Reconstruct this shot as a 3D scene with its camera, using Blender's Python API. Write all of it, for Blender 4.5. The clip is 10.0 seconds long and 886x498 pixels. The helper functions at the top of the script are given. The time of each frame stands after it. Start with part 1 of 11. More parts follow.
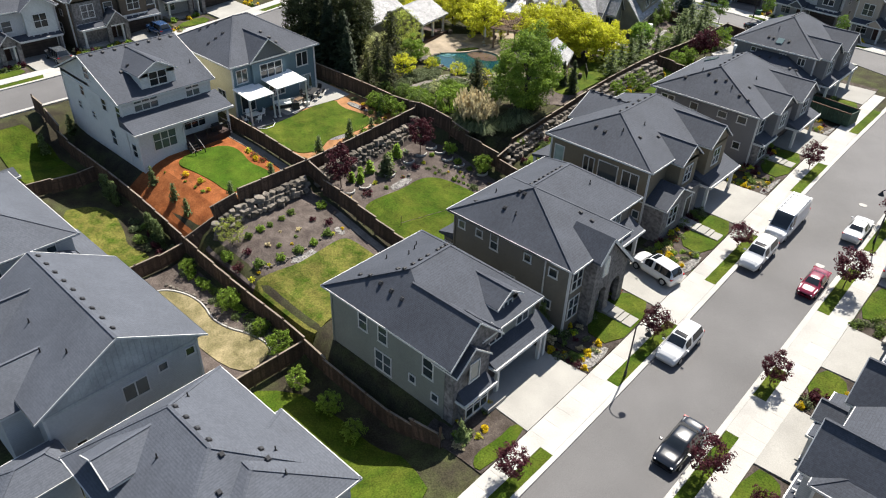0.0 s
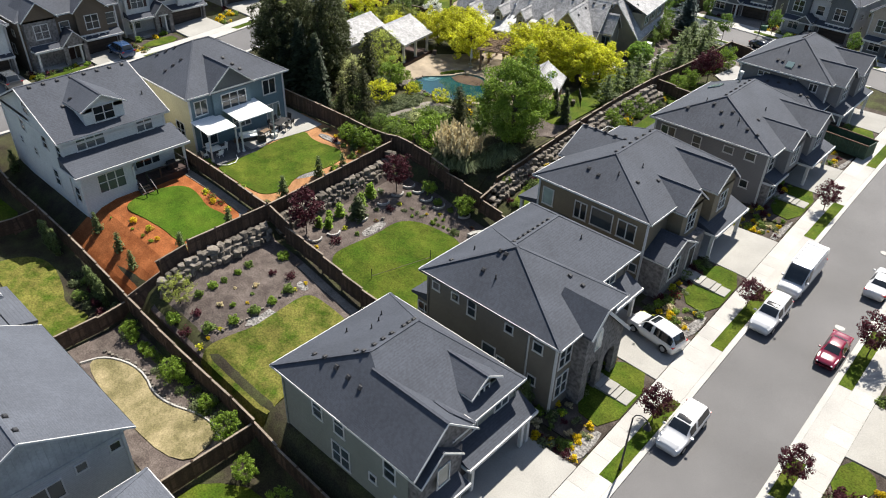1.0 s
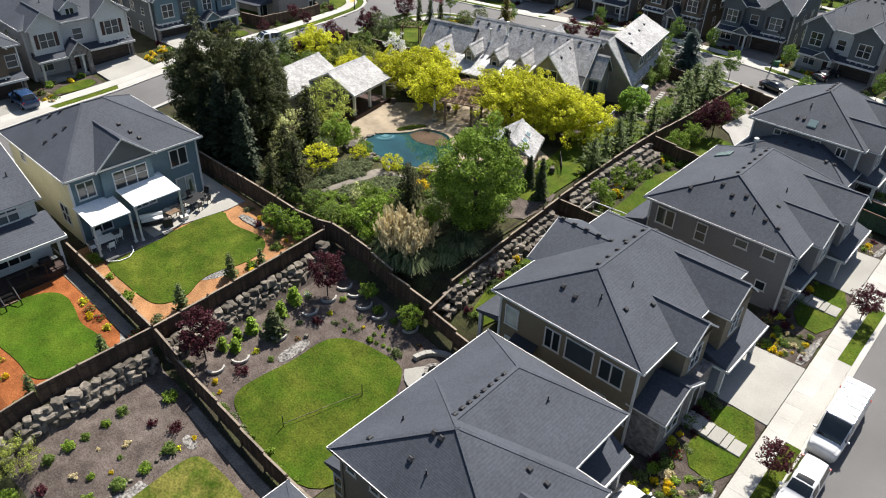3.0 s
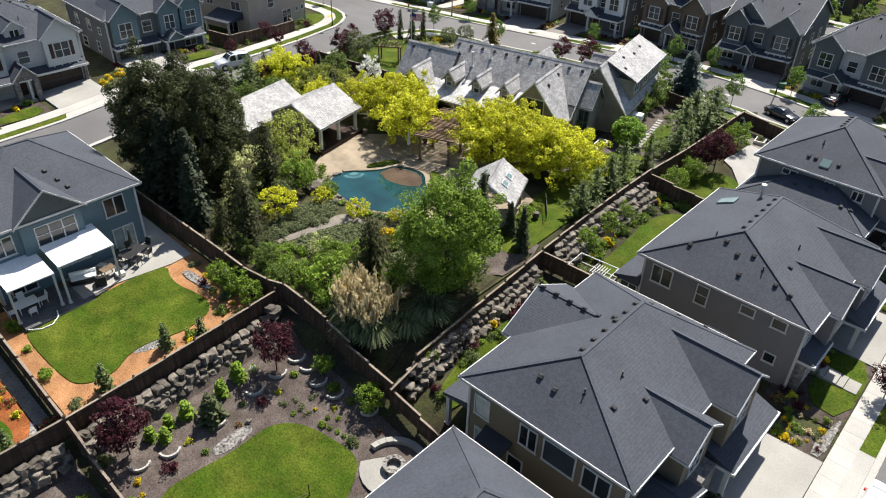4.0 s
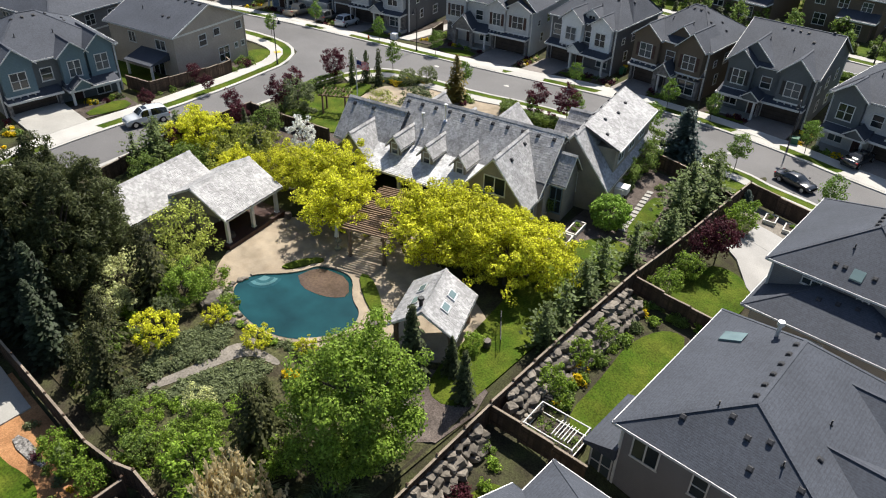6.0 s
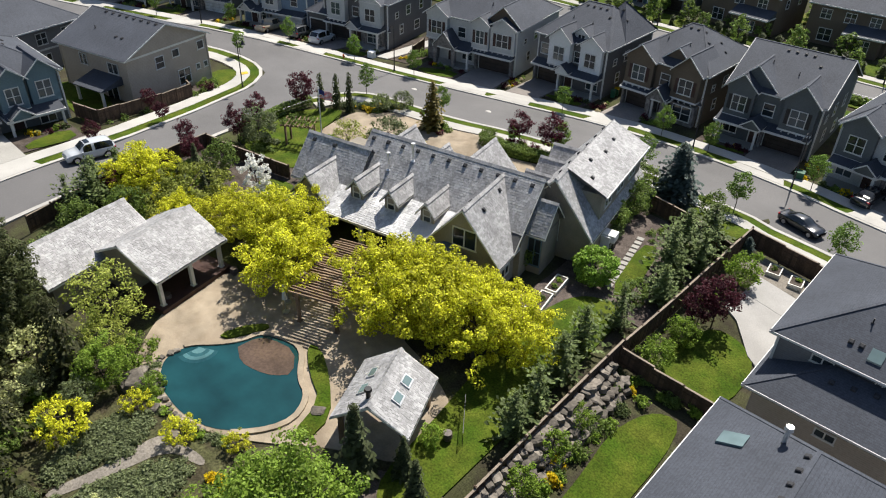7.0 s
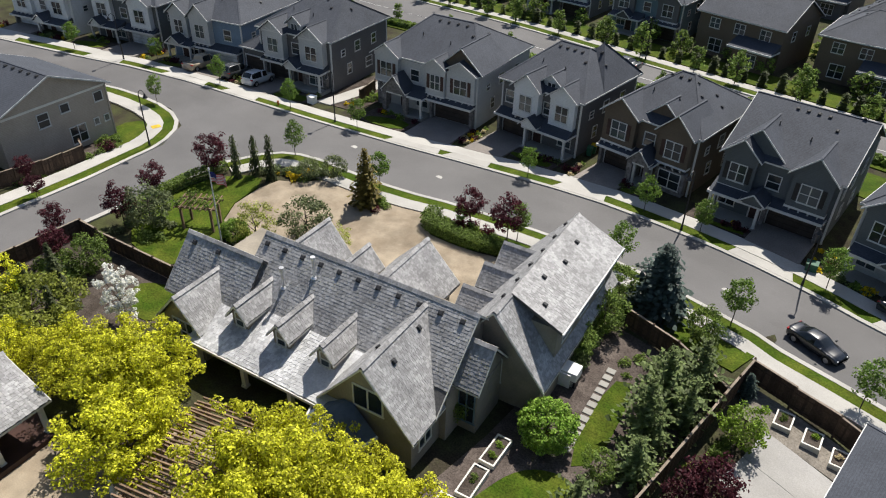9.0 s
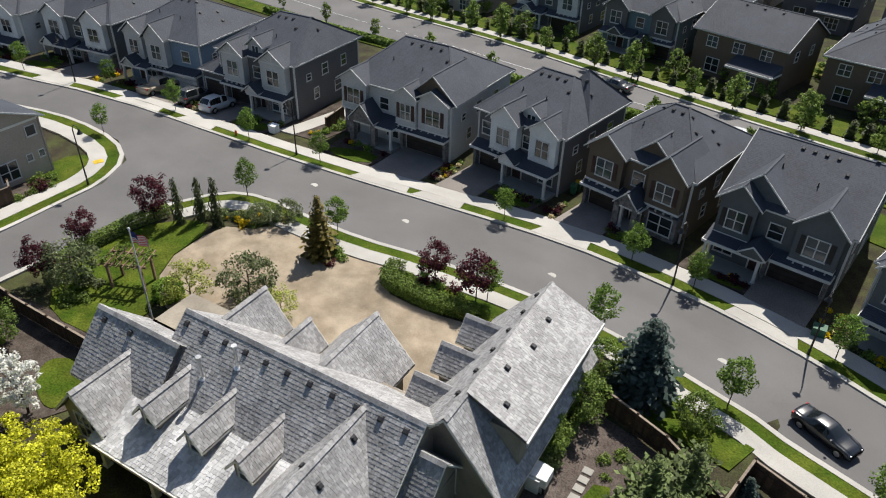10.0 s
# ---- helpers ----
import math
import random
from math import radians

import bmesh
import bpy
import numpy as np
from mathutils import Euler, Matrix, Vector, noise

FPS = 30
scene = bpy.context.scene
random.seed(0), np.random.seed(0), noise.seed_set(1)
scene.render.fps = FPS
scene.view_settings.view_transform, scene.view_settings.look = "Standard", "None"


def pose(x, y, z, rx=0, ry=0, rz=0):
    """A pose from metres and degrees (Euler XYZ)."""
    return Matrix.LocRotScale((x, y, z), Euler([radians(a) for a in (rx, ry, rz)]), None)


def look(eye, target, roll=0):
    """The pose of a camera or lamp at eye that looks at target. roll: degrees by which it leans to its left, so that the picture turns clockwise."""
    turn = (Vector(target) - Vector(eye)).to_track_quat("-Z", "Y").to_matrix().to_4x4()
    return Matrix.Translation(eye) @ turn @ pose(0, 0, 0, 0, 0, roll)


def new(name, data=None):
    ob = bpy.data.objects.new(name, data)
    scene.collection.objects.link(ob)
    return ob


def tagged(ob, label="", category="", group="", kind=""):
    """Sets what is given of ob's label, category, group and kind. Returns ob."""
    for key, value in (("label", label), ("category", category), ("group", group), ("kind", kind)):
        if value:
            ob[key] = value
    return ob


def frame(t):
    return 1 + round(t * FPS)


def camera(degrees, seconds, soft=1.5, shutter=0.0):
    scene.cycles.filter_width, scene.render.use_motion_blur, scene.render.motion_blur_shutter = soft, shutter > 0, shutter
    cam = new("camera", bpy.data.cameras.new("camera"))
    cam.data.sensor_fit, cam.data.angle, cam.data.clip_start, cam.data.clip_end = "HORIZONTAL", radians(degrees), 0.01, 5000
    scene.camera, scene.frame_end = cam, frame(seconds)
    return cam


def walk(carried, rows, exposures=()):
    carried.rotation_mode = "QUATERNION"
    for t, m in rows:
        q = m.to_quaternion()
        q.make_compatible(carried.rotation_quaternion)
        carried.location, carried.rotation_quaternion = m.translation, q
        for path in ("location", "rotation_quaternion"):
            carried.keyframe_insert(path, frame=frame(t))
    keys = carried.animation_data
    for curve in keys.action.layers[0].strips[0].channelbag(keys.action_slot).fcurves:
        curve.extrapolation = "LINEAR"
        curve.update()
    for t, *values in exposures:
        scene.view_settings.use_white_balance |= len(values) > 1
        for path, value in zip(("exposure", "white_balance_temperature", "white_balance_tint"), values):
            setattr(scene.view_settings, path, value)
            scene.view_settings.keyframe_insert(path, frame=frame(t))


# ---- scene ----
cam = camera(63.23, 10.0, soft=1.1)
METRES, EYE, DOWN, LEFT, TURN, LONG = 64.0, 38.1, 34.41, 2.03, 41.81, 1.930
ROWS = [
    (0.0, 0.0, 0.0, 0.0, -0.0, 0.0, 0.0),
    (0.5, 0.0162, 0.0286, 0.0373, -0.03, 0.03, 0.03),
    (1.0, 0.0327, 0.057, 0.0746, -0.04, 0.06, 0.05),
    (1.5, 0.0498, 0.0852, 0.1114, -0.04, 0.06, 0.07),
    (2.0, 0.0674, 0.1135, 0.1478, -0.05, 0.05, 0.06),
    (3.5, 0.1225, 0.1985, 0.2567, -0.06, 0.09, 0.1),
    (4.0, 0.1416, 0.2265, 0.2935, -0.09, 0.1, 0.11),
    (4.5, 0.1611, 0.2545, 0.3301, -0.09, 0.12, 0.12),
    (5.0, 0.1807, 0.2825, 0.3669, -0.08, 0.11, 0.15),
    (5.5, 0.201, 0.3101, 0.4036, -0.07, 0.08, 0.2),
    (7.0, 0.2643, 0.3908, 0.5109, -0.07, -0.02, 0.19),
    (7.5, 0.2864, 0.4186, 0.5468, -0.08, -0.09, 0.21),
    (8.0, 0.3093, 0.4463, 0.5823, -0.04, -0.11, 0.23),
    (8.5, 0.3321, 0.474, 0.618, -0.02, -0.12, 0.24),
    (9.0, 0.3549, 0.5017, 0.6535, -0.04, -0.09, 0.24),
    (9.5, 0.3778, 0.5294, 0.6896, -0.06, -0.12, 0.23),
    (10.0, 0.4011, 0.557, 0.7258, -0.07, -0.15, 0.25),
]
BASE = pose(0, 0, EYE, 0, 0, TURN) @ pose(0, 0, 0, -DOWN) @ pose(0, 0, 0, 0, -LEFT)
walk(cam, [(t, BASE @ pose(METRES * x, METRES * LONG * y, METRES * z, 90 + pitch / LONG, roll, yaw / LONG)) for t, x, y, z, yaw, pitch, roll in ROWS], [(0, 1.10), (1, 1.06), (2, 1.0), (4, 1.0), (5.5, 0.98), (7.5, 0.77), (10, 0.60)])

def smooth(a, b, v):
    k = min(1.0, max(0.0, (v - a) / (b - a)))
    return k * k * (3 - 2 * k)


def gz(x, y):
    """Height of the ground: the street climbs to the north, the yards step up to the west."""
    street = 2.9 * smooth(28, 92, y) + 0.4 * smooth(92, 125, y)
    e = x - 9.0 * smooth(52, 57, y)
    rise = 1.7 * smooth(-38, -50.5, e) + 1.3 * smooth(-50.8, -52.2, e) + 0.4 * smooth(-53, -62, e)
    side = smooth(-77, -83, x)
    rise *= (1 - 0.62 * smooth(66, 100, y)) * (1 - smooth(108, 124, y)) * max(smooth(22.5, 30.0, y), side)
    low = -(1.6 + 1.0 * smooth(-38, -35, x)) * smooth(26.0, 24.4, y) * smooth(-20, -27, x) * smooth(-66, -44, x)
    west = -0.8 * smooth(-96, -135, x) * smooth(60, 105, y) + 1.6 * smooth(-58, -80, x) * smooth(26, 16, y) * (1 - side) + 0.5 * side * smooth(58, 46, y)
    z = street + rise + low + west
    k = smooth(14, 9, math.hypot(x + 60, y - 71.5))
    return z * (1 - k) + 5.15 * k

world = bpy.data.worlds.new("sky")
scene.world = world
world.use_nodes = True
wn = world.node_tree.nodes
sky = wn.new("ShaderNodeTexSky")
sky.sky_type, sky.sun_disc = "NISHITA", False
sky.sun_elevation, sky.sun_rotation = radians(55), radians(-14)
world.node_tree.links.new(sky.outputs[0], wn["Background"].inputs[0])
wn["Background"].inputs[1].default_value = 0.068
sun = new("sun", bpy.data.lights.new("sun", "SUN"))
sun.data.energy, sun.data.angle, sun.data.color = 4.6, radians(0.53), (1.0, 0.95, 0.87)
sun.matrix_world = look((-14, 56, 82), (0, 0, 0))

# ---- materials ----
def material(name, colour, rough=0.8, vary=0.25, grain=8.0, patch=0.6, bump=0.15, laps=0.0, lapdepth=0.4, metal=0.0, tabs=0.0,
             island=0.0, objects=0.0, patchvary=0.25, lapdark=0.0, spec=0.3):
    """Base colour with fine grain, broad patches, optional horizontal laps (courses a metre) and variation by piece."""
    m = bpy.data.materials.new(name)
    m.use_nodes = True
    nt = m.node_tree
    n, l = nt.nodes, nt.links
    b = n["Principled BSDF"]
    b.inputs["Roughness"].default_value, b.inputs["Metallic"].default_value = rough, metal
    b.inputs["Specular IOR Level"].default_value = spec
    c = colour if len(colour) == 4 else (*colour, 1)
    co = n.new("ShaderNodeTexCoord")
    geo = n.new("ShaderNodeNewGeometry")
    where = geo.outputs["Position"]
    a1 = n.new("ShaderNodeTexNoise"); a1.inputs["Scale"].default_value = grain; a1.inputs["Detail"].default_value = 4
    a2 = n.new("ShaderNodeTexNoise"); a2.inputs["Scale"].default_value = patch; a2.inputs["Detail"].default_value = 5
    l.new(where, a1.inputs["Vector"]); l.new(where, a2.inputs["Vector"])
    def scale(sock, lo, hi):
        r = n.new("ShaderNodeMapRange")
        r.inputs[1].default_value, r.inputs[2].default_value = 0.3, 0.7
        r.inputs[3].default_value, r.inputs[4].default_value = lo, hi
        l.new(sock, r.inputs[0]); return r.outputs[0]
    def mul(x, y):
        k = n.new("ShaderNodeMath"); k.operation = "MULTIPLY"
        l.new(x, k.inputs[0]); l.new(y, k.inputs[1]); return k.outputs[0]
    f = mul(scale(a1.outputs[0], 1 - vary, 1 + vary), scale(a2.outputs[0], 1 - patchvary, 1 + patchvary))
    height = a1.outputs[0]
    if laps:
        w = n.new("ShaderNodeSeparateXYZ"); l.new(where, w.inputs[0])
        k = n.new("ShaderNodeMath"); k.operation = "MULTIPLY"; k.inputs[1].default_value = laps; l.new(w.outputs[2], k.inputs[0])
        fr = n.new("ShaderNodeMath"); fr.operation = "FRACT"; l.new(k.outputs[0], fr.inputs[0])
        if tabs:
            fl = n.new("ShaderNodeMath"); fl.operation = "FLOOR"; l.new(k.outputs[0], fl.inputs[0])
            sc = n.new("ShaderNodeVectorMath"); sc.operation = "SCALE"; sc.inputs[3].default_value = tabs; l.new(where, sc.inputs[0])
            cell = n.new("ShaderNodeVectorMath"); cell.operation = "FLOOR"; l.new(sc.outputs[0], cell.inputs[0])
            wh = n.new("ShaderNodeTexWhiteNoise"); l.new(cell.outputs[0], wh.inputs["Vector"])
            f = mul(f, scale(wh.outputs[0], 0.92, 1.08))
        if lapdark:
            r = n.new("ShaderNodeMapRange"); r.inputs[1].default_value, r.inputs[2].default_value = 0.05, 0.3
            r.inputs[3].default_value, r.inputs[4].default_value = 1 - lapdark, 1.0
            l.new(fr.outputs[0], r.inputs[0]); f = mul(f, r.outputs[0])
        ad = n.new("ShaderNodeMath"); ad.operation = "MULTIPLY_ADD"; ad.inputs[1].default_value = -lapdepth
        l.new(fr.outputs[0], ad.inputs[0]); l.new(a1.outputs[0], ad.inputs[2]); height = ad.outputs[0]
    if island:
        f = mul(f, scale(geo.outputs["Random Per Island"], 1 - island, 1 + island))
    if objects:
        oi = n.new("ShaderNodeObjectInfo"); f = mul(f, scale(oi.outputs["Random"], 1 - objects, 1 + objects))
    v = n.new("ShaderNodeVectorMath"); v.operation = "SCALE"; v.inputs[0].default_value = c[:3]
    l.new(f, v.inputs[3]); l.new(v.outputs[0], b.inputs["Base Color"])
    if bump:
        bp = n.new("ShaderNodeBump"); bp.inputs["Strength"].default_value = bump; bp.inputs["Distance"].default_value = 0.05
        l.new(height, bp.inputs["Height"]); l.new(bp.outputs[0], b.inputs["Normal"])
    return m


def two_tone(name, c1, c2, scale=0.5, rough=0.9, lo=0.4, hi=0.62, grain=14.0, bump=0.3, vary=0.3):
    """Two colours that mix in patches, with grain: lawns, soil, weathered paving."""
    m = material(name, c1, rough, vary, grain, bump=bump, patchvary=0.24, spec=0.08)
    nt = m.node_tree
    n, l = nt.nodes, nt.links
    v = [k for k in n if k.type == "VECT_MATH"][-1]
    geo = [k for k in n if k.type == "NEW_GEOMETRY"][0]
    t = n.new("ShaderNodeTexNoise"); t.inputs["Scale"].default_value = scale; t.inputs["Detail"].default_value = 6
    t.inputs["Roughness"].default_value = 0.65
    l.new(geo.outputs["Position"], t.inputs["Vector"])
    r = n.new("ShaderNodeValToRGB")
    r.color_ramp.elements[0].position, r.color_ramp.elements[1].position = lo, hi
    r.color_ramp.elements[0].color, r.color_ramp.elements[1].color = (*c1[:3], 1), (*c2[:3], 1)
    l.new(t.outputs[0], r.inputs[0]); l.new(r.outputs[0], v.inputs[0])
    return m


def leaf_mat(name, c, vary=0.35):
    m = material(name, c, 0.6, 0.15, 3.0, 0.7, 0.0, island=vary, objects=0.12, patchvary=0.15, spec=0.2)
    b = m.node_tree.nodes["Principled BSDF"]
    src = b.inputs["Base Color"].links[0].from_socket
    tr = m.node_tree.nodes.new("ShaderNodeBsdfTranslucent")
    mx = m.node_tree.nodes.new("ShaderNodeMixShader"); mx.inputs[0].default_value = 0.4
    out = m.node_tree.nodes["Material Output"]
    m.node_tree.links.new(src, tr.inputs[0]); m.node_tree.links.new(b.outputs[0], mx.inputs[1])
    m.node_tree.links.new(tr.outputs[0], mx.inputs[2]); m.node_tree.links.new(mx.outputs[0], out.inputs[0])
    return m


def glass_mat(name, c):
    m = material(name, c, 0.08, 0.1, 0.8, 0.3, 0.0, objects=0.5, spec=0.6)
    return m


SHINGLE = material("asphalt_shingle", (0.054, 0.060, 0.074), 0.8, 0.2, 26, 0.35, 0.3, laps=13, lapdepth=1.1, tabs=8, lapdark=0.2, patchvary=0.13, spec=0.25)
SHINGLE_B = material("asphalt_shingle_worn", (0.074, 0.082, 0.100), 0.75, 0.2, 26, 0.35, 0.3, laps=13, lapdepth=1.1, tabs=8, lapdark=0.24, patchvary=0.12, spec=0.35)
SHAKE = material("weathered_cedar_shake", (0.285, 0.28, 0.278), 0.64, 0.2, 7, 0.7, 0.25, island=0.16, objects=0.0, patchvary=0.22, spec=0.45)
# Shake copy for the porch; the sun's sheen is put into its paler base.
SHAKE_LIT = material("pale_cedar_shake", (0.44, 0.438, 0.44), 0.45, 0.13, 7, 0.5, 0.2, island=0.18, patchvary=0.3, spec=0.9)
SHAKE_BASE = material("shake_underlay", (0.09, 0.088, 0.088), 0.9, 0.25, 9, 0.8, 0.2)
TRIM = material("white_trim_paint", (0.51, 0.51, 0.497), 0.55, 0.05, 5, 1.0, 0.05, patchvary=0.05)
CREAM = material("cream_trim_paint", (0.6, 0.58, 0.52), 0.6, 0.05, 5, 1.0, 0.05, patchvary=0.06)
DARK = material("dark_metal", (0.015, 0.015, 0.017), 0.5, 0.2, 9, 1, 0.1, spec=0.4)
DECK = material("dark_stained_deck", (0.05, 0.032, 0.028), 0.7, 0.25, 6, 0.8, 0.2, island=0.3)
VENT = material("vent_plastic", (0.03, 0.03, 0.033), 0.6, 0.2, 9, 1, 0.1)
PIPE = material("galvanised_pipe", (0.6, 0.6, 0.6), 0.4, 0.15, 9, 1, 0.1, metal=0.6)
GLASS = glass_mat("window_glass", (0.035, 0.045, 0.05))
SKYGLASS = glass_mat("skylight_glass", (0.10, 0.14, 0.14))
BLIND = material("window_with_blind", (0.22, 0.27, 0.27), 0.15, 0.1, 1.0, 0.5, 0.0, objects=0.4, spec=0.6)
DOORDARK = material("brown_garage_door", (0.045, 0.035, 0.03), 0.5, 0.15, 5, 1, 0.1, laps=2.0, lapdark=0.4)
DOORWHITE = material("pale_garage_door", (0.55, 0.58, 0.6), 0.5, 0.08, 5, 1, 0.1, laps=2.0, lapdark=0.3)
def siding(name, c):
    return material(name, c, 0.75, 0.08, 6, 0.5, 0.3, laps=6.5, lapdepth=1.0, lapdark=0.18, patchvary=0.08)
S_GREY = siding("grey_green_siding", (0.19, 0.20, 0.175))
S_TAUPE = siding("taupe_siding", (0.15, 0.135, 0.11))
S_OLIVE = siding("olive_brown_siding", (0.17, 0.14, 0.095))
S_SLATE = siding("slate_grey_siding", (0.175, 0.17, 0.17))
S_LIGHT = siding("light_grey_siding", (0.49, 0.505, 0.49))
S_TEAL = siding("blue_teal_siding", (0.11, 0.165, 0.19))
S_YELL = siding("pale_yellow_siding", (0.52, 0.47, 0.30))
S_BLUE = siding("blue_siding", (0.14, 0.20, 0.27))
S_TAN = siding("tan_siding", (0.36, 0.31, 0.255))
S_WHITE = siding("white_siding", (0.60, 0.61, 0.61))
S_CHAR = siding("charcoal_siding", (0.098, 0.108, 0.112))
S_IRON = siding("iron_grey_siding", (0.105, 0.103, 0.104))
S_BROWN = siding("brown_siding", (0.115, 0.088, 0.062))
S_PALE = siding("pale_grey_siding", (0.42, 0.425, 0.42))
BATTEN = material("grey_board_batten", (0.36, 0.375, 0.37), 0.7, 0.1, 6, 0.6, 0.1)
STUCCO = material("estate_stucco", (0.25, 0.22, 0.175), 0.85, 0.12, 12, 0.5, 0.2)
STONE = material("stone_veneer", (0.16, 0.15, 0.145), 0.9, 0.45, 4.0, 1.2, 0.6)
SHUTTER = material("dark_shutter", (0.05, 0.025, 0.02), 0.6, 0.1, 6, 1, 0.1)
ASPHALT = material("asphalt", (0.112, 0.108, 0.107), 0.8, 0.2, 30, 0.16, 0.25, patchvary=0.16, spec=0.4)
CONCRETE = material("pale_concrete", (0.375, 0.362, 0.335), 0.85, 0.10, 12, 0.35, 0.15, objects=0.05, patchvary=0.12)
DRIVE = material("driveway_concrete", (0.29, 0.28, 0.256), 0.85, 0.10, 12, 0.35, 0.15, objects=0.06, patchvary=0.12)
PAVER = material("brown_grey_paver", (0.2, 0.178, 0.16), 0.85, 0.25, 9, 0.4, 0.25, objects=0.08, patchvary=0.15)
TANPAVE = two_tone("tan_stamped_concrete", (0.235, 0.19, 0.138), (0.305, 0.255, 0.19), 0.4, bump=0.2, vary=0.12)
LAWN = two_tone("lawn", (0.036, 0.066, 0.005), (0.074, 0.092, 0.011), 0.45, vary=0.42, grain=8, lo=0.38, hi=0.64)
LAWN_DRY = two_tone("dry_lawn", (0.155, 0.135, 0.065), (0.215, 0.178, 0.10), 0.6, vary=0.3, grain=9)
LAWN_BRIGHT = two_tone("bright_lawn", (0.038, 0.078, 0.005), (0.058, 0.095, 0.008), 0.5, vary=0.35, grain=9)
LAWN_MID = two_tone("patchy_lawn", (0.038, 0.066, 0.006), (0.118, 0.112, 0.026), 0.8, vary=0.4, grain=7, lo=0.36, hi=0.58)
SOIL = two_tone("bark_soil", (0.05, 0.04, 0.033), (0.085, 0.070, 0.06), 0.9, vary=0.45, grain=12)
EARTH = two_tone("ground_earth", (0.042, 0.036, 0.025), (0.05, 0.055, 0.022), 0.3, vary=0.4, grain=10)
GARDEN = two_tone("garden_soil", (0.075, 0.060, 0.053), (0.115, 0.095, 0.083), 0.9, vary=0.4, grain=10)
MULCH_PALE = two_tone("faded_bark_mulch", (0.27, 0.135, 0.062), (0.34, 0.18, 0.085), 0.8, vary=0.3, grain=11)
MULCH = two_tone("orange_bark_mulch", (0.205, 0.066, 0.022), (0.275, 0.096, 0.034), 0.8, vary=0.35, grain=11)
GROUNDCOVER = two_tone("green_groundcover", (0.042, 0.036, 0.022), (0.07, 0.072, 0.032), 0.8, vary=0.45, grain=7, bump=0.6)
PATH = material("trodden_gravel", (0.18, 0.16, 0.135), 0.95, 0.3, 8, 0.9, 0.4)
PATIO = material("grey_patio_concrete", (0.31, 0.30, 0.285), 0.85, 0.1, 12, 0.35, 0.15, patchvary=0.15)
GRAVEL = material("pale_gravel", (0.18, 0.17, 0.158), 0.9, 0.85, 6, 1.2, 1.0)
FENCE = material("brown_fence_stain", (0.085, 0.055, 0.038), 0.85, 0.25, 6, 0.5, 0.2, island=0.25, patchvary=0.15)
FENCE_CAP = material("fence_cap", (0.21, 0.17, 0.13), 0.8, 0.2, 6, 0.5, 0.2)
ROCK = material("basalt_boulder", (0.135, 0.118, 0.098), 0.9, 0.4, 3.5, 1.0, 0.6, objects=0.3)
TIMBER = material("weathered_timber", (0.17, 0.115, 0.075), 0.85, 0.25, 6, 0.7, 0.2, objects=0.2, island=0.2)
BARK = material("tree_bark", (0.07, 0.055, 0.045), 0.95, 0.35, 8, 1, 0.5)
WATER = material("pool_water", (0.007, 0.043, 0.048), 0.05, 0.12, 0.8, 0.25, 0.03, spec=0.5, patchvary=0.3)
POOLFLOOR = material("pool_beach", (0.085, 0.058, 0.042), 0.25, 0.2, 6, 0.6, 0.1)
CANVAS = material("white_canvas", (0.78, 0.78, 0.76), 0.7, 0.05, 5, 1, 0.05, patchvary=0.05)
L_GREEN = leaf_mat("leaf_green", (0.15, 0.215, 0.045))
L_BOX = leaf_mat("leaf_clipped_green", (0.21, 0.33, 0.05))
L_STREET = leaf_mat("leaf_young_green", (0.13, 0.21, 0.036))
L_BRIGHT = leaf_mat("leaf_bright_green", (0.19, 0.285, 0.035))
L_YELLOW = leaf_mat("leaf_golden", (0.535, 0.535, 0.036), 0.42)
L_LIME = leaf_mat("leaf_lime", (0.34, 0.38, 0.08))
L_PLUM = leaf_mat("leaf_plum", (0.075, 0.018, 0.026))
L_DARK = leaf_mat("needle_dark", (0.078, 0.095, 0.04))
L_PINE = leaf_mat("needle_pine", (0.13, 0.17, 0.06))
L_BLUE = leaf_mat("needle_blue", (0.075, 0.105, 0.09))
L_GREY = leaf_mat("leaf_grey_green", (0.155, 0.185, 0.085))
L_WHITE = leaf_mat("blossom_white", (0.82, 0.82, 0.76), 0.08)
L_RED = leaf_mat("flower_red", (0.38, 0.02, 0.05), 0.25)
L_FLOWER = leaf_mat("flower_yellow", (0.62, 0.46, 0.012), 0.2)
L_STRAW = leaf_mat("straw_plume", (0.56, 0.48, 0.29), 0.25)

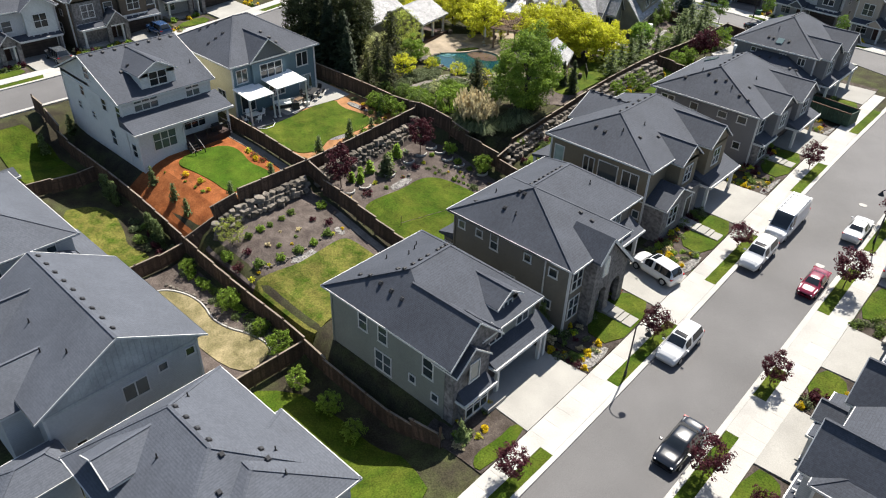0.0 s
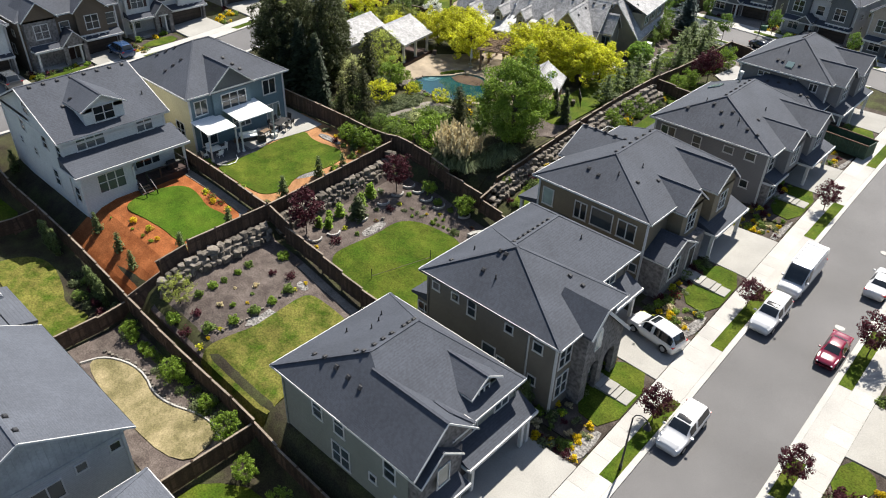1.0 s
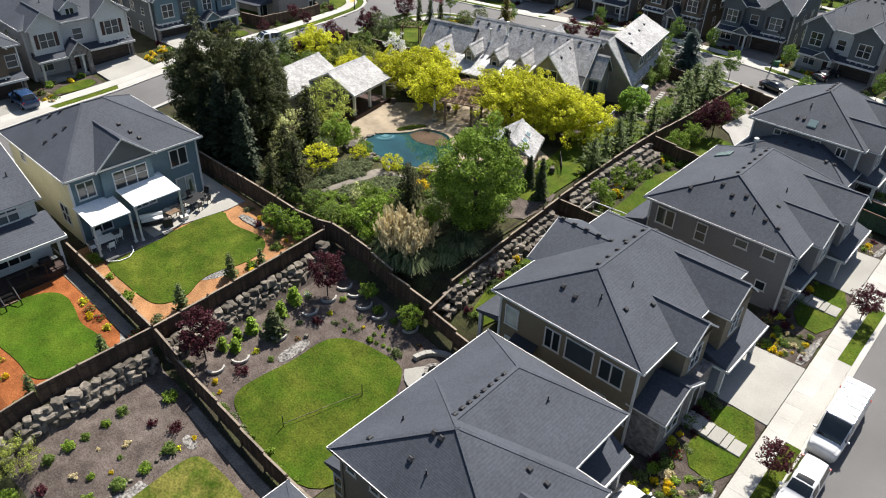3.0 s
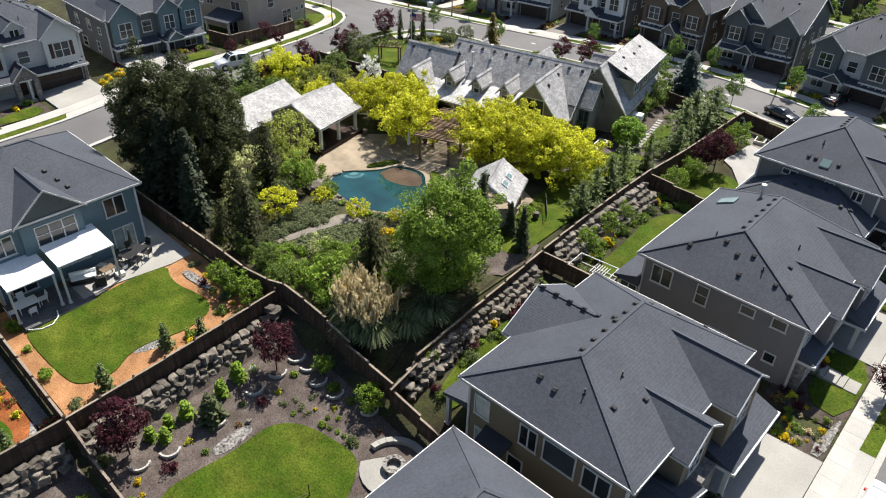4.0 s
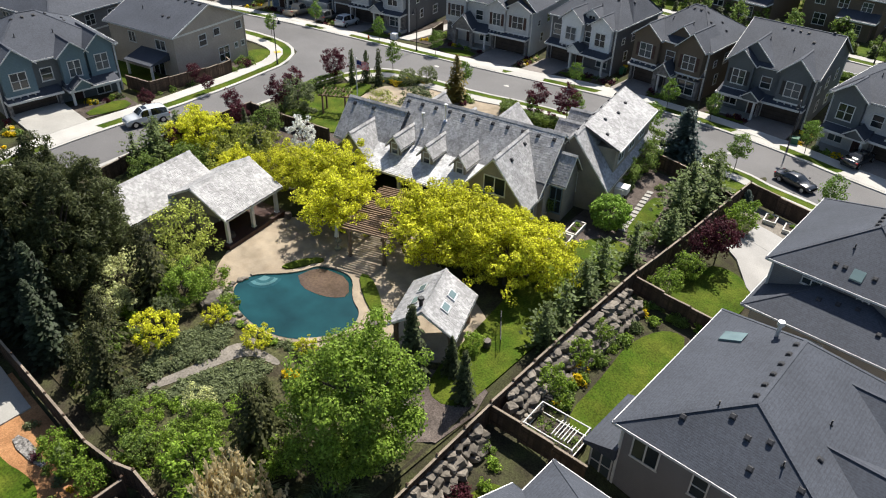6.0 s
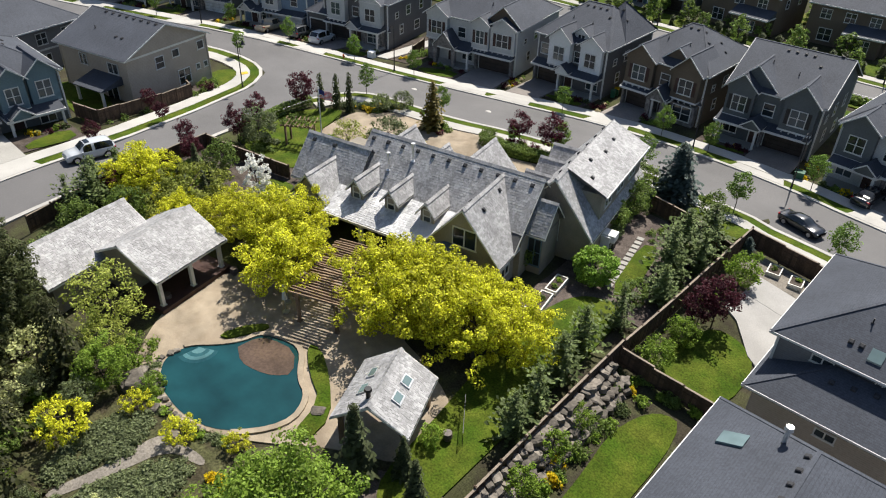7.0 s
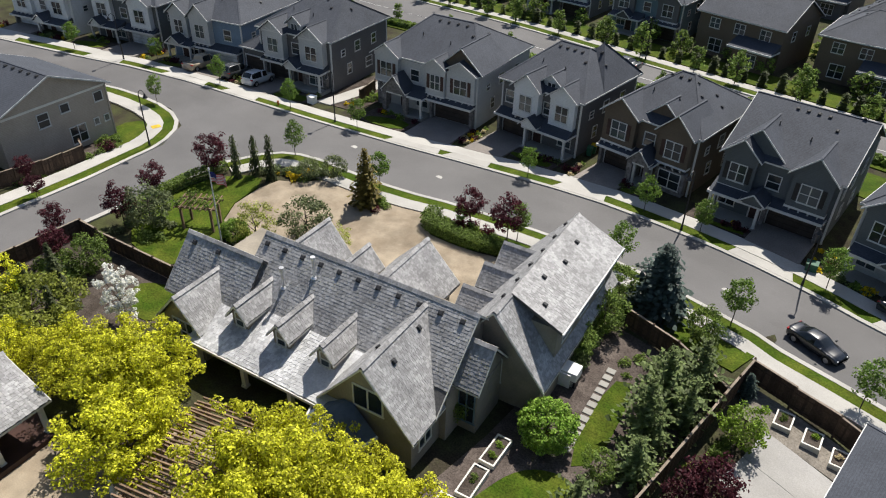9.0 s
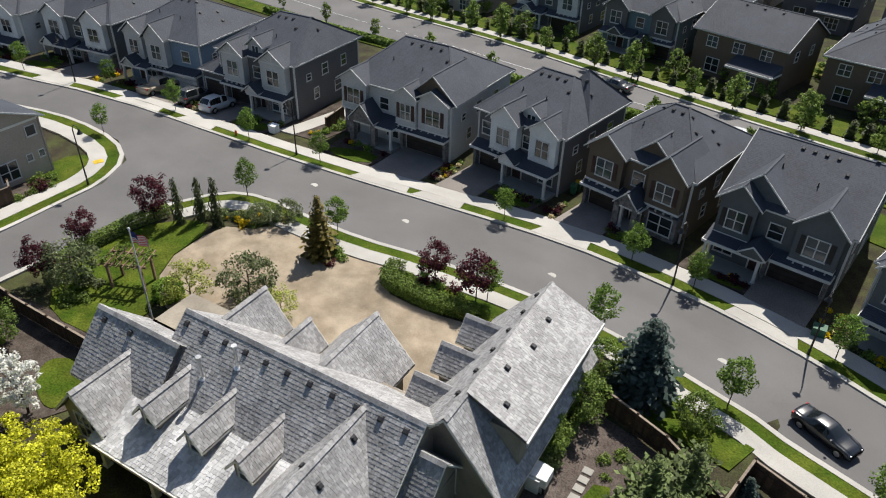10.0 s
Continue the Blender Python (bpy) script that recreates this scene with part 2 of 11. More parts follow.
# ---- building tools ----
class Mesh:
    def __init__(self):
        self.v, self.f, self.m = [], [], []

    def poly(self, pts, m=0):
        k = len(self.v)
        self.v += [tuple(p) for p in pts]
        self.f.append(tuple(range(k, k + len(pts)))); self.m.append(m)

    def solid(self, low, high, m=0):
        """A prism between two outlines with the same count of corners."""
        k, n = len(self.v), len(low)
        self.v += [tuple(p) for p in low] + [tuple(p) for p in high]
        self.f += [tuple(range(k + n - 1, k - 1, -1)), tuple(range(k + n, k + 2 * n))]
        self.f += [(k + i, k + (i + 1) % n, k + n + (i + 1) % n, k + n + i) for i in range(n)]
        self.m += [m] * (n + 2)

    def box(self, x0, x1, y0, y1, z0, z1, m=0):
        r = ((x0, y0), (x1, y0), (x1, y1), (x0, y1))
        self.solid([(*p, z0) for p in r], [(*p, z1) for p in r], m)

    def beam(self, p, q, w, h, m=0):
        """A bar from p to q, w wide and h high."""
        p, q = Vector(p), Vector(q)
        d = (q - p).normalized()
        s = d.cross(Vector((0, 0, 1)))
        s = (s if s.length > 1e-4 else Vector((1, 0, 0))).normalized() * w / 2
        u = s.cross(d).normalized() * h / 2
        self.solid([p - s - u, p + s - u, p + s + u, p - s + u], [q - s - u, q + s - u, q + s + u, q - s + u], m)

    def tube(self, p, q, r0, r1, n=7, m=0):
        p, q = Vector(p), Vector(q)
        t = (q - p).to_track_quat("Z", "Y")
        ring = [t @ Vector((math.cos(a), math.sin(a), 0)) for a in (2 * math.pi * i / n for i in range(n))]
        self.solid([p + r0 * c for c in ring], [q + r1 * c for c in ring], m)

    def data(self, name, mats, fix=True, shade=False, bevel=0.0):
        me = bpy.data.meshes.new(name)
        me.from_pydata(self.v, [], self.f)
        for k in (mats if isinstance(mats, (list, tuple)) else [mats]):
            me.materials.append(k)
        me.polygons.foreach_set("material_index", self.m)
        if fix or bevel:
            bm = bmesh.new(); bm.from_mesh(me)
            if bevel:
                bmesh.ops.remove_doubles(bm, verts=bm.verts, dist=1e-4)
                bmesh.ops.bevel(bm, geom=bm.edges[:], offset=bevel, segments=2, affect="EDGES", profile=0.5)
            bmesh.ops.recalc_face_normals(bm, faces=bm.faces)
            bm.to_mesh(me); bm.free()
        if shade:
            me.polygons.foreach_set("use_smooth", [True] * len(me.polygons))
        return me


def put(name, mesh, parent=None, m=None, label="", category="", group="", kind=""):
    ob = new(name, mesh)
    if m is not None:
        ob.matrix_basis = m
    if parent is not None:
        ob.parent = parent
    return tagged(ob, label, category, group, kind)


def drape(name, outline, material_, lift, thick=0.25, step=1.5, curve=0, label="", kind="structure", category="", parent=None):
    """A slab that follows the ground inside an outline in plan; curve: rounds of corner cutting."""
    pts = [Vector((x, y, 0)) for x, y in outline]
    for _ in range(curve):
        pts = [p for i in range(len(pts)) for p in (pts[i] * 0.75 + pts[(i + 1) % len(pts)] * 0.25, pts[i] * 0.25 + pts[(i + 1) % len(pts)] * 0.75)]
    bm = bmesh.new()
    bm.faces.new([bm.verts.new(p) for p in pts])
    bmesh.ops.recalc_face_normals(bm, faces=bm.faces)
    for ax in (0, 1):
        lo, hi = min(p[ax] for p in pts), max(p[ax] for p in pts)
        k = math.ceil(lo / step) * step
        while k < hi:
            co, no = [0, 0, 0], [0, 0, 0]
            co[ax], no[ax] = k, 1
            bmesh.ops.bisect_plane(bm, geom=bm.verts[:] + bm.edges[:] + bm.faces[:], plane_co=co, plane_no=no)
            k += step
    bmesh.ops.triangulate(bm, faces=[f for f in bm.faces if len(f.verts) > 4])
    for f in bm.faces:
        if f.normal.z < 0:
            f.normal_flip()
    rim = [e for e in bm.edges if e.is_boundary]
    made = bmesh.ops.extrude_edge_only(bm, edges=rim)["geom"]
    low = {v for v in made if isinstance(v, bmesh.types.BMVert)}
    for v in bm.verts:
        v.co.z = gz(v.co.x, v.co.y) + lift - (thick if v in low else 0)
    bmesh.ops.recalc_face_normals(bm, faces=bm.faces)
    me = bpy.data.meshes.new(name)
    bm.to_mesh(me); bm.free()
    me.materials.append(material_)
    return put(name, me, parent, label=label, kind=kind, category=category)


def inside(x, y, poly):
    r = False
    for i in range(len(poly)):
        (a, b), (c, d) = poly[i - 1], poly[i]
        if (b > y) != (d > y) and x < (c - a) * (y - b) / (d - b) + a:
            r = not r
    return r


def ground(x, y, rz=0, s=1.0, dz=0.0):
    return pose(x, y, gz(x, y) + dz, 0, 0, rz) @ Matrix.Scale(s, 4)

from mathutils.bvhtree import BVHTree


# ---- houses: tools ----
TURNS = {"F": 0, "R": 90, "B": 180, "L": -90}
CACHE = {}


def house(label, x, y, base, rz, category="house"):
    h = put("house", None, m=pose(x, y, base, 0, 0, rz), label=label, category=category, group="houses of the neighbourhood")
    return h


def wall(h, u0, u1, v0, v1, z0, z1, mat_, name="wall", label=""):
    me = Mesh(); me.box(u0, u1, v0, v1, z0, z1)
    return put(name, me.data(name, mat_), h, label=label)


def fascia(h, u0, u1, v0, v1, z, mat_=None, t=0.15):
    me = Mesh()
    a, b = 0.03, 0.05
    me.box(u0 - a, u1 + a, v0 - a, v0 + b, z - t, z + 0.012); me.box(u0 - a, u1 + a, v1 - b, v1 + a, z - t, z + 0.012)
    me.box(u0 - a, u0 + b, v0 + b + 0.002, v1 - b - 0.002, z - t, z + 0.012); me.box(u1 - b, u1 + a, v0 + b + 0.002, v1 - b - 0.002, z - t, z + 0.012)
    put("fascia", me.data("fascia", mat_ or TRIM), h, label="white eave board and gutter")


def hip(h, u0, u1, v0, v1, z, p, q, zr, mat_=None, trim=None, skip=()):
    """Hip roof over a rectangle, ridge from p to q in plan at zr."""
    me = Mesh()
    c = [(u0, v0), (u1, v0), (u1, v1), (u0, v1)]
    e = [(*k, z) for k in c]
    P, Q = (*p, zr), (*q, zr)
    along_v = abs(p[1] - q[1]) > abs(p[0] - q[0])
    if math.dist(p, q) < 0.05:
        for i in range(4):
            me.poly([e[i], e[(i + 1) % 4], P])
    elif along_v:
        me.poly([e[0], e[1], P]); me.poly([e[1], e[2], Q, P]); me.poly([e[2], e[3], Q]); me.poly([e[3], e[0], P, Q])
    else:
        me.poly([e[0], e[1], Q, P]); me.poly([e[1], e[2], Q]); me.poly([e[2], e[3], P, Q]); me.poly([e[3], e[0], P])
    me.poly([(*k, z - 0.2) for k in c])
    for i in range(4):
        me.poly([(*c[i], z - 0.2), (*c[(i + 1) % 4], z - 0.2), e[(i + 1) % 4], e[i]])
    ob = put("roof", me.data("roof", mat_ or SHINGLE, fix=False), h)
    bm = bmesh.new(); bm.from_mesh(ob.data); bmesh.ops.remove_doubles(bm, verts=bm.verts, dist=1e-3); bmesh.ops.recalc_face_normals(bm, faces=bm.faces); bm.to_mesh(ob.data); bm.free()
    fascia(h, u0, u1, v0, v1, z, trim)
    caps = Mesh()
    ends = [(P, Q)] if math.dist(p, q) > 0.05 else []
    near = lambda k: P if math.dist(k, p) <= math.dist(k, q) else Q
    if math.dist(p, q) < 0.05:
        ends += [(k, P) for k in e]
    else:
        ends += [(e[0], P), (e[1], P if along_v else Q), (e[2], Q), (e[3], Q if along_v else P)]
    ends = [k for i, k in enumerate(ends) if i not in skip]
    for a, b in ends:
        caps.beam((a[0], a[1], a[2] - 0.01), (b[0], b[1], b[2]), 0.22, 0.035)
    put("ridge_cap", caps.data("ridge_cap", mat_ or SHINGLE), h)
    return ob


def gable(h, axis, mid, half, a0, a1, z, zr, mat_=None, wallmat=None, inset=0.35, trim=None, rake=True, ends=(True, True)):
    """Gable roof whose ridge runs along axis at mid, from a0 to a1."""
    t = 0.16
    put_ = (lambda a, c, k: (a, c, k)) if axis == "u" else (lambda a, c, k: (c, a, k))
    sec = [(mid - half, z), (mid, zr), (mid + half, z)]
    me = Mesh()
    ring = [(sec[0][0], z - t), (mid, zr - t), (sec[2][0], z - t), (sec[2][0], z), (mid, zr), (sec[0][0], z)]
    me.solid([put_(a0, c, k) for c, k in ring], [put_(a1, c, k) for c, k in ring])
    cap = Mesh(); cap.beam(put_(a0, mid, zr - 0.005), put_(a1, mid, zr - 0.005), 0.2, 0.03)
    put("ridge_cap", cap.data("ridge_cap", mat_ or SHINGLE), h)
    put("roof", me.data("roof", mat_ or SHINGLE), h)
    bd = Mesh()
    lo, hi = 0.165, 0.015
    out, into = 0.035, 0.03
    sect = [(mid - half - out, z - lo), (mid, zr - lo + 0.02), (mid + half + out, z - lo), (mid + half + out, z - hi), (mid, zr - hi + 0.02), (mid - half - out, z - hi)]
    ring = lambda a: [put_(a, c, k) for c, k in sect]
    stations = [k for k in ((a0 - out, a0 + into) if ends[0] else (a0, )) + ((a1 - into, a1 + out) if ends[1] else (a1, ))]
    rings = [ring(k) for k in stations]
    for k in rings:
        bd.v += k
    n = len(rings)
    for j in range(n - 1):
        capped = (j == 0 and ends[0]) or (j == n - 2 and ends[1])
        for i in ((0, 1, 2, 3, 4, 5) if capped else (2, 5)):
            bd.f.append((6 * j + i, 6 * j + (i + 1) % 6, 6 * j + 6 + (i + 1) % 6, 6 * j + 6 + i))
    for j in {0, n - 1}:
        if (j == 0 and ends[0]) or (j == n - 1 and ends[1]):
            bd.f += [(6 * j, 6 * j + 1, 6 * j + 4, 6 * j + 5), (6 * j + 1, 6 * j + 2, 6 * j + 3, 6 * j + 4)]
    bd.m = [0] * len(bd.f)
    put("rake_board", bd.data("rake_board", trim or TRIM), h, label="white painted gable board")
    if wallmat:
        g = Mesh()
        b0, b1 = a0 + inset, a1 - inset
        hh = half - 0.3
        zz = z + 0.3 * (zr - z) / half - t
        g.solid([put_(b0, mid - hh, z - 0.3), put_(b0, mid + hh, z - 0.3), put_(b0, mid + hh, zz), put_(b0, mid, zr - t - 0.02), put_(b0, mid - hh, zz)],
                [put_(b1, mid - hh, z - 0.3), put_(b1, mid + hh, z - 0.3), put_(b1, mid + hh, zz), put_(b1, mid, zr - t - 0.02), put_(b1, mid - hh, zz)])
        put("gable_wall", g.data("gable_wall", wallmat), h)


def shed(h, u0, u1, v0, v1, z0, z1, mat_=None, hipped=0.0):
    """Lean-to roof, low at v0 and high at v1."""
    me = Mesh()
    k = hipped
    me.solid([(u0, v0, z0 - 0.2), (u1, v0, z0 - 0.2), (u1, v1, z0 - 0.2), (u0, v1, z0 - 0.2)], [(u0, v0, z0), (u1, v0, z0), (u1 - k, v1, z1), (u0 + k, v1, z1)])
    put("porch_roof", me.data("porch_roof", mat_ or SHINGLE), h)
    bd = Mesh(); bd.beam((u0 - 0.05, v0 - 0.04, z0 - 0.1), (u1 + 0.05, v0 - 0.04, z0 - 0.1), 0.1, 0.24)
    bd.beam((u0 - 0.04, v0 + 0.02, z0 - 0.1), (u0 - 0.04, v1, z0 - 0.1), 0.08, 0.2); bd.beam((u1 + 0.04, v0 + 0.02, z0 - 0.1), (u1 + 0.04, v1, z0 - 0.1), 0.08, 0.2)
    put("fascia", bd.data("fascia", TRIM), h)


def lattice(xs, zs, filled, y0, y1):
    """One connected slab in the x-z plane made of the filled cells of a grid."""
    me = Mesh()
    nx, nz = len(xs), len(zs)
    me.v = [(x, y, z) for y in (y0, y1) for z in zs for x in xs]
    at = lambda i, j, k: k * nx * nz + j * nx + i
    cell = lambda i, j: 0 <= i < nx - 1 and 0 <= j < nz - 1 and filled((xs[i] + xs[i + 1]) / 2, (zs[j] + zs[j + 1]) / 2)
    for i in range(nx - 1):
        for j in range(nz - 1):
            if not cell(i, j):
                continue
            me.f += [(at(i, j, 0), at(i + 1, j, 0), at(i + 1, j + 1, 0), at(i, j + 1, 0)), (at(i, j, 1), at(i, j + 1, 1), at(i + 1, j + 1, 1), at(i + 1, j, 1))]
            for di, dj, p, q in ((-1, 0, (i, j + 1), (i, j)), (1, 0, (i + 1, j), (i + 1, j + 1)), (0, -1, (i, j), (i + 1, j)), (0, 1, (i + 1, j + 1), (i, j + 1))):
                if not cell(i + di, j + dj):
                    me.f.append((at(*q, 0), at(*p, 0), at(*p, 1), at(*q, 1)))
    used = sorted({k for f in me.f for k in f})
    new_at = {k: n for n, k in enumerate(used)}
    me.v, me.f = [me.v[k] for k in used], [tuple(new_at[k] for k in f) for f in me.f]
    me.m = [0] * len(me.f)
    return me


def window(h, face, a, plane, z, w, hgt, style="hung", glass=None, trim=None):
    """Window with frame, bars and panes. a: place of its middle along the wall, z: its sill."""
    key = (round(w, 2), round(hgt, 2), style, (trim or TRIM).name)
    if key not in CACHE:
        gl = Mesh()
        b = 0.085
        xs, zs = [-w / 2 - b - 0.05, -w / 2 - b, -w / 2, w / 2, w / 2 + b, w / 2 + b + 0.05], [-b - 0.05, -b, 0.0, hgt, hgt + b]
        split = {"double": ((0,), ()), "hung": ((), (.5,)), "twin": ((0,), (.5,)), "plain": ((), ()), "slider": ((0,), ()), "triple": ((-.17, .17), (.55,))}[style]
        for k in split[0]:
            xs += [w * k - 0.045, w * k + 0.045]
        for k in split[1]:
            zs += [hgt * k - 0.03, hgt * k + 0.03]
        xs, zs = sorted(xs), sorted(zs)

        def solid_at(x, z):
            if abs(x) > w / 2 + b:
                return z < -b
            if not (0 < z < hgt and abs(x) < w / 2):
                return True
            return any(abs(x - w * k) < 0.045 for k in split[0]) or any(abs(z - hgt * k) < 0.03 for k in split[1])
        fr = lattice(xs, zs, solid_at, -0.07, 0.0)
        gl.box(-w / 2 + 0.001, w / 2 - 0.001, -0.02, 0.0, 0.001, hgt - 0.001)
        CACHE[key] = fr.data("window", trim or TRIM), gl
        CACHE[key] = (CACHE[key][0], {})
        CACHE[key + ("g",)] = gl
    fr, panes = CACHE[key]
    g = glass or GLASS
    if g.name not in panes:
        panes[g.name] = CACHE[key + ("g",)].data("pane", g)
    place = {"F": (a, plane), "B": (a, plane), "R": (plane, a), "L": (plane, a)}[face]
    ob = put("window", fr, h, pose(*place, z, 0, 0, TURNS[face]))
    put("pane", panes[g.name], ob)
    return ob


def garage(h, u0, u1, v, z, hgt=2.2, mat_=None, trim=None):
    me = Mesh(); me.box(u0, u1, v - 0.04, v, z, z + hgt)
    n = max(2, round((u1 - u0) / 0.6))
    for r in range(4):
        for i in range(n):
            w = (u1 - u0) / n
            me.box(u0 + i * w + 0.06, u0 + (i + 1) * w - 0.06, v - 0.055, v - 0.041, z + r * hgt / 4 + 0.07, z + (r + 1) * hgt / 4 - 0.07)
    d = put("garage_door", me.data("garage_door", mat_ or DOORDARK), h, label="panelled garage door")
    fr = Mesh(); fr.box(u0 - 0.16, u0, v - 0.08, v, z, z + hgt + 0.16); fr.box(u1, u1 + 0.16, v - 0.08, v, z, z + hgt + 0.16); fr.box(u0 + 0.002, u1 - 0.002, v - 0.08, v, z + hgt, z + hgt + 0.16)
    put("door_frame", fr.data("door_frame", trim or TRIM), h)


def entry_door(h, a, v, z, mat_=None):
    me = Mesh(); me.box(a - 0.5, a + 0.5, v - 0.05, v, z, z + 2.1); me.box(a - 0.38, a + 0.38, v - 0.07, v - 0.051, z + 0.2, z + 0.9); me.box(a - 0.38, a + 0.38, v - 0.07, v - 0.051, z + 1.05, z + 1.95)
    put("front_door", me.data("front_door", mat_ or SHUTTER), h)
    fr = Mesh(); fr.box(a - 0.64, a - 0.5, v - 0.07, v, z, z + 2.22); fr.box(a + 0.5, a + 0.64, v - 0.07, v, z, z + 2.22); fr.box(a - 0.498, a + 0.498, v - 0.07, v, z + 2.1, z + 2.22)
    put("door_frame", fr.data("door_frame", TRIM), h)


def post(h, u, v, z0, z1, w=0.28, mat_=None, name="porch_post", foot=None):
    me = Mesh(); me.box(u - w / 2, u + w / 2, v - w / 2, v + w / 2, z0, z1)
    me.box(u - w / 2 - 0.05, u + w / 2 + 0.05, v - w / 2 - 0.05, v + w / 2 + 0.05, z0, z0 + 0.18); me.box(u - w / 2 - 0.05, u + w / 2 + 0.05, v - w / 2 - 0.05, v + w / 2 + 0.05, z1 - 0.15, z1)
    put(name, me.data(name, mat_ or TRIM), h)
    if foot:
        f = Mesh(); f.box(u - w, u + w, v - w, v + w, z0 - 0.05, z0 + 0.95)
        put("stone_footing", f.data("stone_footing", foot), h)


def corner_boards(h, u0, u1, v0, v1, z0, z1, mat_=None):
    for u in (u0, u1):
        for v in (v0, v1):
            me = Mesh(); me.box(u - 0.08, u + 0.08, v - 0.08, v + 0.08, z0, z1)
            put("corner_board", me.data("corner_board", mat_ or TRIM), h)


def band_board(h, u0, u1, v0, v1, z, mat_=None, hgt=0.22):
    me = Mesh(); me.box(u0 - 0.04, u1 + 0.04, v0 - 0.04, v1 + 0.04, z, z + hgt)
    put("belly_band", me.data("belly_band", mat_ or TRIM), h)


def roof_tree(h):
    """The roofs of a house as one tree to drop things onto."""
    V, F = [], []
    for ob in h.children:
        if ob.type == "MESH" and ob.name.split(".")[0] in ("roof", "shake_field", "shed_dormer_roof"):
            k = len(V)
            V += [v.co.copy() for v in ob.data.vertices]
            F += [tuple(k + i for i in p.vertices) for p in ob.data.polygons]
    return BVHTree.FromPolygons(V, F)


def vents(h, spots):
    """Low square roof vents and pipes that sit on the roof: each spot is u, v and z; a fourth number makes it a pipe."""
    if "vent" not in CACHE:
        me = Mesh(); me.box(-0.17, 0.17, -0.17, 0.17, -0.03, 0.02); me.box(-0.11, 0.11, -0.11, 0.11, 0.021, 0.09); me.solid([(-.15, -.15, .091), (.15, -.15, .091), (.15, .15, .091), (-.15, .15, .091)], [(-.1, -.1, .14), (.1, -.1, .14), (.1, .1, .14), (-.1, .1, .14)])
        CACHE["vent"] = me.data("roof_vent", VENT)
        me = Mesh(); me.tube((0, 0, -0.1), (0, 0, 0.36), 0.045, 0.045, 7); me.tube((0, 0, -0.02), (0, 0, 0.06), 0.12, 0.06, 8)
        CACHE["pipe"] = me.data("vent_pipe", DARK)
    tree = roof_tree(h)
    for k in spots:
        u, v, z = k[:3]
        at, nrm, _, _ = tree.ray_cast(Vector((u, v, 30)), Vector((0, 0, -1)))
        at, nrm = (at, nrm if nrm.z > 0 else -nrm) if at is not None else (Vector((u, v, z)), Vector((0, 0, 1)))
        if len(k) > 3:
            put("vent_pipe", CACHE["pipe"], h, pose(*at))
        else:
            put("roof_vent", CACHE["vent"], h, Matrix.Translation(at) @ nrm.to_track_quat("Z", "Y").to_matrix().to_4x4())


def vent_row(h, a, b, n):
    vents(h, [tuple(Vector(a).lerp(Vector(b), i / max(1, n - 1))) for i in range(n)])


def dormer(h, mid, half, v0, v1, z, zr, wallmat, zb, win=True, mat_=None, trim=None):
    """Small gabled dormer that faces the front."""
    gable(h, "v", mid, half, v0 - 0.3, v1, z, zr, mat_, wallmat, 0.3, trim, ends=(True, False))
    wall(h, mid - half + 0.28, mid + half - 0.28, v0, v1 - 0.1, zb, z + 0.05, wallmat, "dormer_wall")
    if win:
        window(h, "F", mid, v0, z - 1.0 if zr - zb > 1.9 else z - 0.7, min(0.9, half), 0.95 if zr - zb > 1.9 else 0.6, "double", trim=trim)


def shutters(h, a, v, z, w, hgt, mat_=None):
    for s in (-1, 1):
        me = Mesh(); c = a + s * (w / 2 + 0.33); me.box(c - 0.19, c + 0.19, v - 0.05, v, z, z + hgt)
        for i in range(8):
            me.box(c - 0.14, c + 0.14, v - 0.065, v - 0.051, z + 0.08 + i * (hgt - 0.16) / 8, z + 0.04 + (i + 1) * (hgt - 0.16) / 8)
        put("shutter", me.data("shutter", mat_ or SHUTTER), h)


def brackets(h, u0, u1, v, z, n=5):
    for i in range(n):
        u = u0 + (u1 - u0) * (i + 0.5) / n
        me = Mesh(); me.solid([(u - 0.06, v, z), (u - 0.06, v - 0.3, z), (u - 0.06, v, z - 0.3)], [(u + 0.06, v, z), (u + 0.06, v - 0.3, z), (u + 0.06, v, z - 0.3)])
        put("bracket", me.data("bracket", TRIM), h)

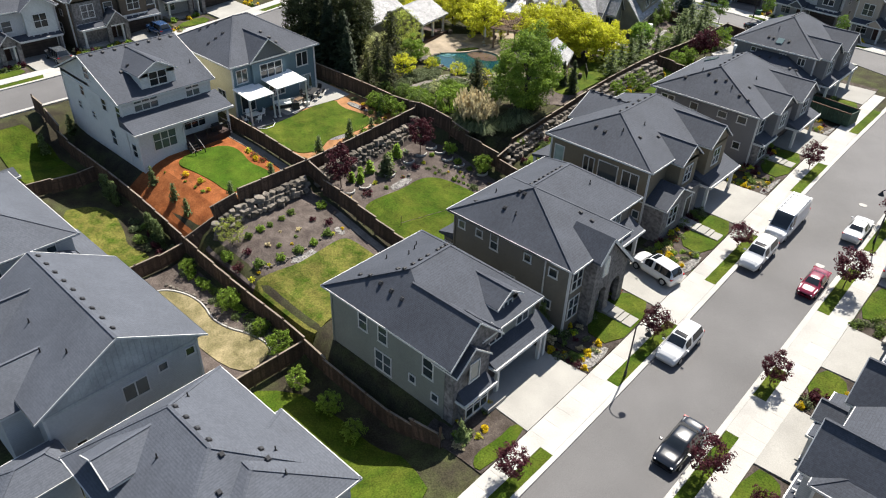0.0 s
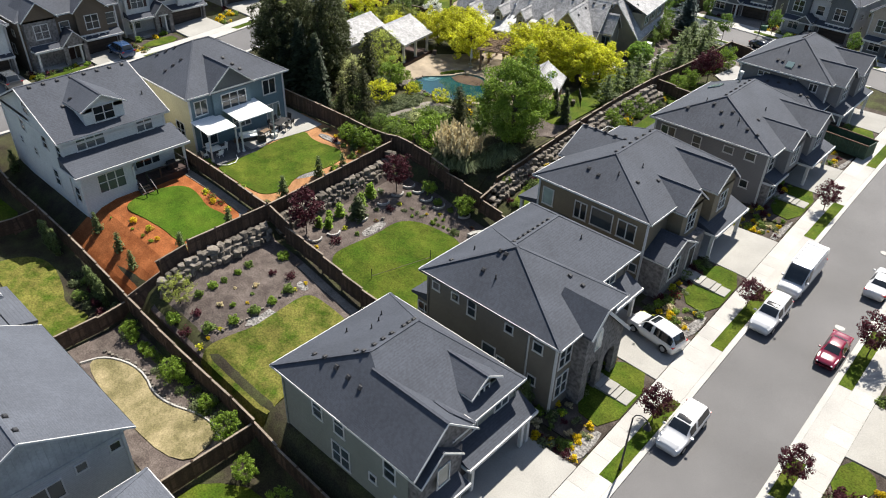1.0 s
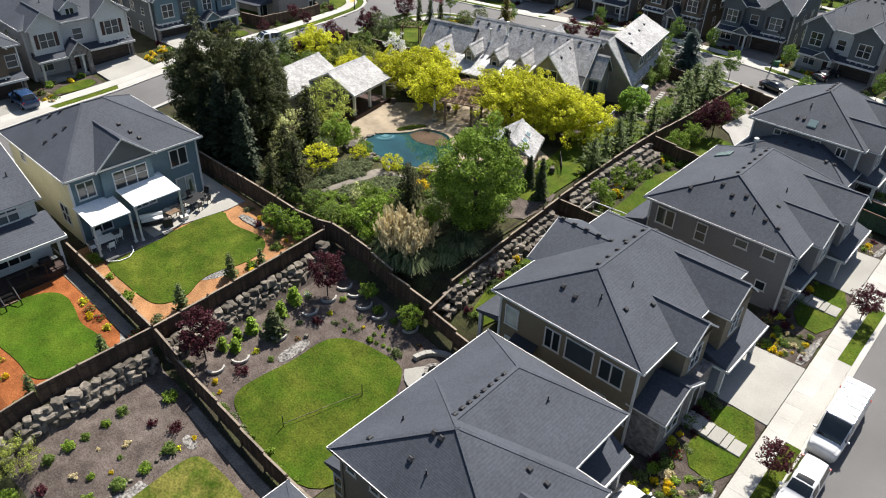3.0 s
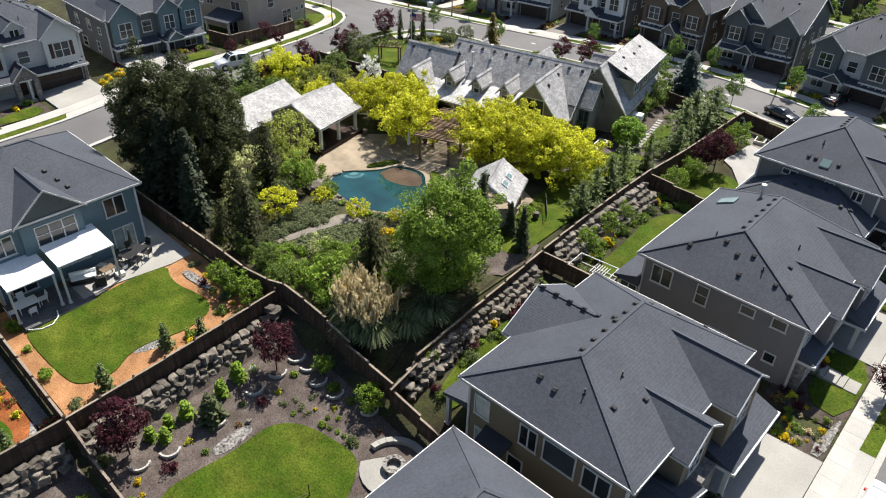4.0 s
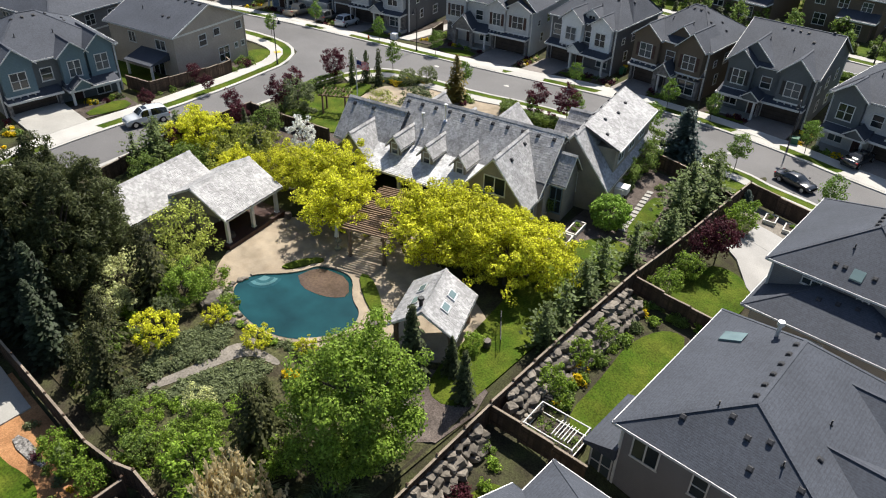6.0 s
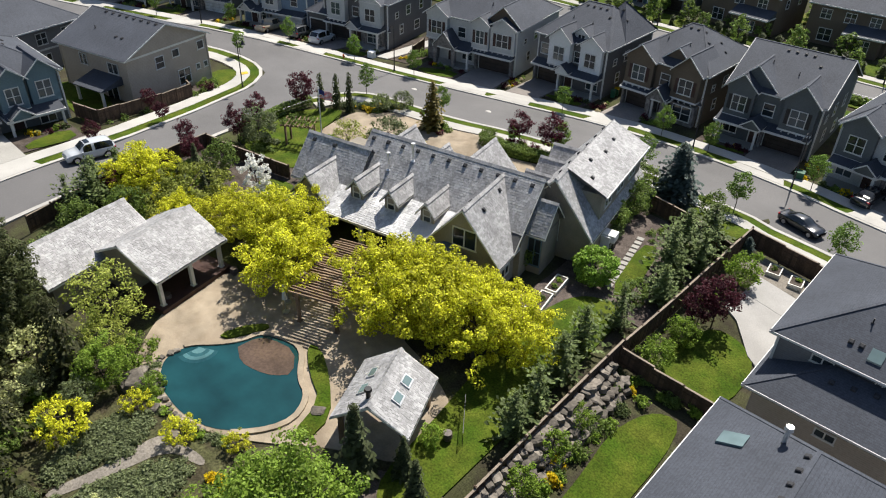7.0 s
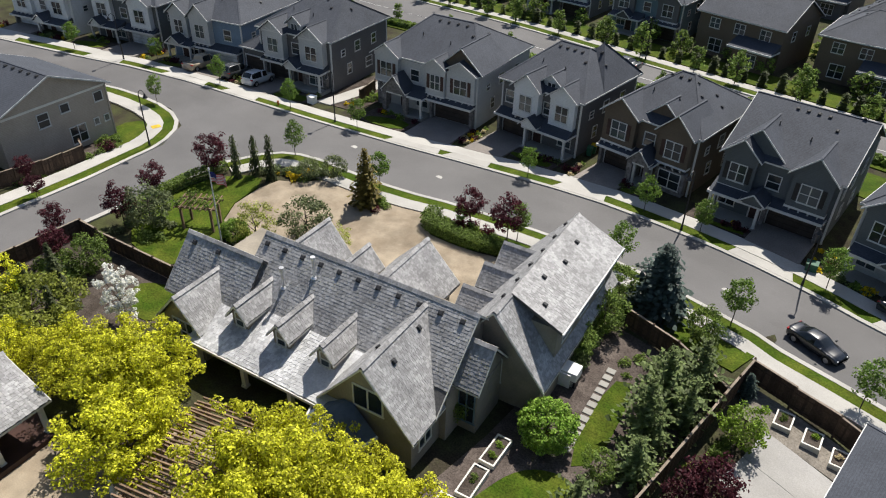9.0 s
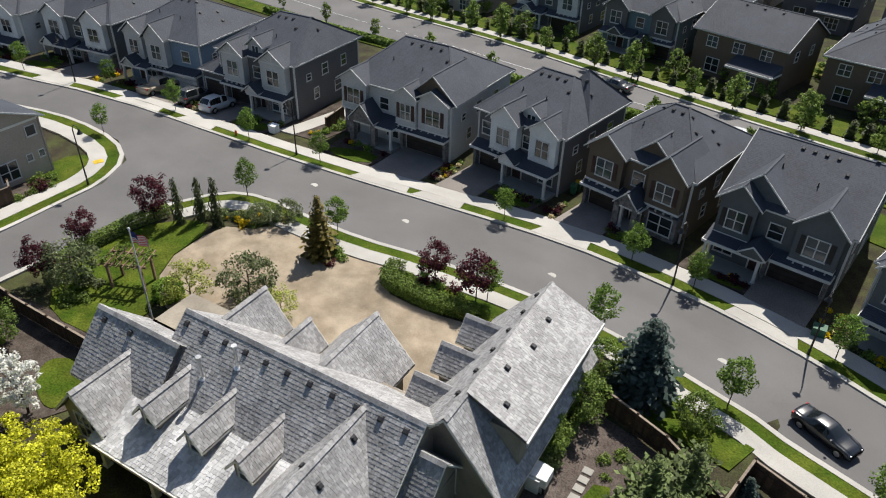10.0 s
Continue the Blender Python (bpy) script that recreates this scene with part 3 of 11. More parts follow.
def swept_entry(h, u0, u1, mid, v0, v1, zr):
    """A stone entry porch: two arched openings below a steep gable whose one side sweeps down low."""
    def slab(ring, name, mat_, a=v0, b=v0 + 0.4):
        me = Mesh(); me.solid([(u, a, z) for u, z in ring], [(u, b, z) for u, z in ring]); put(name, me.data(name, mat_), h)
    cuts = (u0, u0 + 0.8, u0 + 2.1, u0 + 2.8, u1 - 0.8, u1)
    low = 2.2
    for k in (0, 2, 4):
        slab([(cuts[k], -1.2), (cuts[k + 1], -1.2), (cuts[k + 1], low), (cuts[k], low)], "stone_pier", STONE)
    head = [(u0, low)]
    for k in (1, 3):
        a, b = cuts[k], cuts[k + 1]
        head += [((a + b) / 2 - (b - a) / 2 * math.cos(math.pi * i / 8), low + 0.55 * math.sin(math.pi * i / 8)) for i in range(9)]
    top = low + 0.6
    for (ua, za), (ub, zb) in zip(head, head[1:] + [(u1, low)]):
        if ub - ua > 1e-4:
            slab([(ua, za), (ub, zb), (ub, top), (ua, top)], "arch_stone", STONE)
    slab([(u0, top + 0.002), (u1, top + 0.002), (u1, 3.75), (mid + 0.05, zr - 0.12), (mid - 0.05, zr - 0.12), (u0, zr - 1.6)], "stone_gable", STONE)
    for u in (u0, u1 - 0.4):
        me = Mesh(); me.box(u, u + 0.4, v0 + 0.402, v1, -1.2, 3.3 if u > mid else 5.6); put("stone_side", me.data("stone_side", STONE), h)
    n = 10
    w = [(mid + 0.05 + 0.42 * math.cos(math.pi * i / n), 5.25 + 0.6 * math.sin(math.pi * i / n)) for i in range(n + 1)]
    slab([(mid - 0.37, 3.95), (mid + 0.47, 3.95)] + w, "window_frame", TRIM, v0 - 0.06, v0 - 0.002)
    slab([(mid - 0.27, 4.05), (mid + 0.37, 4.05)] + [(mid + 0.05 + (u - mid - 0.05) * 0.76, 5.25 + (z - 5.25) * 0.8) for u, z in w], "pane", BLIND, v0 - 0.075, v0 - 0.062)
    over = v0 - 0.35
    def slope(ua, za, ub, zb, va, vb, t=0.16):
        me = Mesh(); me.solid([(ua, va, za), (ub, va, zb), (ub, vb, zb), (ua, vb, za)], [(ua, va, za + t), (ub, va, zb + t), (ub, vb, zb + t), (ua, vb, za + t)])
        put("entry_roof", me.data("entry_roof", SHINGLE), h)
    k = (zr - 3.6) / (u1 + 0.3 - mid)
    slope(mid, zr, mid + 1.5, zr - 1.5 * k, over, -0.2); slope(mid + 1.5, zr - 1.5 * k, u1 + 0.3, 3.6, over, v1 - 0.02)
    slope(u0 - 0.15, zr - 1.65, mid, zr, over, -0.2)
    for ua, za, ub, zb in ((mid, zr, u1 + 0.32, 3.58), (mid, zr, u0 - 0.17, zr - 1.67)):
        me = Mesh(); me.beam((ua, over - 0.03, za + 0.03), (ub, over - 0.03, zb + 0.03), 0.06, 0.24); put("rake_board", me.data("rake_board", TRIM), h)


# ---- the row of houses along the main street; local u runs north, v west ----
def row_one():
    b = -0.1
    h = house("grey-green two-storey house with dark shingle hip roof and stone bay", -22.9, 26.2, b, 90)
    wall(h, 0, 9.8, 0, 11.6, -2.6, 5.35, S_GREY)
    corner_boards(h, 0, 9.8, 0, 11.6, -1.2, 5.2, S_GREY)
    hip(h, -0.5, 10.2, -0.5, 12.15, 5.45, (2.75, 6.0), (6.9, 6.0), 8.5, skip=(1,))
    # front wing with stone bay
    wall(h, -0.03, 3.6, -0.9, 0.0, -1.2, 5.1, STONE, "stone_bay")
    gable(h, "v", 2.2, 2.7, -1.0, 5.2, 5.49, 8.02, None, STONE, 0.25, ends=(True, False))
    gable(h, "v", 1.5, 1.75, -1.35, 1.0, 4.95, 6.45, None, STONE, 0.2, ends=(True, False))
    window(h, "F", 1.7, -1.16, 3.5, 0.9, 1.5, "plain", BLIND)
    shed(h, 0.2, 3.5, -1.75, -0.9, 2.35, 2.95, None, 0.2)
    wall(h, 0.45, 3.2, -1.45, -0.9, -0.6, 2.2, STONE, "bay_window_base")
    window(h, "F", 1.8, -1.46, 0.6, 2.2, 1.4, "triple")
    # porch over the garage
    shed(h, 3.7, 10.4, -1.5, 0.1, 3.1, 3.9)
    for u in (4.3, 9.3, 9.9):
        post(h, u, -1.2, 0, 2.95, 0.26)
    garage(h, 4.6, 9.0, 0.0, 0.0)
    window(h, "F", 5.3, 0, 3.9, 1.3, 1.1, "double"); window(h, "F", 8.4, 0, 3.9, 1.3, 1.1, "double")
    # dormers on the street side
    dormer(h, 7.1, 1.45, 0.5, 4.6, 6.35, 7.35, S_GREY, 5.6, True)
    hip(h, 2.9, 4.9, -0.75, 2.2, 5.75, (3.9, 0.4), (3.9, 1.6), 6.6)
    vent_row(h, (1.4, 9.8, 6.55), (1.2, 5.2, 6.75), 5); vent_row(h, (2.5, 7.0, 8.0), (2.6, 6.4, 8.15), 2)
    vent_row(h, (3.4, 6.35, 8.4), (4.9, 6.35, 8.4), 3); vent_row(h, (5.9, 6.3, 8.4), (6.8, 6.3, 8.35), 3)
    vents(h, [(5.2, 8.6, 7.2, 1), (7.0, 9.6, 6.7, 1), (6.2, 9.0, 7.0, 1), (4.4, 10.2, 6.4, 1)])
    # south wall
    for v, z, w, k, st in ((8.1, 3.3, 0.85, 1.5, "hung"), (6.0, 3.3, 0.85, 1.6, "hung"), (6.0, 0.5, 1.6, 1.7, "twin"), (1.5, 3.0, 0.9, 1.6, "hung"), (3.0, 1.5, 0.55, 0.6, "plain"), (0.8, 1.2, 0.55, 0.6, "plain")):
        window(h, "L", v, 0.0, z, w, k, st)
    for u in (2.0, 5.0, 8.0):
        window(h, "B", u, 11.6, 3.4, 1.3, 1.3, "double"); window(h, "B", u, 11.6, 0.5, 1.4, 1.5, "double")


def row_two():
    b = 0.8
    h = house("taupe two-storey house with dark shingle hip roof and stone entry", -24.4, 39.1, b, 90)
    wall(h, 0, 12.7, 0, 9.3, -2.6, 6.0, S_TAUPE)
    wall(h, 0, 7.4, -2.4, 0.0, -1.4, 5.9, S_TAUPE)
    corner_boards(h, 0, 12.7, 0, 9.3, -1.5, 5.9, S_TAUPE)
    corner_boards(h, 0, 7.4, -2.4, -0.1, -0.8, 5.8)
    hip(h, -0.5, 13.2, -0.8, 9.85, 6.05, (3.3, 4.7), (9.6, 4.8), 8.55, skip=(1, 4))
    hip(h, -0.5, 7.85, -2.95, 9.8, 6.03, (3.4, 4.0), (3.45, 4.0), 9.0)
    swept_entry(h, 2.1, 7.1, 3.5, -3.4, -2.4, 7.45)
    entry_door(h, 5.5, -2.41, 0.1, DARK)
    window(h, "F", 1.1, -2.4, 3.5, 1.3, 1.6, "twin"); window(h, "F", 1.1, -2.4, 0.7, 1.3, 1.9, "twin")
    shed(h, 7.9, 13.2, -1.6, 0.1, 3.0, 3.9)
    post(h, 12.7, -1.2, 0, 2.9); post(h, 8.4, -1.2, 0, 2.9)
    garage(h, 8.6, 12.4, 0, 0); window(h, "F", 10.4, 0, 4.0, 1.6, 1.2, "double")
    vents(h, [(1.0, 8.0, 6.8), (1.3, 5.2, 7.3), (2.7, 4.9, 8.4), (2.7, 4.4, 8.5), (5.0, 0.4, 7.4), (5.2, -0.6, 7.0)]); vent_row(h, (4.4, 5.0, 8.6), (8.6, 5.0, 8.6), 8)
    vents(h, [(3.0, 7.5, 7.0, 1), (9.5, 2.5, 7.6, 1), (1.2, 4.0, 7.2, 1)])
    for v, z, w, k, st in ((8.5, 4.6, 0.6, 0.6, "plain"), (6.6, 4.6, 0.6, 0.6, "plain"), (5.0, 4.1, 0.7, 1.4, "hung"), (1.6, 4.6, 0.6, 0.6, "plain"), (-0.9, 4.4, 0.7, 0.7, "plain"), (3.2, 1.2, 1.1, 1.2, "plain"), (2.1, 1.2, 0.6, 0.7, "plain"), (-0.7, 1.3, 0.6, 0.7, "plain")):
        window(h, "L", v, 0.0, z, w, k, st)
    wall(h, 0.6, 4.4, 9.3, 11.0, -1.5, 2.6, S_TAUPE, "rear_room")
    me = Mesh(); me.solid([(0.3, 9.3, 2.6), (4.7, 9.3, 2.6), (4.7, 11.4, 2.6), (0.3, 11.4, 2.6)], [(0.3, 9.3, 3.4), (4.7, 9.3, 3.4), (4.7, 11.4, 2.8), (0.3, 11.4, 2.8)])
    put("rear_roof", me.data("rear_roof", SHINGLE), h)
    window(h, "L", 10.2, 0.6, 0.4, 1.3, 1.5, "twin")
    for u in (2.0, 6.0, 10.0):
        window(h, "B", u, 9.3, 3.9, 1.3, 1.3, "double")


def row_three():
    b = 1.9
    h = house("olive-brown two-storey house with dark shingle roof and stone front", -24.6, 54.95, b, 90)
    wall(h, 0, 13.6, 0, 10.7, -2.4, 6.2, S_OLIVE)
    corner_boards(h, 0, 13.6, 0, 10.7, -1.2, 6.1)
    hip(h, -0.5, 14.1, -0.5, 11.25, 6.25, (3.5, 5.7), (10.2, 5.7), 8.9)
    gable(h, "v", 7.9, 3.55, 5.0, 11.9, 6.25, 8.1, None, S_OLIVE, 0.35, ends=(False, True))
    wall(h, 4.7, 11.1, 10.7, 11.5, -2.0, 6.2, S_OLIVE)
    # street front with two gables and stone
    gable(h, "v", 5.2, 2.0, -1.6, 4.0, 6.0, 7.5, None, S_OLIVE, 0.3, ends=(True, False))
    gable(h, "v", 10.2, 2.2, -2.0, 4.5, 6.3, 8.0, None, S_OLIVE, 0.3, ends=(True, False))
    wall(h, 3.5, 6.9, -1.3, 0.0, 2.6, 6.0, S_OLIVE); wall(h, 8.3, 12.1, -1.7, 0.0, 2.8, 6.2, S_OLIVE)
    window(h, "F", 5.2, -1.3, 3.7, 1.3, 1.6, "twin"); window(h, "F", 10.2, -1.7, 3.9, 1.3, 1.6, "twin")
    shed(h, 7.4, 14.0, -3.0, -0.2, 2.75, 3.8)
    wall(h, 3.2, 7.2, -2.0, 0.0, -0.8, 3.0, STONE, "stone_entry")
    gable(h, "v", 2.6, 2.6, -2.4, 0.4, 2.9, 4.3, None, STONE, 0.3, ends=(True, False))
    wall(h, 0.2, 3.2, -2.0, 0.0, -1.2, 3.0, STONE, "stone_entry")
    window(h, "F", 2.2, -2.0, 0.6, 1.5, 1.7, "twin"); entry_door(h, 5.2, -2.0, 0.1, DARK)
    garage(h, 8.3, 13.0, -0.01, 0.0)
    for u in (7.9, 13.5):
        post(h, u, -2.6, 0, 2.6)
    vents(h, [(1.6, 7.0, 7.4), (1.4, 5.9, 7.3), (2.4, 2.8, 7.7), (4.5, 2.0, 7.6)]); vent_row(h, (4.0, 6.0, 8.85), (9.8, 6.0, 8.85), 6)
    vent_row(h, (7.9, 6.3, 8.2), (7.9, 11.5, 8.15), 6); vent_row(h, (10.6, 5.4, 8.7), (13.2, 2.6, 7.0), 3)
    vents(h, [(4.5, 3.6, 8.0, 1), (2.0, 4.4, 7.5, 1)])
    for v, z, w, k, st in ((9.7, 3.7, 1.0, 1.5, "plain"), (6.3, 3.7, 1.1, 1.5, "slider"), (4.2, 3.7, 2.0, 1.6, "plain"), (1.8, 3.7, 1.6, 1.5, "slider"), (2.2, 1.6, 0.7, 0.7, "plain"), (0.6, 1.0, 0.6, 0.7, "plain"), (7.0, 0.9, 1.0, 1.3, "plain"), (9.6, 0.6, 0.9, 1.9, "plain")):
        window(h, "L", v, 0.0, z, w, k, st, BLIND if v > 9 else None)
    aw = Mesh(); aw.solid([(-1.3, 7.3, 2.6), (-0.02, 7.3, 3.2), (-0.02, 9.3, 3.2), (-1.3, 9.3, 2.6)], [(-1.3, 7.3, 2.68), (-0.02, 7.3, 3.28), (-0.02, 9.3, 3.28), (-1.3, 9.3, 2.68)])
    put("awning", aw.data("awning", DARK), h, label="dark canvas awning")
    # covered porch at the back
    me = Mesh(); me.solid([(0.4, 10.7, 2.9), (5, 10.7, 2.9), (5, 13.2, 2.7), (0.4, 13.2, 2.7)], [(0.4, 10.7, 3.5), (5, 10.7, 3.5), (5, 13.2, 2.9), (0.4, 13.2, 2.9)])
    put("porch_roof", me.data("porch_roof", SHINGLE), h)
    for u in (0.7, 4.7):
        post(h, u, 12.9, 0, 2.7)


def row_four():
    b = 2.5
    h = house("slate-grey two-storey house with dark shingle hip roof and skylight", -22.6, 74.0, b, 90)
    wall(h, 0, 12.8, 0, 11.9, -2.4, 5.55, S_SLATE)
    corner_boards(h, 0, 12.8, 0, 11.9, -0.8, 5.4)
    hip(h, -0.5, 13.3, -0.5, 12.45, 5.6, (3.5, 6.6), (10.2, 6.6), 8.4)
    gable(h, "v", 4.6, 2.3, -1.3, 4.5, 5.55, 7.0, None, S_SLATE, 0.3, ends=(True, False))
    gable(h, "v", 10.0, 2.6, -1.7, 5.0, 5.55, 7.2, None, S_SLATE, 0.3, ends=(True, False))
    wall(h, 2.7, 6.6, -1.0, 0.0, 2.6, 5.5, S_SLATE); wall(h, 7.8, 12.3, -1.3, 0.0, 2.6, 5.5, S_SLATE)
    window(h, "F", 4.6, -1.0, 3.4, 1.3, 1.5, "twin"); window(h, "F", 10, -1.3, 3.4, 1.5, 1.5, "twin"); window(h, "F", 1.3, 0, 3.4, 1.0, 1.4, "hung")
    shed(h, 6.6, 13.2, -2.4, 0.0, 2.7, 3.5); garage(h, 7.6, 12.3, -0.01, 0)
    for u in (7.0, 12.8):
        post(h, u, -2.0, 0, 2.6)
    wall(h, 0.3, 3.4, -0.7, 0.0, -0.8, 2.6, STONE, "stone_bay"); window(h, "F", 1.8, -0.7, 0.6, 1.8, 1.6, "twin"); shed(h, 0.1, 3.6, -1.2, 0.0, 2.6, 3.2)
    entry_door(h, 5.0, 0, 0.1)
    vents(h, [(1.3, 9.4, 6.5), (1.9, 6.2, 7.0), (2.2, 5.2, 7.2), (2.4, 7.3, 7.4), (0.9, 1.9, 6.2), (1.1, 3.0, 6.3), (0.8, 5.4, 6.2), (3.4, 3.0, 7.0)]); vent_row(h, (4.0, 6.9, 8.35), (9.6, 6.9, 8.35), 6)
    vents(h, [(1.6, 4.2, 6.7, 1), (2.6, 8.2, 7.4, 1), (6.0, 3.4, 7.4, 1)])
    sk = Mesh(); sk.solid([(9.2, 9.7, 6.9), (10.2, 9.7, 6.9), (10.2, 11.0, 6.3), (9.2, 11.0, 6.3)], [(9.2, 9.7, 7.06), (10.2, 9.7, 7.06), (10.2, 11.0, 6.46), (9.2, 11.0, 6.46)])
    put("skylight", sk.data("skylight", SKYGLASS), h)
    pp = Mesh(); pp.tube((10.4, 8.2, 7.2), (10.4, 8.2, 8.6), 0.12, 0.12, 8); pp.tube((10.4, 8.2, 8.5), (10.4, 8.2, 8.75), 0.24, 0.2, 8)
    put("flue", pp.data("flue", PIPE), h)
    for v, z, w, k, st in ((10.4, 3.5, 1.5, 1.4, "slider"), (7.2, 3.4, 0.8, 1.5, "hung"), (3.9, 4.3, 0.9, 0.6, "plain"), (1.7, 4.3, 0.9, 0.7, "plain"), (5.4, 0.6, 1.4, 1.3, "slider"), (4.4, 0.9, 0.7, 0.7, "plain"), (1.6, 1.4, 0.7, 0.7, "plain")):
        window(h, "L", v, 0.0, z, w, k, st)
    wall(h, 0.0, 4.4, 11.9, 13.6, -1.5, 2.6, S_SLATE, "rear_room"); window(h, "L", 12.8, 0.0, 0.4, 1.3, 1.9, "twin")
    me = Mesh(); me.solid([(-0.4, 11.9, 2.6), (4.7, 11.9, 2.6), (4.7, 14.0, 2.6), (-0.4, 14.0, 2.6)], [(-0.4, 11.9, 3.5), (4.7, 11.9, 3.5), (4.7, 14.0, 2.8), (-0.4, 14.0, 2.8)])
    put("rear_roof", me.data("rear_roof", SHINGLE), h)


def row_five():
    b = 3.0
    h = house("grey two-storey house with dark hip roof and low side wing", -24.4, 94.6, b, 90)
    wall(h, 0, 11.0, 0, 10.2, -2.4, 5.9, S_SLATE); corner_boards(h, 0, 11.0, 0, 10.2, -0.8, 5.8)
    hip(h, -0.5, 11.5, -0.5, 10.7, 5.95, (4.2, 5.2), (7.2, 5.2), 9.0)
    wall(h, -2.9, 0, 0.6, 10.0, -2.4, 3.4, S_TAN, "side_wing")
    hip(h, -3.4, 3.5, -0.6, 10.6, 3.4, (0.0, 3.4), (0.0, 6.6), 5.3)
    gable(h, "v", 2.6, 2.3, -1.6, 4.5, 5.9, 7.6, None, S_SLATE, 0.3, ends=(True, False)); gable(h, "v", 8.2, 2.5, -1.9, 5, 5.9, 7.7, None, S_SLATE, 0.3, ends=(True, False))
    wall(h, 0.7, 4.5, -1.2, 0, 2.6, 5.9, S_SLATE); wall(h, 6.1, 10.3, -1.5, 0, 2.6, 5.9, S_SLATE)
    shed(h, 0.2, 10.8, -2.4, 0, 2.8, 3.6); garage(h, 6.0, 10.4, -0.01, 0)
    for u in (0.7, 5.4, 10.6):
        post(h, u, -2.1, 0, 2.7)
    window(h, "F", 2.6, -1.2, 3.7, 1.5, 1.5, "twin"); window(h, "F", 8.2, -1.5, 3.7, 1.5, 1.5, "twin"); entry_door(h, 4.0, 0, 0.1)
    vents(h, [(0.82, 5.9, 6.8), (0.82, 3.95, 6.8), (0.81, 6.5, 6.8)]); vent_row(h, (-0.6, 4.0, 5.1), (-1.0, 6.4, 4.9), 3); vent_row(h, (4.4, 5.5, 8.95), (7.0, 5.5, 8.95), 5)
    vents(h, [(-1.6, 2.2, 4.5), (-1.6, 1.4, 4.4), (2.2, 6.0, 7.6, 1)])
    sk = Mesh(); sk.solid([(0.2, 4.55, 6.35), (0.9, 4.55, 6.8), (0.9, 5.35, 6.8), (0.2, 5.35, 6.35)], [(0.2, 4.55, 6.53), (0.9, 4.55, 6.98), (0.9, 5.35, 6.98), (0.2, 5.35, 6.53)])
    put("skylight", sk.data("skylight", SKYGLASS), h)
    for v, w, z, k in ((7.4, 1.2, 4.9, 0.45), (4.0, 0.7, 4.7, 0.7), (1.6, 0.8, 4.6, 0.8)):
        window(h, "L", v, 0.0, z, w, k, "slider")
    window(h, "L", 5.4, -2.9, 2.1, 1.1, 0.5, "slider")
    for u in (2.5, 8.0):
        window(h, "B", u, 10.2, 3.8, 1.4, 1.3, "double")


for build in (row_one, row_two, row_three, row_four, row_five):
    build()

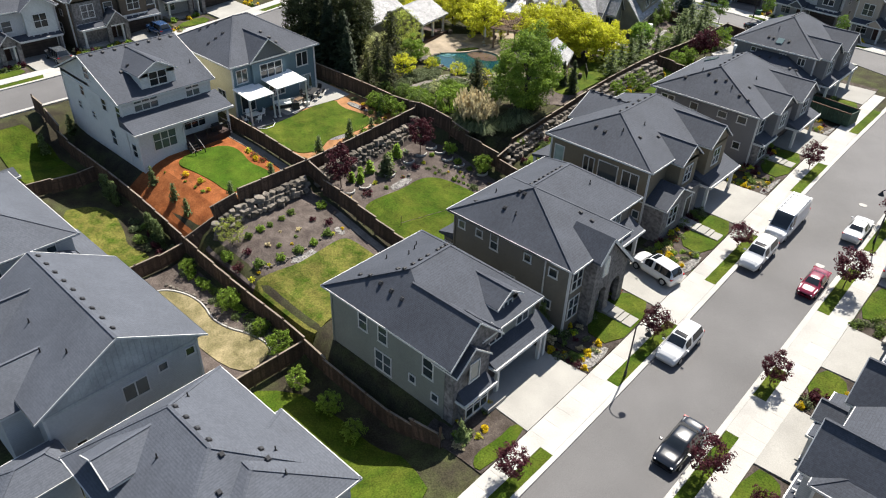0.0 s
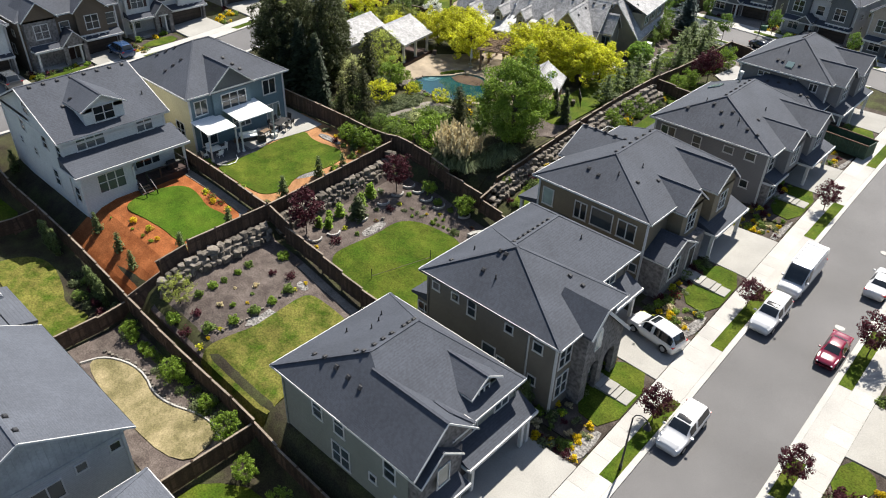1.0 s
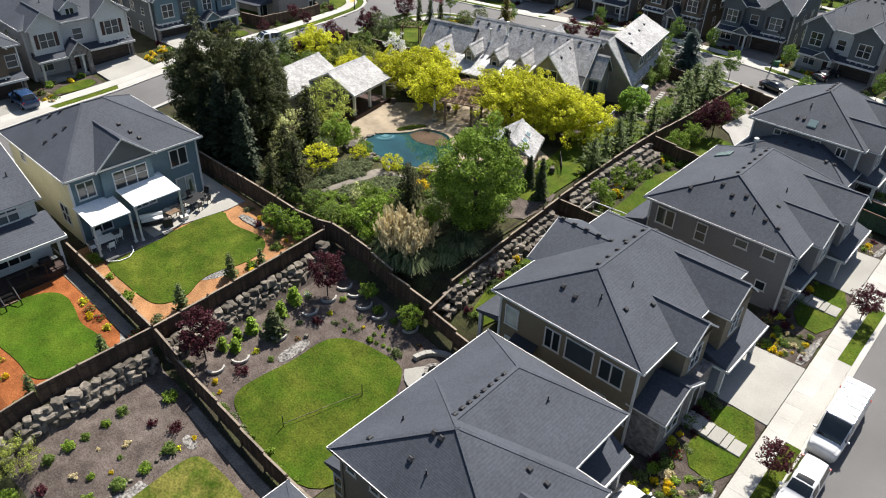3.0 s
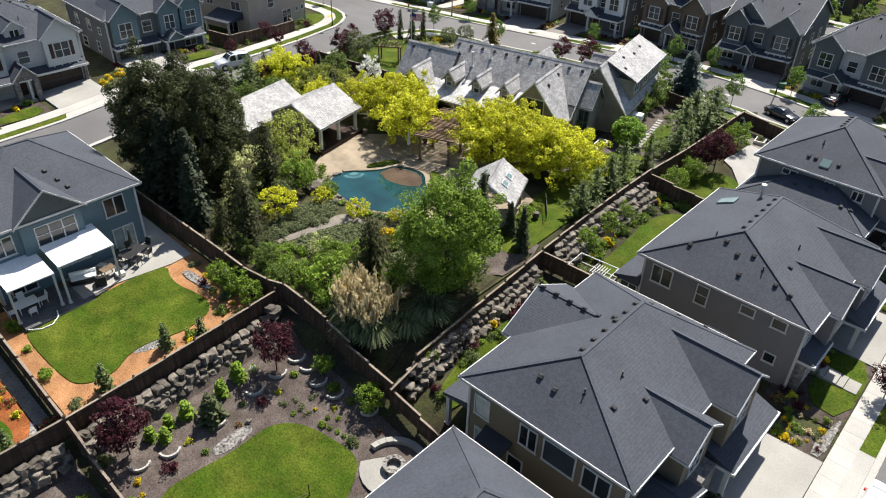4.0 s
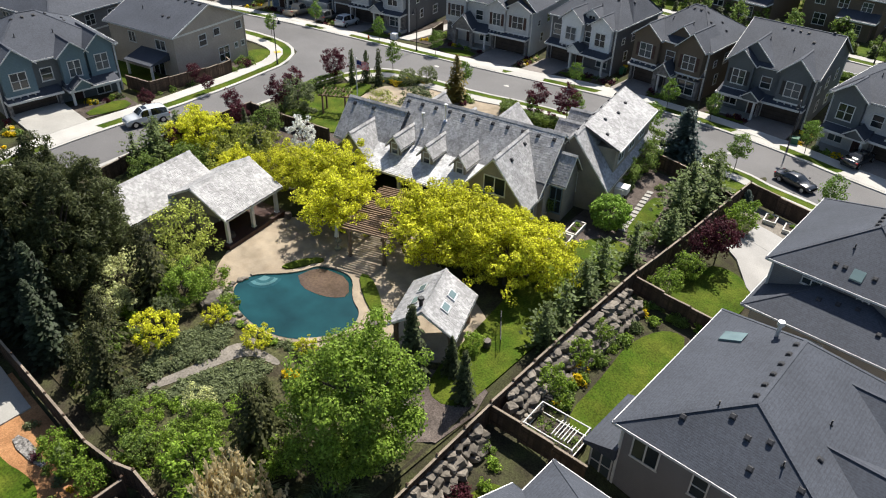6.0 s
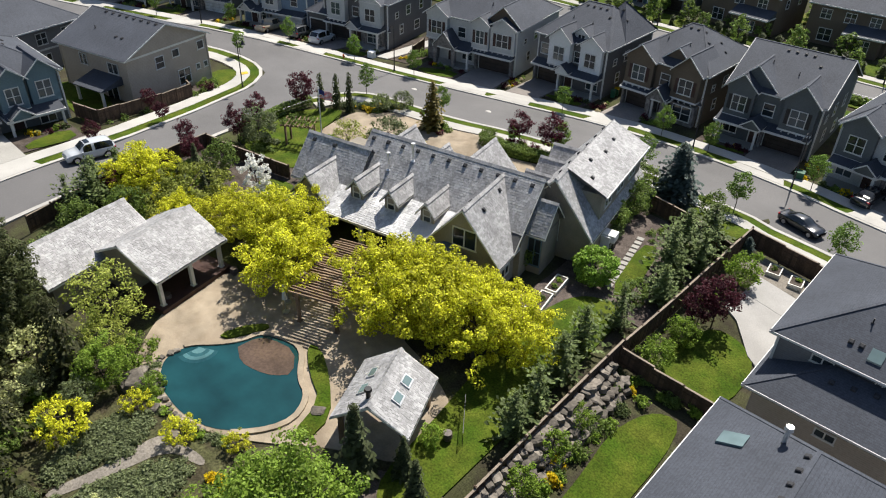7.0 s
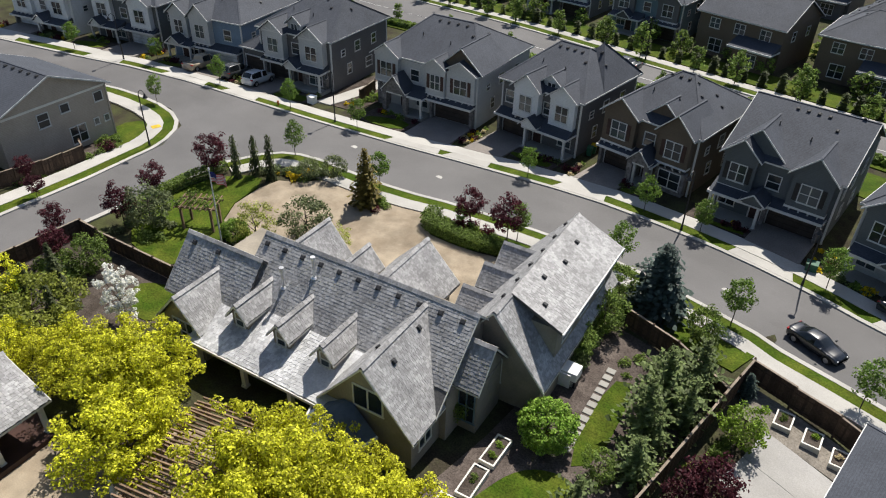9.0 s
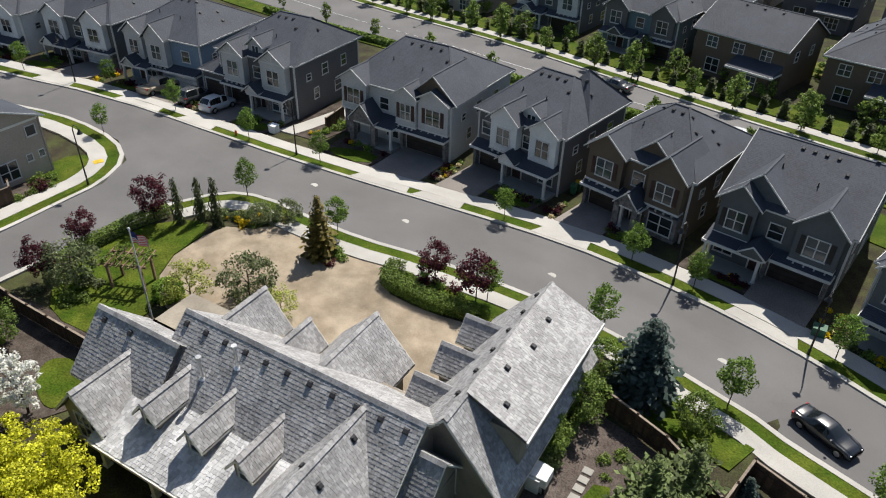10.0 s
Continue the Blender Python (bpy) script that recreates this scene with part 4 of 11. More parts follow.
# ---- houses behind the row and at the edges; local u runs along the front, v to the back ----
def yard_beige():
    b = 3.3
    h = house("light grey two-storey house with gabled dormer, porch and deck", -65.0, 27.3, b, 90)
    wall(h, 0, 9.8, 2.4, 15.5, -1.8, 6.0, S_LIGHT)
    wall(h, 0, 4.8, 0, 2.4, -1.8, 3.5, S_LIGHT, "lower_room"); wall(h, 4.8, 9.8, 1.6, 2.4, -1, 3.5, S_LIGHT, "lower_room")
    corner_boards(h, 0, 9.8, 2.4, 15.5, -0.5, 5.8); corner_boards(h, 0, 4.8, 0, 2.3, -0.5, 2.7)
    gable(h, "u", 9.0, 7.1, -0.45, 10.3, 6.0, 9.1, None, S_LIGHT, 0.45)
    band_board(h, 0, 9.8, 2.4, 15.5, 5.2)
    shed(h, -0.5, 10.5, -0.6, 2.5, 3.6, 4.55)
    post(h, 9.9, -0.3, 0.55, 3.55, 0.2)
    dormer(h, 4.6, 2.15, 2.9, 8.4, 7.85, 9.0, S_LIGHT, 5.95, False)
    window(h, "F", 4.6, 2.9, 6.55, 1.8, 1.35, "twin")
    window(h, "F", 2.7, 0, 1.2, 2.4, 1.7, "triple"); window(h, "F", 7.0, 1.6, 1.5, 2.4, 1.2, "triple")
    window(h, "F", 2.6, 2.4, 4.62, 2.5, 1.2, "triple"); window(h, "F", 7.8, 2.4, 4.62, 1.5, 1.2, "double")
    window(h, "L", 1.2, 0, 0.5, 0.9, 1.4, "hung")
    for v, z, w, k in ((3.2, 4.0, 0.9, 1.3), (5.6, 0.4, 1.0, 1.6), (6.2, 4.0, 0.9, 1.2), (8.8, 6.6, 1.0, 1.2), (11.0, 4.2, 0.8, 1.2), (9.4, 2.2, 0.6, 0.7), (12.5, 2.4, 0.6, 0.7)):
        window(h, "L", v, 0, z, w, k, "hung")
    vent_row(h, (0.8, 8.6, 9.0), (9.6, 8.6, 9.0), 8)
    vents(h, [(2.2, 5.6, 7.5), (3.0, 5.6, 7.5), (9.2, 4.6, 7.1, 1)])
    # deck with stairs and black rail
    dk = Mesh(); dk.box(4.8, 9.9, -0.5, 1.59, 0.78, 0.84)
    deck = put("deck", dk.data("deck", DARK), h, label="dark raised deck platform")
    bd = Mesh(); bd.box(4.8, 9.9, 0, 0.14, 0, 0.03)
    board = bd.data("plank", DECK)
    for k in range(14):
        put("plank", board, deck, pose(0, -0.5 + 0.15 * k, 0.845))
    sk = Mesh(); sk.box(4.86, 9.84, -0.46, -0.38, -0.8, 0.78); sk.box(9.76, 9.84, -0.37, 1.58, -0.8, 0.78)
    put("deck_skirt", sk.data("deck_skirt", DARK), h, label="dark skirting boards below the deck")
    for k in range(5):
        st = Mesh(); st.box(4.72, 5.68, -0.8 - 0.29 * k, -0.52 - 0.29 * k, 0.64 - 0.18 * k, 0.69 - 0.18 * k); put("step", st.data("step", TIMBER), h)
    for u in (4.64, 5.7):
        sg = Mesh(); sg.beam((u + 0.03, -0.5, 0.62), (u + 0.03, -2.05, -0.34), 0.06, 0.26); put("stringer", sg.data("stringer", DARK), h)
    def rail(name, *boxes):
        me = Mesh()
        for q in boxes:
            me.box(*q)
        put(name, me.data(name, DARK), h)
    for u in (5.75, 7.1, 8.45, 9.8):
        rail("rail_post", (u - 0.05, u + 0.05, -0.48, -0.38, 0.87, 1.8))
    rail("top_rail", (5.7, 9.86, -0.47, -0.39, 1.802, 1.88)); rail("top_rail", (9.77, 9.85, -0.388, 1.58, 1.802, 1.88)); rail("lower_rail", (5.7, 9.86, -0.45, -0.41, 1.05, 1.1))
    for u in (4.64, 5.73):
        rail("rail_post", (u - 0.01, u + 0.07, -2.02, -1.94, -0.6, 0.7))
        hr = Mesh(); hr.beam((u + 0.03, -0.5, 1.72), (u + 0.03, -2.0, 0.74), 0.07, 0.07); put("stair_rail", hr.data("stair_rail", DARK), h)


def yard_teal():
    b = 4.1
    h = house("blue-teal two-storey house with white patio canopies", -67.3, 39.9, b, 90)
    wall(h, 0, 11.2, 0, 12, -1.8, 5.7, S_TEAL)
    wall(h, -0.06, 0.0, 0.1, 12, -1.8, 5.68, S_YELL, "side_wall", "pale yellow lap siding")
    corner_boards(h, 0, 11.2, 0, 12, -0.4, 5.6)
    hip(h, -0.5, 11.7, -0.5, 12.5, 5.75, (4.8, 6.0), (6.6, 6.0), 8.9)
    gable(h, "v", 4.6, 2.6, -0.75, 5.0, 5.75, 7.95, None, S_CHAR, 0.3, ends=(True, False))
    wall(h, 2.4, 6.8, -0.4, 0.0, 2.8, 5.6, S_TEAL)
    window(h, "F", 4.8, -0.4, 3.6, 2.8, 1.5, "triple"); window(h, "F", 1.2, 0, 3.6, 1.3, 1.4, "double"); window(h, "F", 9.4, 0, 3.6, 1.5, 1.5, "double"); window(h, "F", 9.6, 0, 0.4, 1.6, 1.9, "double", BLIND)
    window(h, "F", 5.6, 0, 1.0, 2.0, 1.2, "triple"); window(h, "F", 1.6, 0, 0.2, 1.7, 2.0, "double")
    window(h, "L", 2.4, -0.06, 0.7, 1.4, 1.7, "twin"); window(h, "L", 9.0, -0.06, 4.0, 0.9, 1.2, "hung")
    for u0, u1, v0, z in ((-0.2, 3.0, -3.2, 2.75), (3.3, 7.4, -3.4, 3.2)):
        c = Mesh(); c.solid([(u0, v0, z), (u1, v0, z), (u1, -0.02, z + 0.35), (u0, -0.02, z + 0.35)], [(u0, v0, z + 0.09), (u1, v0, z + 0.09), (u1, -0.02, z + 0.44), (u0, -0.02, z + 0.44)])
        put("canopy", c.data("canopy", CANVAS), h, label="white patio canopy")
        for u in (u0 + 0.1, u1 - 0.1):
            post(h, u, v0 + 0.15, -0.1, z, 0.14)
    vent_row(h, (1.0, 5.6, 7.6), (2.6, 5.0, 8.0), 3); vent_row(h, (3.4, 7.4, 8.2), (2.0, 8.8, 7.3), 3); vents(h, [(6.2, 3.0, 7.3), (6.6, 2.0, 6.9), (6.9, 1.2, 6.5)])


def low_left_mid():
    b = -1.9
    h = house("pale grey gabled house with board-and-batten gable end", -38.3, 6.3, b, 90)
    wall(h, 0, 10.6, 0, 12.4, -1, 5.6, S_PALE)
    gable(h, "v", 5.35, 5.95, -0.45, 13.0, 5.75, 9.1, SHINGLE_B, BATTEN, 0.42)
    corner_boards(h, 0, 10.6, 0, 12.4, 0, 5.6)
    bt = Mesh()
    for i in range(25):
        u = 0.5 + i * 0.4
        top = 5.75 + (5.95 - abs(u - 5.35)) * 3.35 / 5.95 - 0.45
        bt.box(u - 0.03, u + 0.03, -0.075, -0.035, 5.5, top)
    bt.box(-0.05, 10.65, -0.09, -0.035, 5.3, 5.5)
    put("batten", bt.data("batten", BATTEN), h, kind="stuff")
    window(h, "F", 5.8, 0, 3.3, 1.7, 1.3, "slider"); window(h, "F", 7.9, 0, 4.3, 0.6, 0.6, "plain"); window(h, "F", 10.0, 0, 4.4, 0.6, 0.6, "plain"); window(h, "F", 4.2, 0, 0.9, 1.9, 1.1, "slider", BLIND); window(h, "F", 1.6, 0, 1.6, 0.6, 0.6, "plain")
    vent_row(h, (5.7, 0.8, 8.9), (5.7, 12.2, 8.9), 9)
    # lower cross gable and dormer on the south slope
    gable(h, "u", 4.4, 2.4, -2.2, 4.2, 5.3, 7.3, SHINGLE_B, S_PALE, 0.3, ends=(True, False)); wall(h, -1.8, 0.0, 2.2, 6.6, -1, 5.3, S_PALE)
    gable(h, "u", 9.6, 2.2, -1.4, 4.6, 5.6, 8.3, SHINGLE_B, S_PALE, 0.3, ends=(True, False)); wall(h, -1.1, 0, 7.6, 11.6, -1, 5.5, S_PALE)
    vents(h, [(2.6, 7.0, 7.3, 1), (2.0, 4.0, 7.2, 1), (3.0, 2.0, 7.5, 1), (1.8, 10.6, 7.0), (-0.6, 9.0, 6.9, 1)])
    for u in (0.5, 1.3, 2.1):
        vents(h, [(u - 2.0, -1.3, 3.5)])
    wall(h, -4.5, 0, -3.0, 0.0, -1, 3.2, S_PALE, "entry_wing"); hip(h, -5, 0.4, -3.4, 0.4, 3.3, (-2.6, -1.5), (-0.8, -1.5), 4.4, SHINGLE_B)
    window(h, "F", -2.0, -3.0, 1.4, 0.7, 0.7, "plain")


def low_left_near():
    b = -1.9
    h = house("pale grey house with worn dark shingle hip roof", -22.9, 6.3, b, 90)
    wall(h, 0, 9.9, 0, 11.5, -1, 5.0, S_PALE); corner_boards(h, 0, 9.9, 0, 11.5, 0, 4.9)
    hip(h, -0.5, 10.4, 0.0, 12.05, 5.2, (5.1, 4.2), (5.1, 8.6), 7.9, SHINGLE_B)
    hip(h, 1.5, 11.0, -1.7, 6, 5.1, (6.2, 2.0), (6.2, 2.8), 7.0, SHINGLE_B); wall(h, 2, 10.5, -1.2, 0, -1, 5, S_PALE)
    vent_row(h, (5.4, 3.6, 7.75), (5.4, 8.4, 7.85), 5); vents(h, [(7.5, 3.0, 6.6), (7.4, 2.2, 6.6), (4.2, 2.2, 6.7), (6.6, 9.2, 7.0, 1), (3.0, 6.5, 6.7, 1), (7.6, 0.8, 6.2, 1), (8.2, 2.6, 6.1, 1)])
    dormer_ = Mesh(); dormer_.box(0.9, 3.3, 7.2, 10.0, 5.4, 6.4)
    put("dormer_wall", dormer_.data("dormer_wall", S_PALE), h)
    gable(h, "u", 8.6, 1.7, 0.2, 4.0, 6.3, 7.3, SHINGLE_B, S_PALE, 0.25, ends=(True, False))
    window(h, "R", 2.0, 9.9, 3.2, 1.4, 1.2, "slider"); window(h, "R", 7, 9.9, 3.2, 1.4, 1.2, "slider"); window(h, "F", 8.4, -1.2, 3.2, 1.2, 1.2, "slider"); window(h, "F", 3.6, -1.2, 3.2, 1.2, 1.2, "slider")


def low_left_far():
    b = -1.4
    h = house("pale grey house with dark shingle roof and covered back porch", -56.7, 5.8, b, 90)
    wall(h, 0, 10.6, 0, 14, -1, 5.4, S_PALE); hip(h, -0.5, 11.1, -0.5, 14.6, 5.55, (5.3, 4.5), (5.3, 9.5), 8.4, SHINGLE_B)
    window(h, "F", 8.8, 0, 4.4, 0.7, 0.6, "plain"); window(h, "F", 4, 0, 3.4, 1.4, 1.2, "slider")
    shed_roof = Mesh(); shed_roof.solid([(10.6, -2.0, 3.6), (12.4, -2.0, 3.1), (12.4, 4.0, 3.1), (10.6, 4.0, 3.6)], [(10.6, -2.0, 3.8), (12.4, -2.0, 3.3), (12.4, 4.0, 3.3), (10.6, 4.0, 3.8)])
    put("porch_roof", shed_roof.data("porch_roof", SHINGLE_B), h)
    wall(h, 4.0, 10.5, -2.2, 0, -1, 3.2, S_PALE, "side_room"); hip(h, 3.6, 11.0, -2.7, 0.6, 3.4, (5.6, -0.6), (9.2, -0.6), 4.6, SHINGLE_B)
    post(h, 12.2, -1.8, 0, 3.1, 0.2)
    vent_row(h, (5.6, 4.8, 8.3), (5.6, 9.2, 8.3), 5)
    k = house("pale grey house with dark roof and white porch corner", -73.4, 5.8, b + 1.6, 90)
    wall(k, 0, 10.6, 0, 12, -2, 5.2, S_PALE); hip(k, -0.5, 11.1, -0.5, 12.6, 5.3, (5.3, 4.5), (5.3, 8), 8, SHINGLE_B)
    shed(k, 5, 12.2, -1.4, 0, 2.7, 3.2); post(k, 11.8, -1.1, 0, 2.6, 0.2)


for build in (yard_beige, yard_teal, low_left_mid, low_left_near, low_left_far):
    build()


def street_house(label, x, y, b, rz, W, D, wallmat, accent, bays, door_span, porch, entry, eave=5.8, ridge=9.5, shut=None, doormat=None, extra=None):
    """A two-storey house seen from its street front: gabled bays above, garage and porch below."""
    extra = extra or {}
    h = house(label, x, y, b, rz)
    wall(h, 0, W, 0, D, -1.6, eave - 0.05, wallmat)
    corner_boards(h, 0, W, 0, D, -0.2, eave - 0.2)
    if extra.get("side_gable"):
        gable(h, "u", D / 2, D / 2 + 0.45, -0.4, W + 0.4, eave, ridge, None, wallmat, 0.42)
    else:
        r0, r1 = extra.get("ridge", (W * 0.42, W * 0.58))
        hip(h, -0.45, W + 0.45, -0.4, D + 0.45, eave, (r0, D * 0.5), (r1, D * 0.5), ridge)
    for u0, u1, v0, v1, pu, pv, pz in extra.get("peaks", ()):
        hip(h, u0, u1, v0, v1, eave + 0.02, (pu, pv), (pu, pv), pz, skip=(0, 1))
    for mid, half, v0, v1, z, zr, mt in extra.get("gables", ()):
        gable(h, "v", mid, half, v0, v1, z, zr, None, mt, 0.3, ends=(True, False))
    for mid, half, v0, v1, z, zr, zb in extra.get("dormers", ()):
        dormer(h, mid, half, v0, v1, z, zr, accent, zb)
    for u0, u1, v0, v1, z, zr in extra.get("wings", ()):
        wall(h, u0, u1, v0, v1, -1.2, z, wallmat, "side_wing")
        hip(h, u0 - 0.35, u1 + 0.35, v0 - 0.4, v1 + 0.35, z, ((u0 + u1) / 2, v0 + 2.0), ((u0 + u1) / 2, v1 - 2.0), zr)
        garage(h, u0 + 0.35, u1 - 0.35, v0, 0.02, 2.15, doormat)
    for u0, u1, v0, z1 in extra.get("stone", ()):
        wall(h, u0, u1, v0, 0.0, -0.8, z1, STONE, "stone_front")
    for u0, u1, pr, zt in bays:
        m, hf = (u0 + u1) / 2, (u1 - u0) / 2
        wall(h, u0, u1, -pr, 0.0, 2.75, eave - 0.05, accent, "bay")
        gable(h, "v", m, hf + 0.4, -pr - 0.4, D * 0.36, eave, zt + 0.05, None, accent, 0.38, ends=(True, False))
        w = min(1.6, (u1 - u0) * 0.47)
        window(h, "F", m, -pr, 3.6, w, 1.65, "twin" if w > 1 else "hung")
        if extra.get("timber"):
            tr = Mesh()
            rise = (zt - eave) / (hf + 0.4)
            tr.box(m - 0.06, m + 0.06, -pr - 0.06, -pr - 0.003, eave - 0.1, zt - 0.25)
            for s in (-1, 1):
                tr.beam((m, -pr - 0.03, eave - 0.02), (m + s * hf * 0.62, -pr - 0.03, eave + rise * hf * 0.3), 0.05, 0.1)
            tr.beam((m - hf, -pr - 0.03, eave - 0.02), (m + hf, -pr - 0.03, eave - 0.02), 0.05, 0.14)
            put("gable_truss", tr.data("gable_truss", TRIM), h, label="white half-timber boards")
        if shut:
            shutters(h, m, -pr, 3.6, w, 1.65, shut)
        brackets(h, u0 + 0.1, u1 - 0.1, -pr + 0.0, 2.75, 4)
        band_board(h, u0, u1, -pr, -0.05, 2.75, TRIM, 0.2)
    free = [(0.0, W)]
    for u0, u1, *_ in bays:
        free = [s for a, c in free for s in ((a, min(c, u0)), (max(a, u1), c)) if s[1] - s[0] > 1.1]
    for a, c in free:
        window(h, "F", (a + c) / 2, 0, 3.6, min(1.1, c - a - 0.5), 1.3, "hung")
    for u, v, z, w, k in extra.get("glazed", ()):
        window(h, "F", u, v, z, w, k, "twin")
    g0, g1 = door_span
    shed(h, g0 - 0.4, g1 + 0.4, -1.2, 0.0, 2.45, 2.95)
    wall(h, g0 - 0.3, g0, -0.7, 0, -0.5, 2.35, STONE, "stone_pier"); wall(h, g1, g1 + 0.3, -0.7, 0, -0.5, 2.35, STONE, "stone_pier")
    garage(h, g0 + 0.1, g1 - 0.1, -0.02, 0.02, 2.15, doormat)
    p0, p1 = porch
    shed(h, p0, p1, -2.0, 0.0, 2.5, 3.15)
    for u in (p0 + 0.3, p1 - 0.3):
        post(h, u, -1.75, 0.0, 2.4, 0.24, foot=None)
    sl = Mesh(); sl.box(p0, p1, -2.1, 0.0, -0.5, 0.12); put("porch_floor", sl.data("porch_floor", DRIVE), h)
    eh, ez = extra.get("entry_gable", (1.15, 3.65))
    gable(h, "v", entry, eh, -2.35, -0.1, 2.75, ez, None, extra.get("entry_wall", accent), 0.25, ends=(True, False))
    if extra.get("entry_wall"):
        for s in (-1, 1):
            wall(h, entry + s * eh - 0.55 * (s > 0), entry + s * eh + 0.55 * (s < 0), -2.1, -1.55, -0.3, 2.75, STONE, "stone_pillar")
    entry_door(h, entry, 0, 0.12)
    pw = [u for u in (p0 + 1.3, p1 - 1.3) if abs(u - entry) > 1.2]
    for u in pw[:1]:
        window(h, "F", u, 0, 0.7, 1.5, 1.5, "twin")
    for f, pl in (("R", W), ("L", 0)):
        for v, z, w in ((D * 0.2, 3.7, 0.7), (D * 0.45, 3.6, 1.0), (D * 0.75, 3.6, 0.9), (D * 0.3, 1.2, 0.8), (D * 0.65, 0.9, 1.3)):
            window(h, f, v, pl, z, w, 1.2 if w > 0.75 else 0.7, "hung")
    for u in (W * 0.25, W * 0.7):
        window(h, "B", u, D, 3.6, 1.4, 1.3, "double"); window(h, "B", u, D, 0.6, 1.6, 1.6, "double")
    vent_row(h, (W * 0.36, D * 0.5 - 0.7, ridge - 0.42), (W * 0.64, D * 0.5 - 0.7, ridge - 0.42), 4)
    vents(h, [(W * 0.75, D * 0.35, eave + 1.4), (W * 0.8, D * 0.55, eave + 1.3), (W * 0.9, D * 0.5, eave + 0.8), (W * 0.3, D * 0.25, eave + 1.2, 1), (W * 0.6, D * 0.22, eave + 1.1, 1)])
    return h


NORTHERN = [
    ("white house with pale garage doors and dark roof", -153.6, 107.0, 2.8, 18, 12, 11, S_WHITE, S_WHITE, [(0.6, 4.4, 0.6, 7.7), (8, 11.4, 0.6, 7.7)], (0.6, 5.6), (6.2, 11.6), 7.2, None, DOORWHITE),
    ("grey house with white gables and dark roof", -141.2, 113.4, 3.0, 18, 11.8, 11, S_CHAR, S_WHITE, [(0.4, 3.8, 0.6, 7.6), (7.4, 11.0, 0.8, 7.8)], (6.4, 11.2), (0.4, 5.6), 1.9, None, DOORWHITE),
    ("blue house with light gables and wide garage", -126.4, 117.0, 3.2, 17, 11.8, 12, S_BLUE, S_PALE, [(0.4, 3.2, 0.5, 7.6), (4.2, 7.2, 0.9, 8.0)], (5.2, 11.2), (0.3, 4.6), 1.9, None, DOORWHITE),
    ("charcoal house with light grey half-timbered gables", -111.9, 121.2, 3.6, 13, 11.0, 12.0, S_IRON, S_PALE, [(1.1, 4.3, 0.9, 7.6), (6.9, 10.4, 0.9, 7.7)], (1.1, 5.2), (5.5, 10.6), 6.2, None, None),
    ("light grey house with shuttered gables and stone entry", -95.0, 126.1, 3.5, 10, 13.2, 12.2, S_PALE, S_PALE, [(-0.4, 2.9, 0.6, 7.5), (6.9, 9.4, 0.8, 7.2), (9.5, 13.1, 0.5, 7.4)], (7.7, 12.7), (1.6, 7.2), 3.4, SHUTTER, None),
    ("slate house with white gabled bays and dark garage", -79.9, 130.3, 3.4, 2, 9.9, 11.6, S_IRON, S_WHITE, [(2.1, 5.2, 0.9, 7.75), (6.5, 9.5, 0.6, 7.5)], (0.3, 4.0), (4.2, 9.7), 5.0, None, None),
    ("brown house with olive gables, stone entry and red-brown shutters", -67.5, 131.8, 3.4, -1, 9.9, 11.6, S_BROWN, S_BROWN, [(0.0, 3.6, 0.7, 7.9), (6.3, 9.6, 0.9, 8.1)], (0.3, 4.2), (4.5, 6.6), 5.3, SHUTTER, None),
    ("dark grey house with columned porch and shuttered gables", -55.0, 131.9, 3.3, 3, 10.0, 12.4, S_CHAR, S_CHAR, [(0.1, 3.1, 0.8, 7.8), (6.2, 9.6, 0.7, 8.1)], (4.9, 9.3), (-0.2, 4.8), 3.9, DARK, None),
    ("light grey house with stone base and dark roof", -42.5, 130.6, 3.2, -5, 10.4, 12.4, S_PALE, S_CHAR, [(0.3, 3.6, 0.7, 7.7), (6.6, 10.1, 0.7, 7.7)], (5.6, 10.1), (0.3, 5.2), 4.0, None, None),
    ("grey house with light gables beside the street", -29.8, 128.8, 3.2, -6, 10.4, 12.4, S_SLATE, S_TAN, [(0.3, 3.6, 0.7, 7.7), (6.6, 10.1, 0.7, 7.7)], (5.6, 10.1), (0.3, 5.2), 4.0, None, None),
    ("tan house with white gables beside the street", -17.2, 127.2, 3.2, -6, 10.4, 12.4, S_TAN, S_LIGHT, [(0.3, 3.6, 0.7, 7.7), (6.6, 10.1, 0.7, 7.7)], (5.6, 10.1), (0.3, 5.2), 4.0, None, None),
    ("grey house with dark roof at the corner", -4.6, 126.0, 3.2, -6, 10.4, 12.4, S_PALE, S_SLATE, [(0.3, 3.6, 0.7, 7.7), (6.6, 10.1, 0.7, 7.7)], (5.6, 10.1), (0.3, 5.2), 4.0, None, None),
]
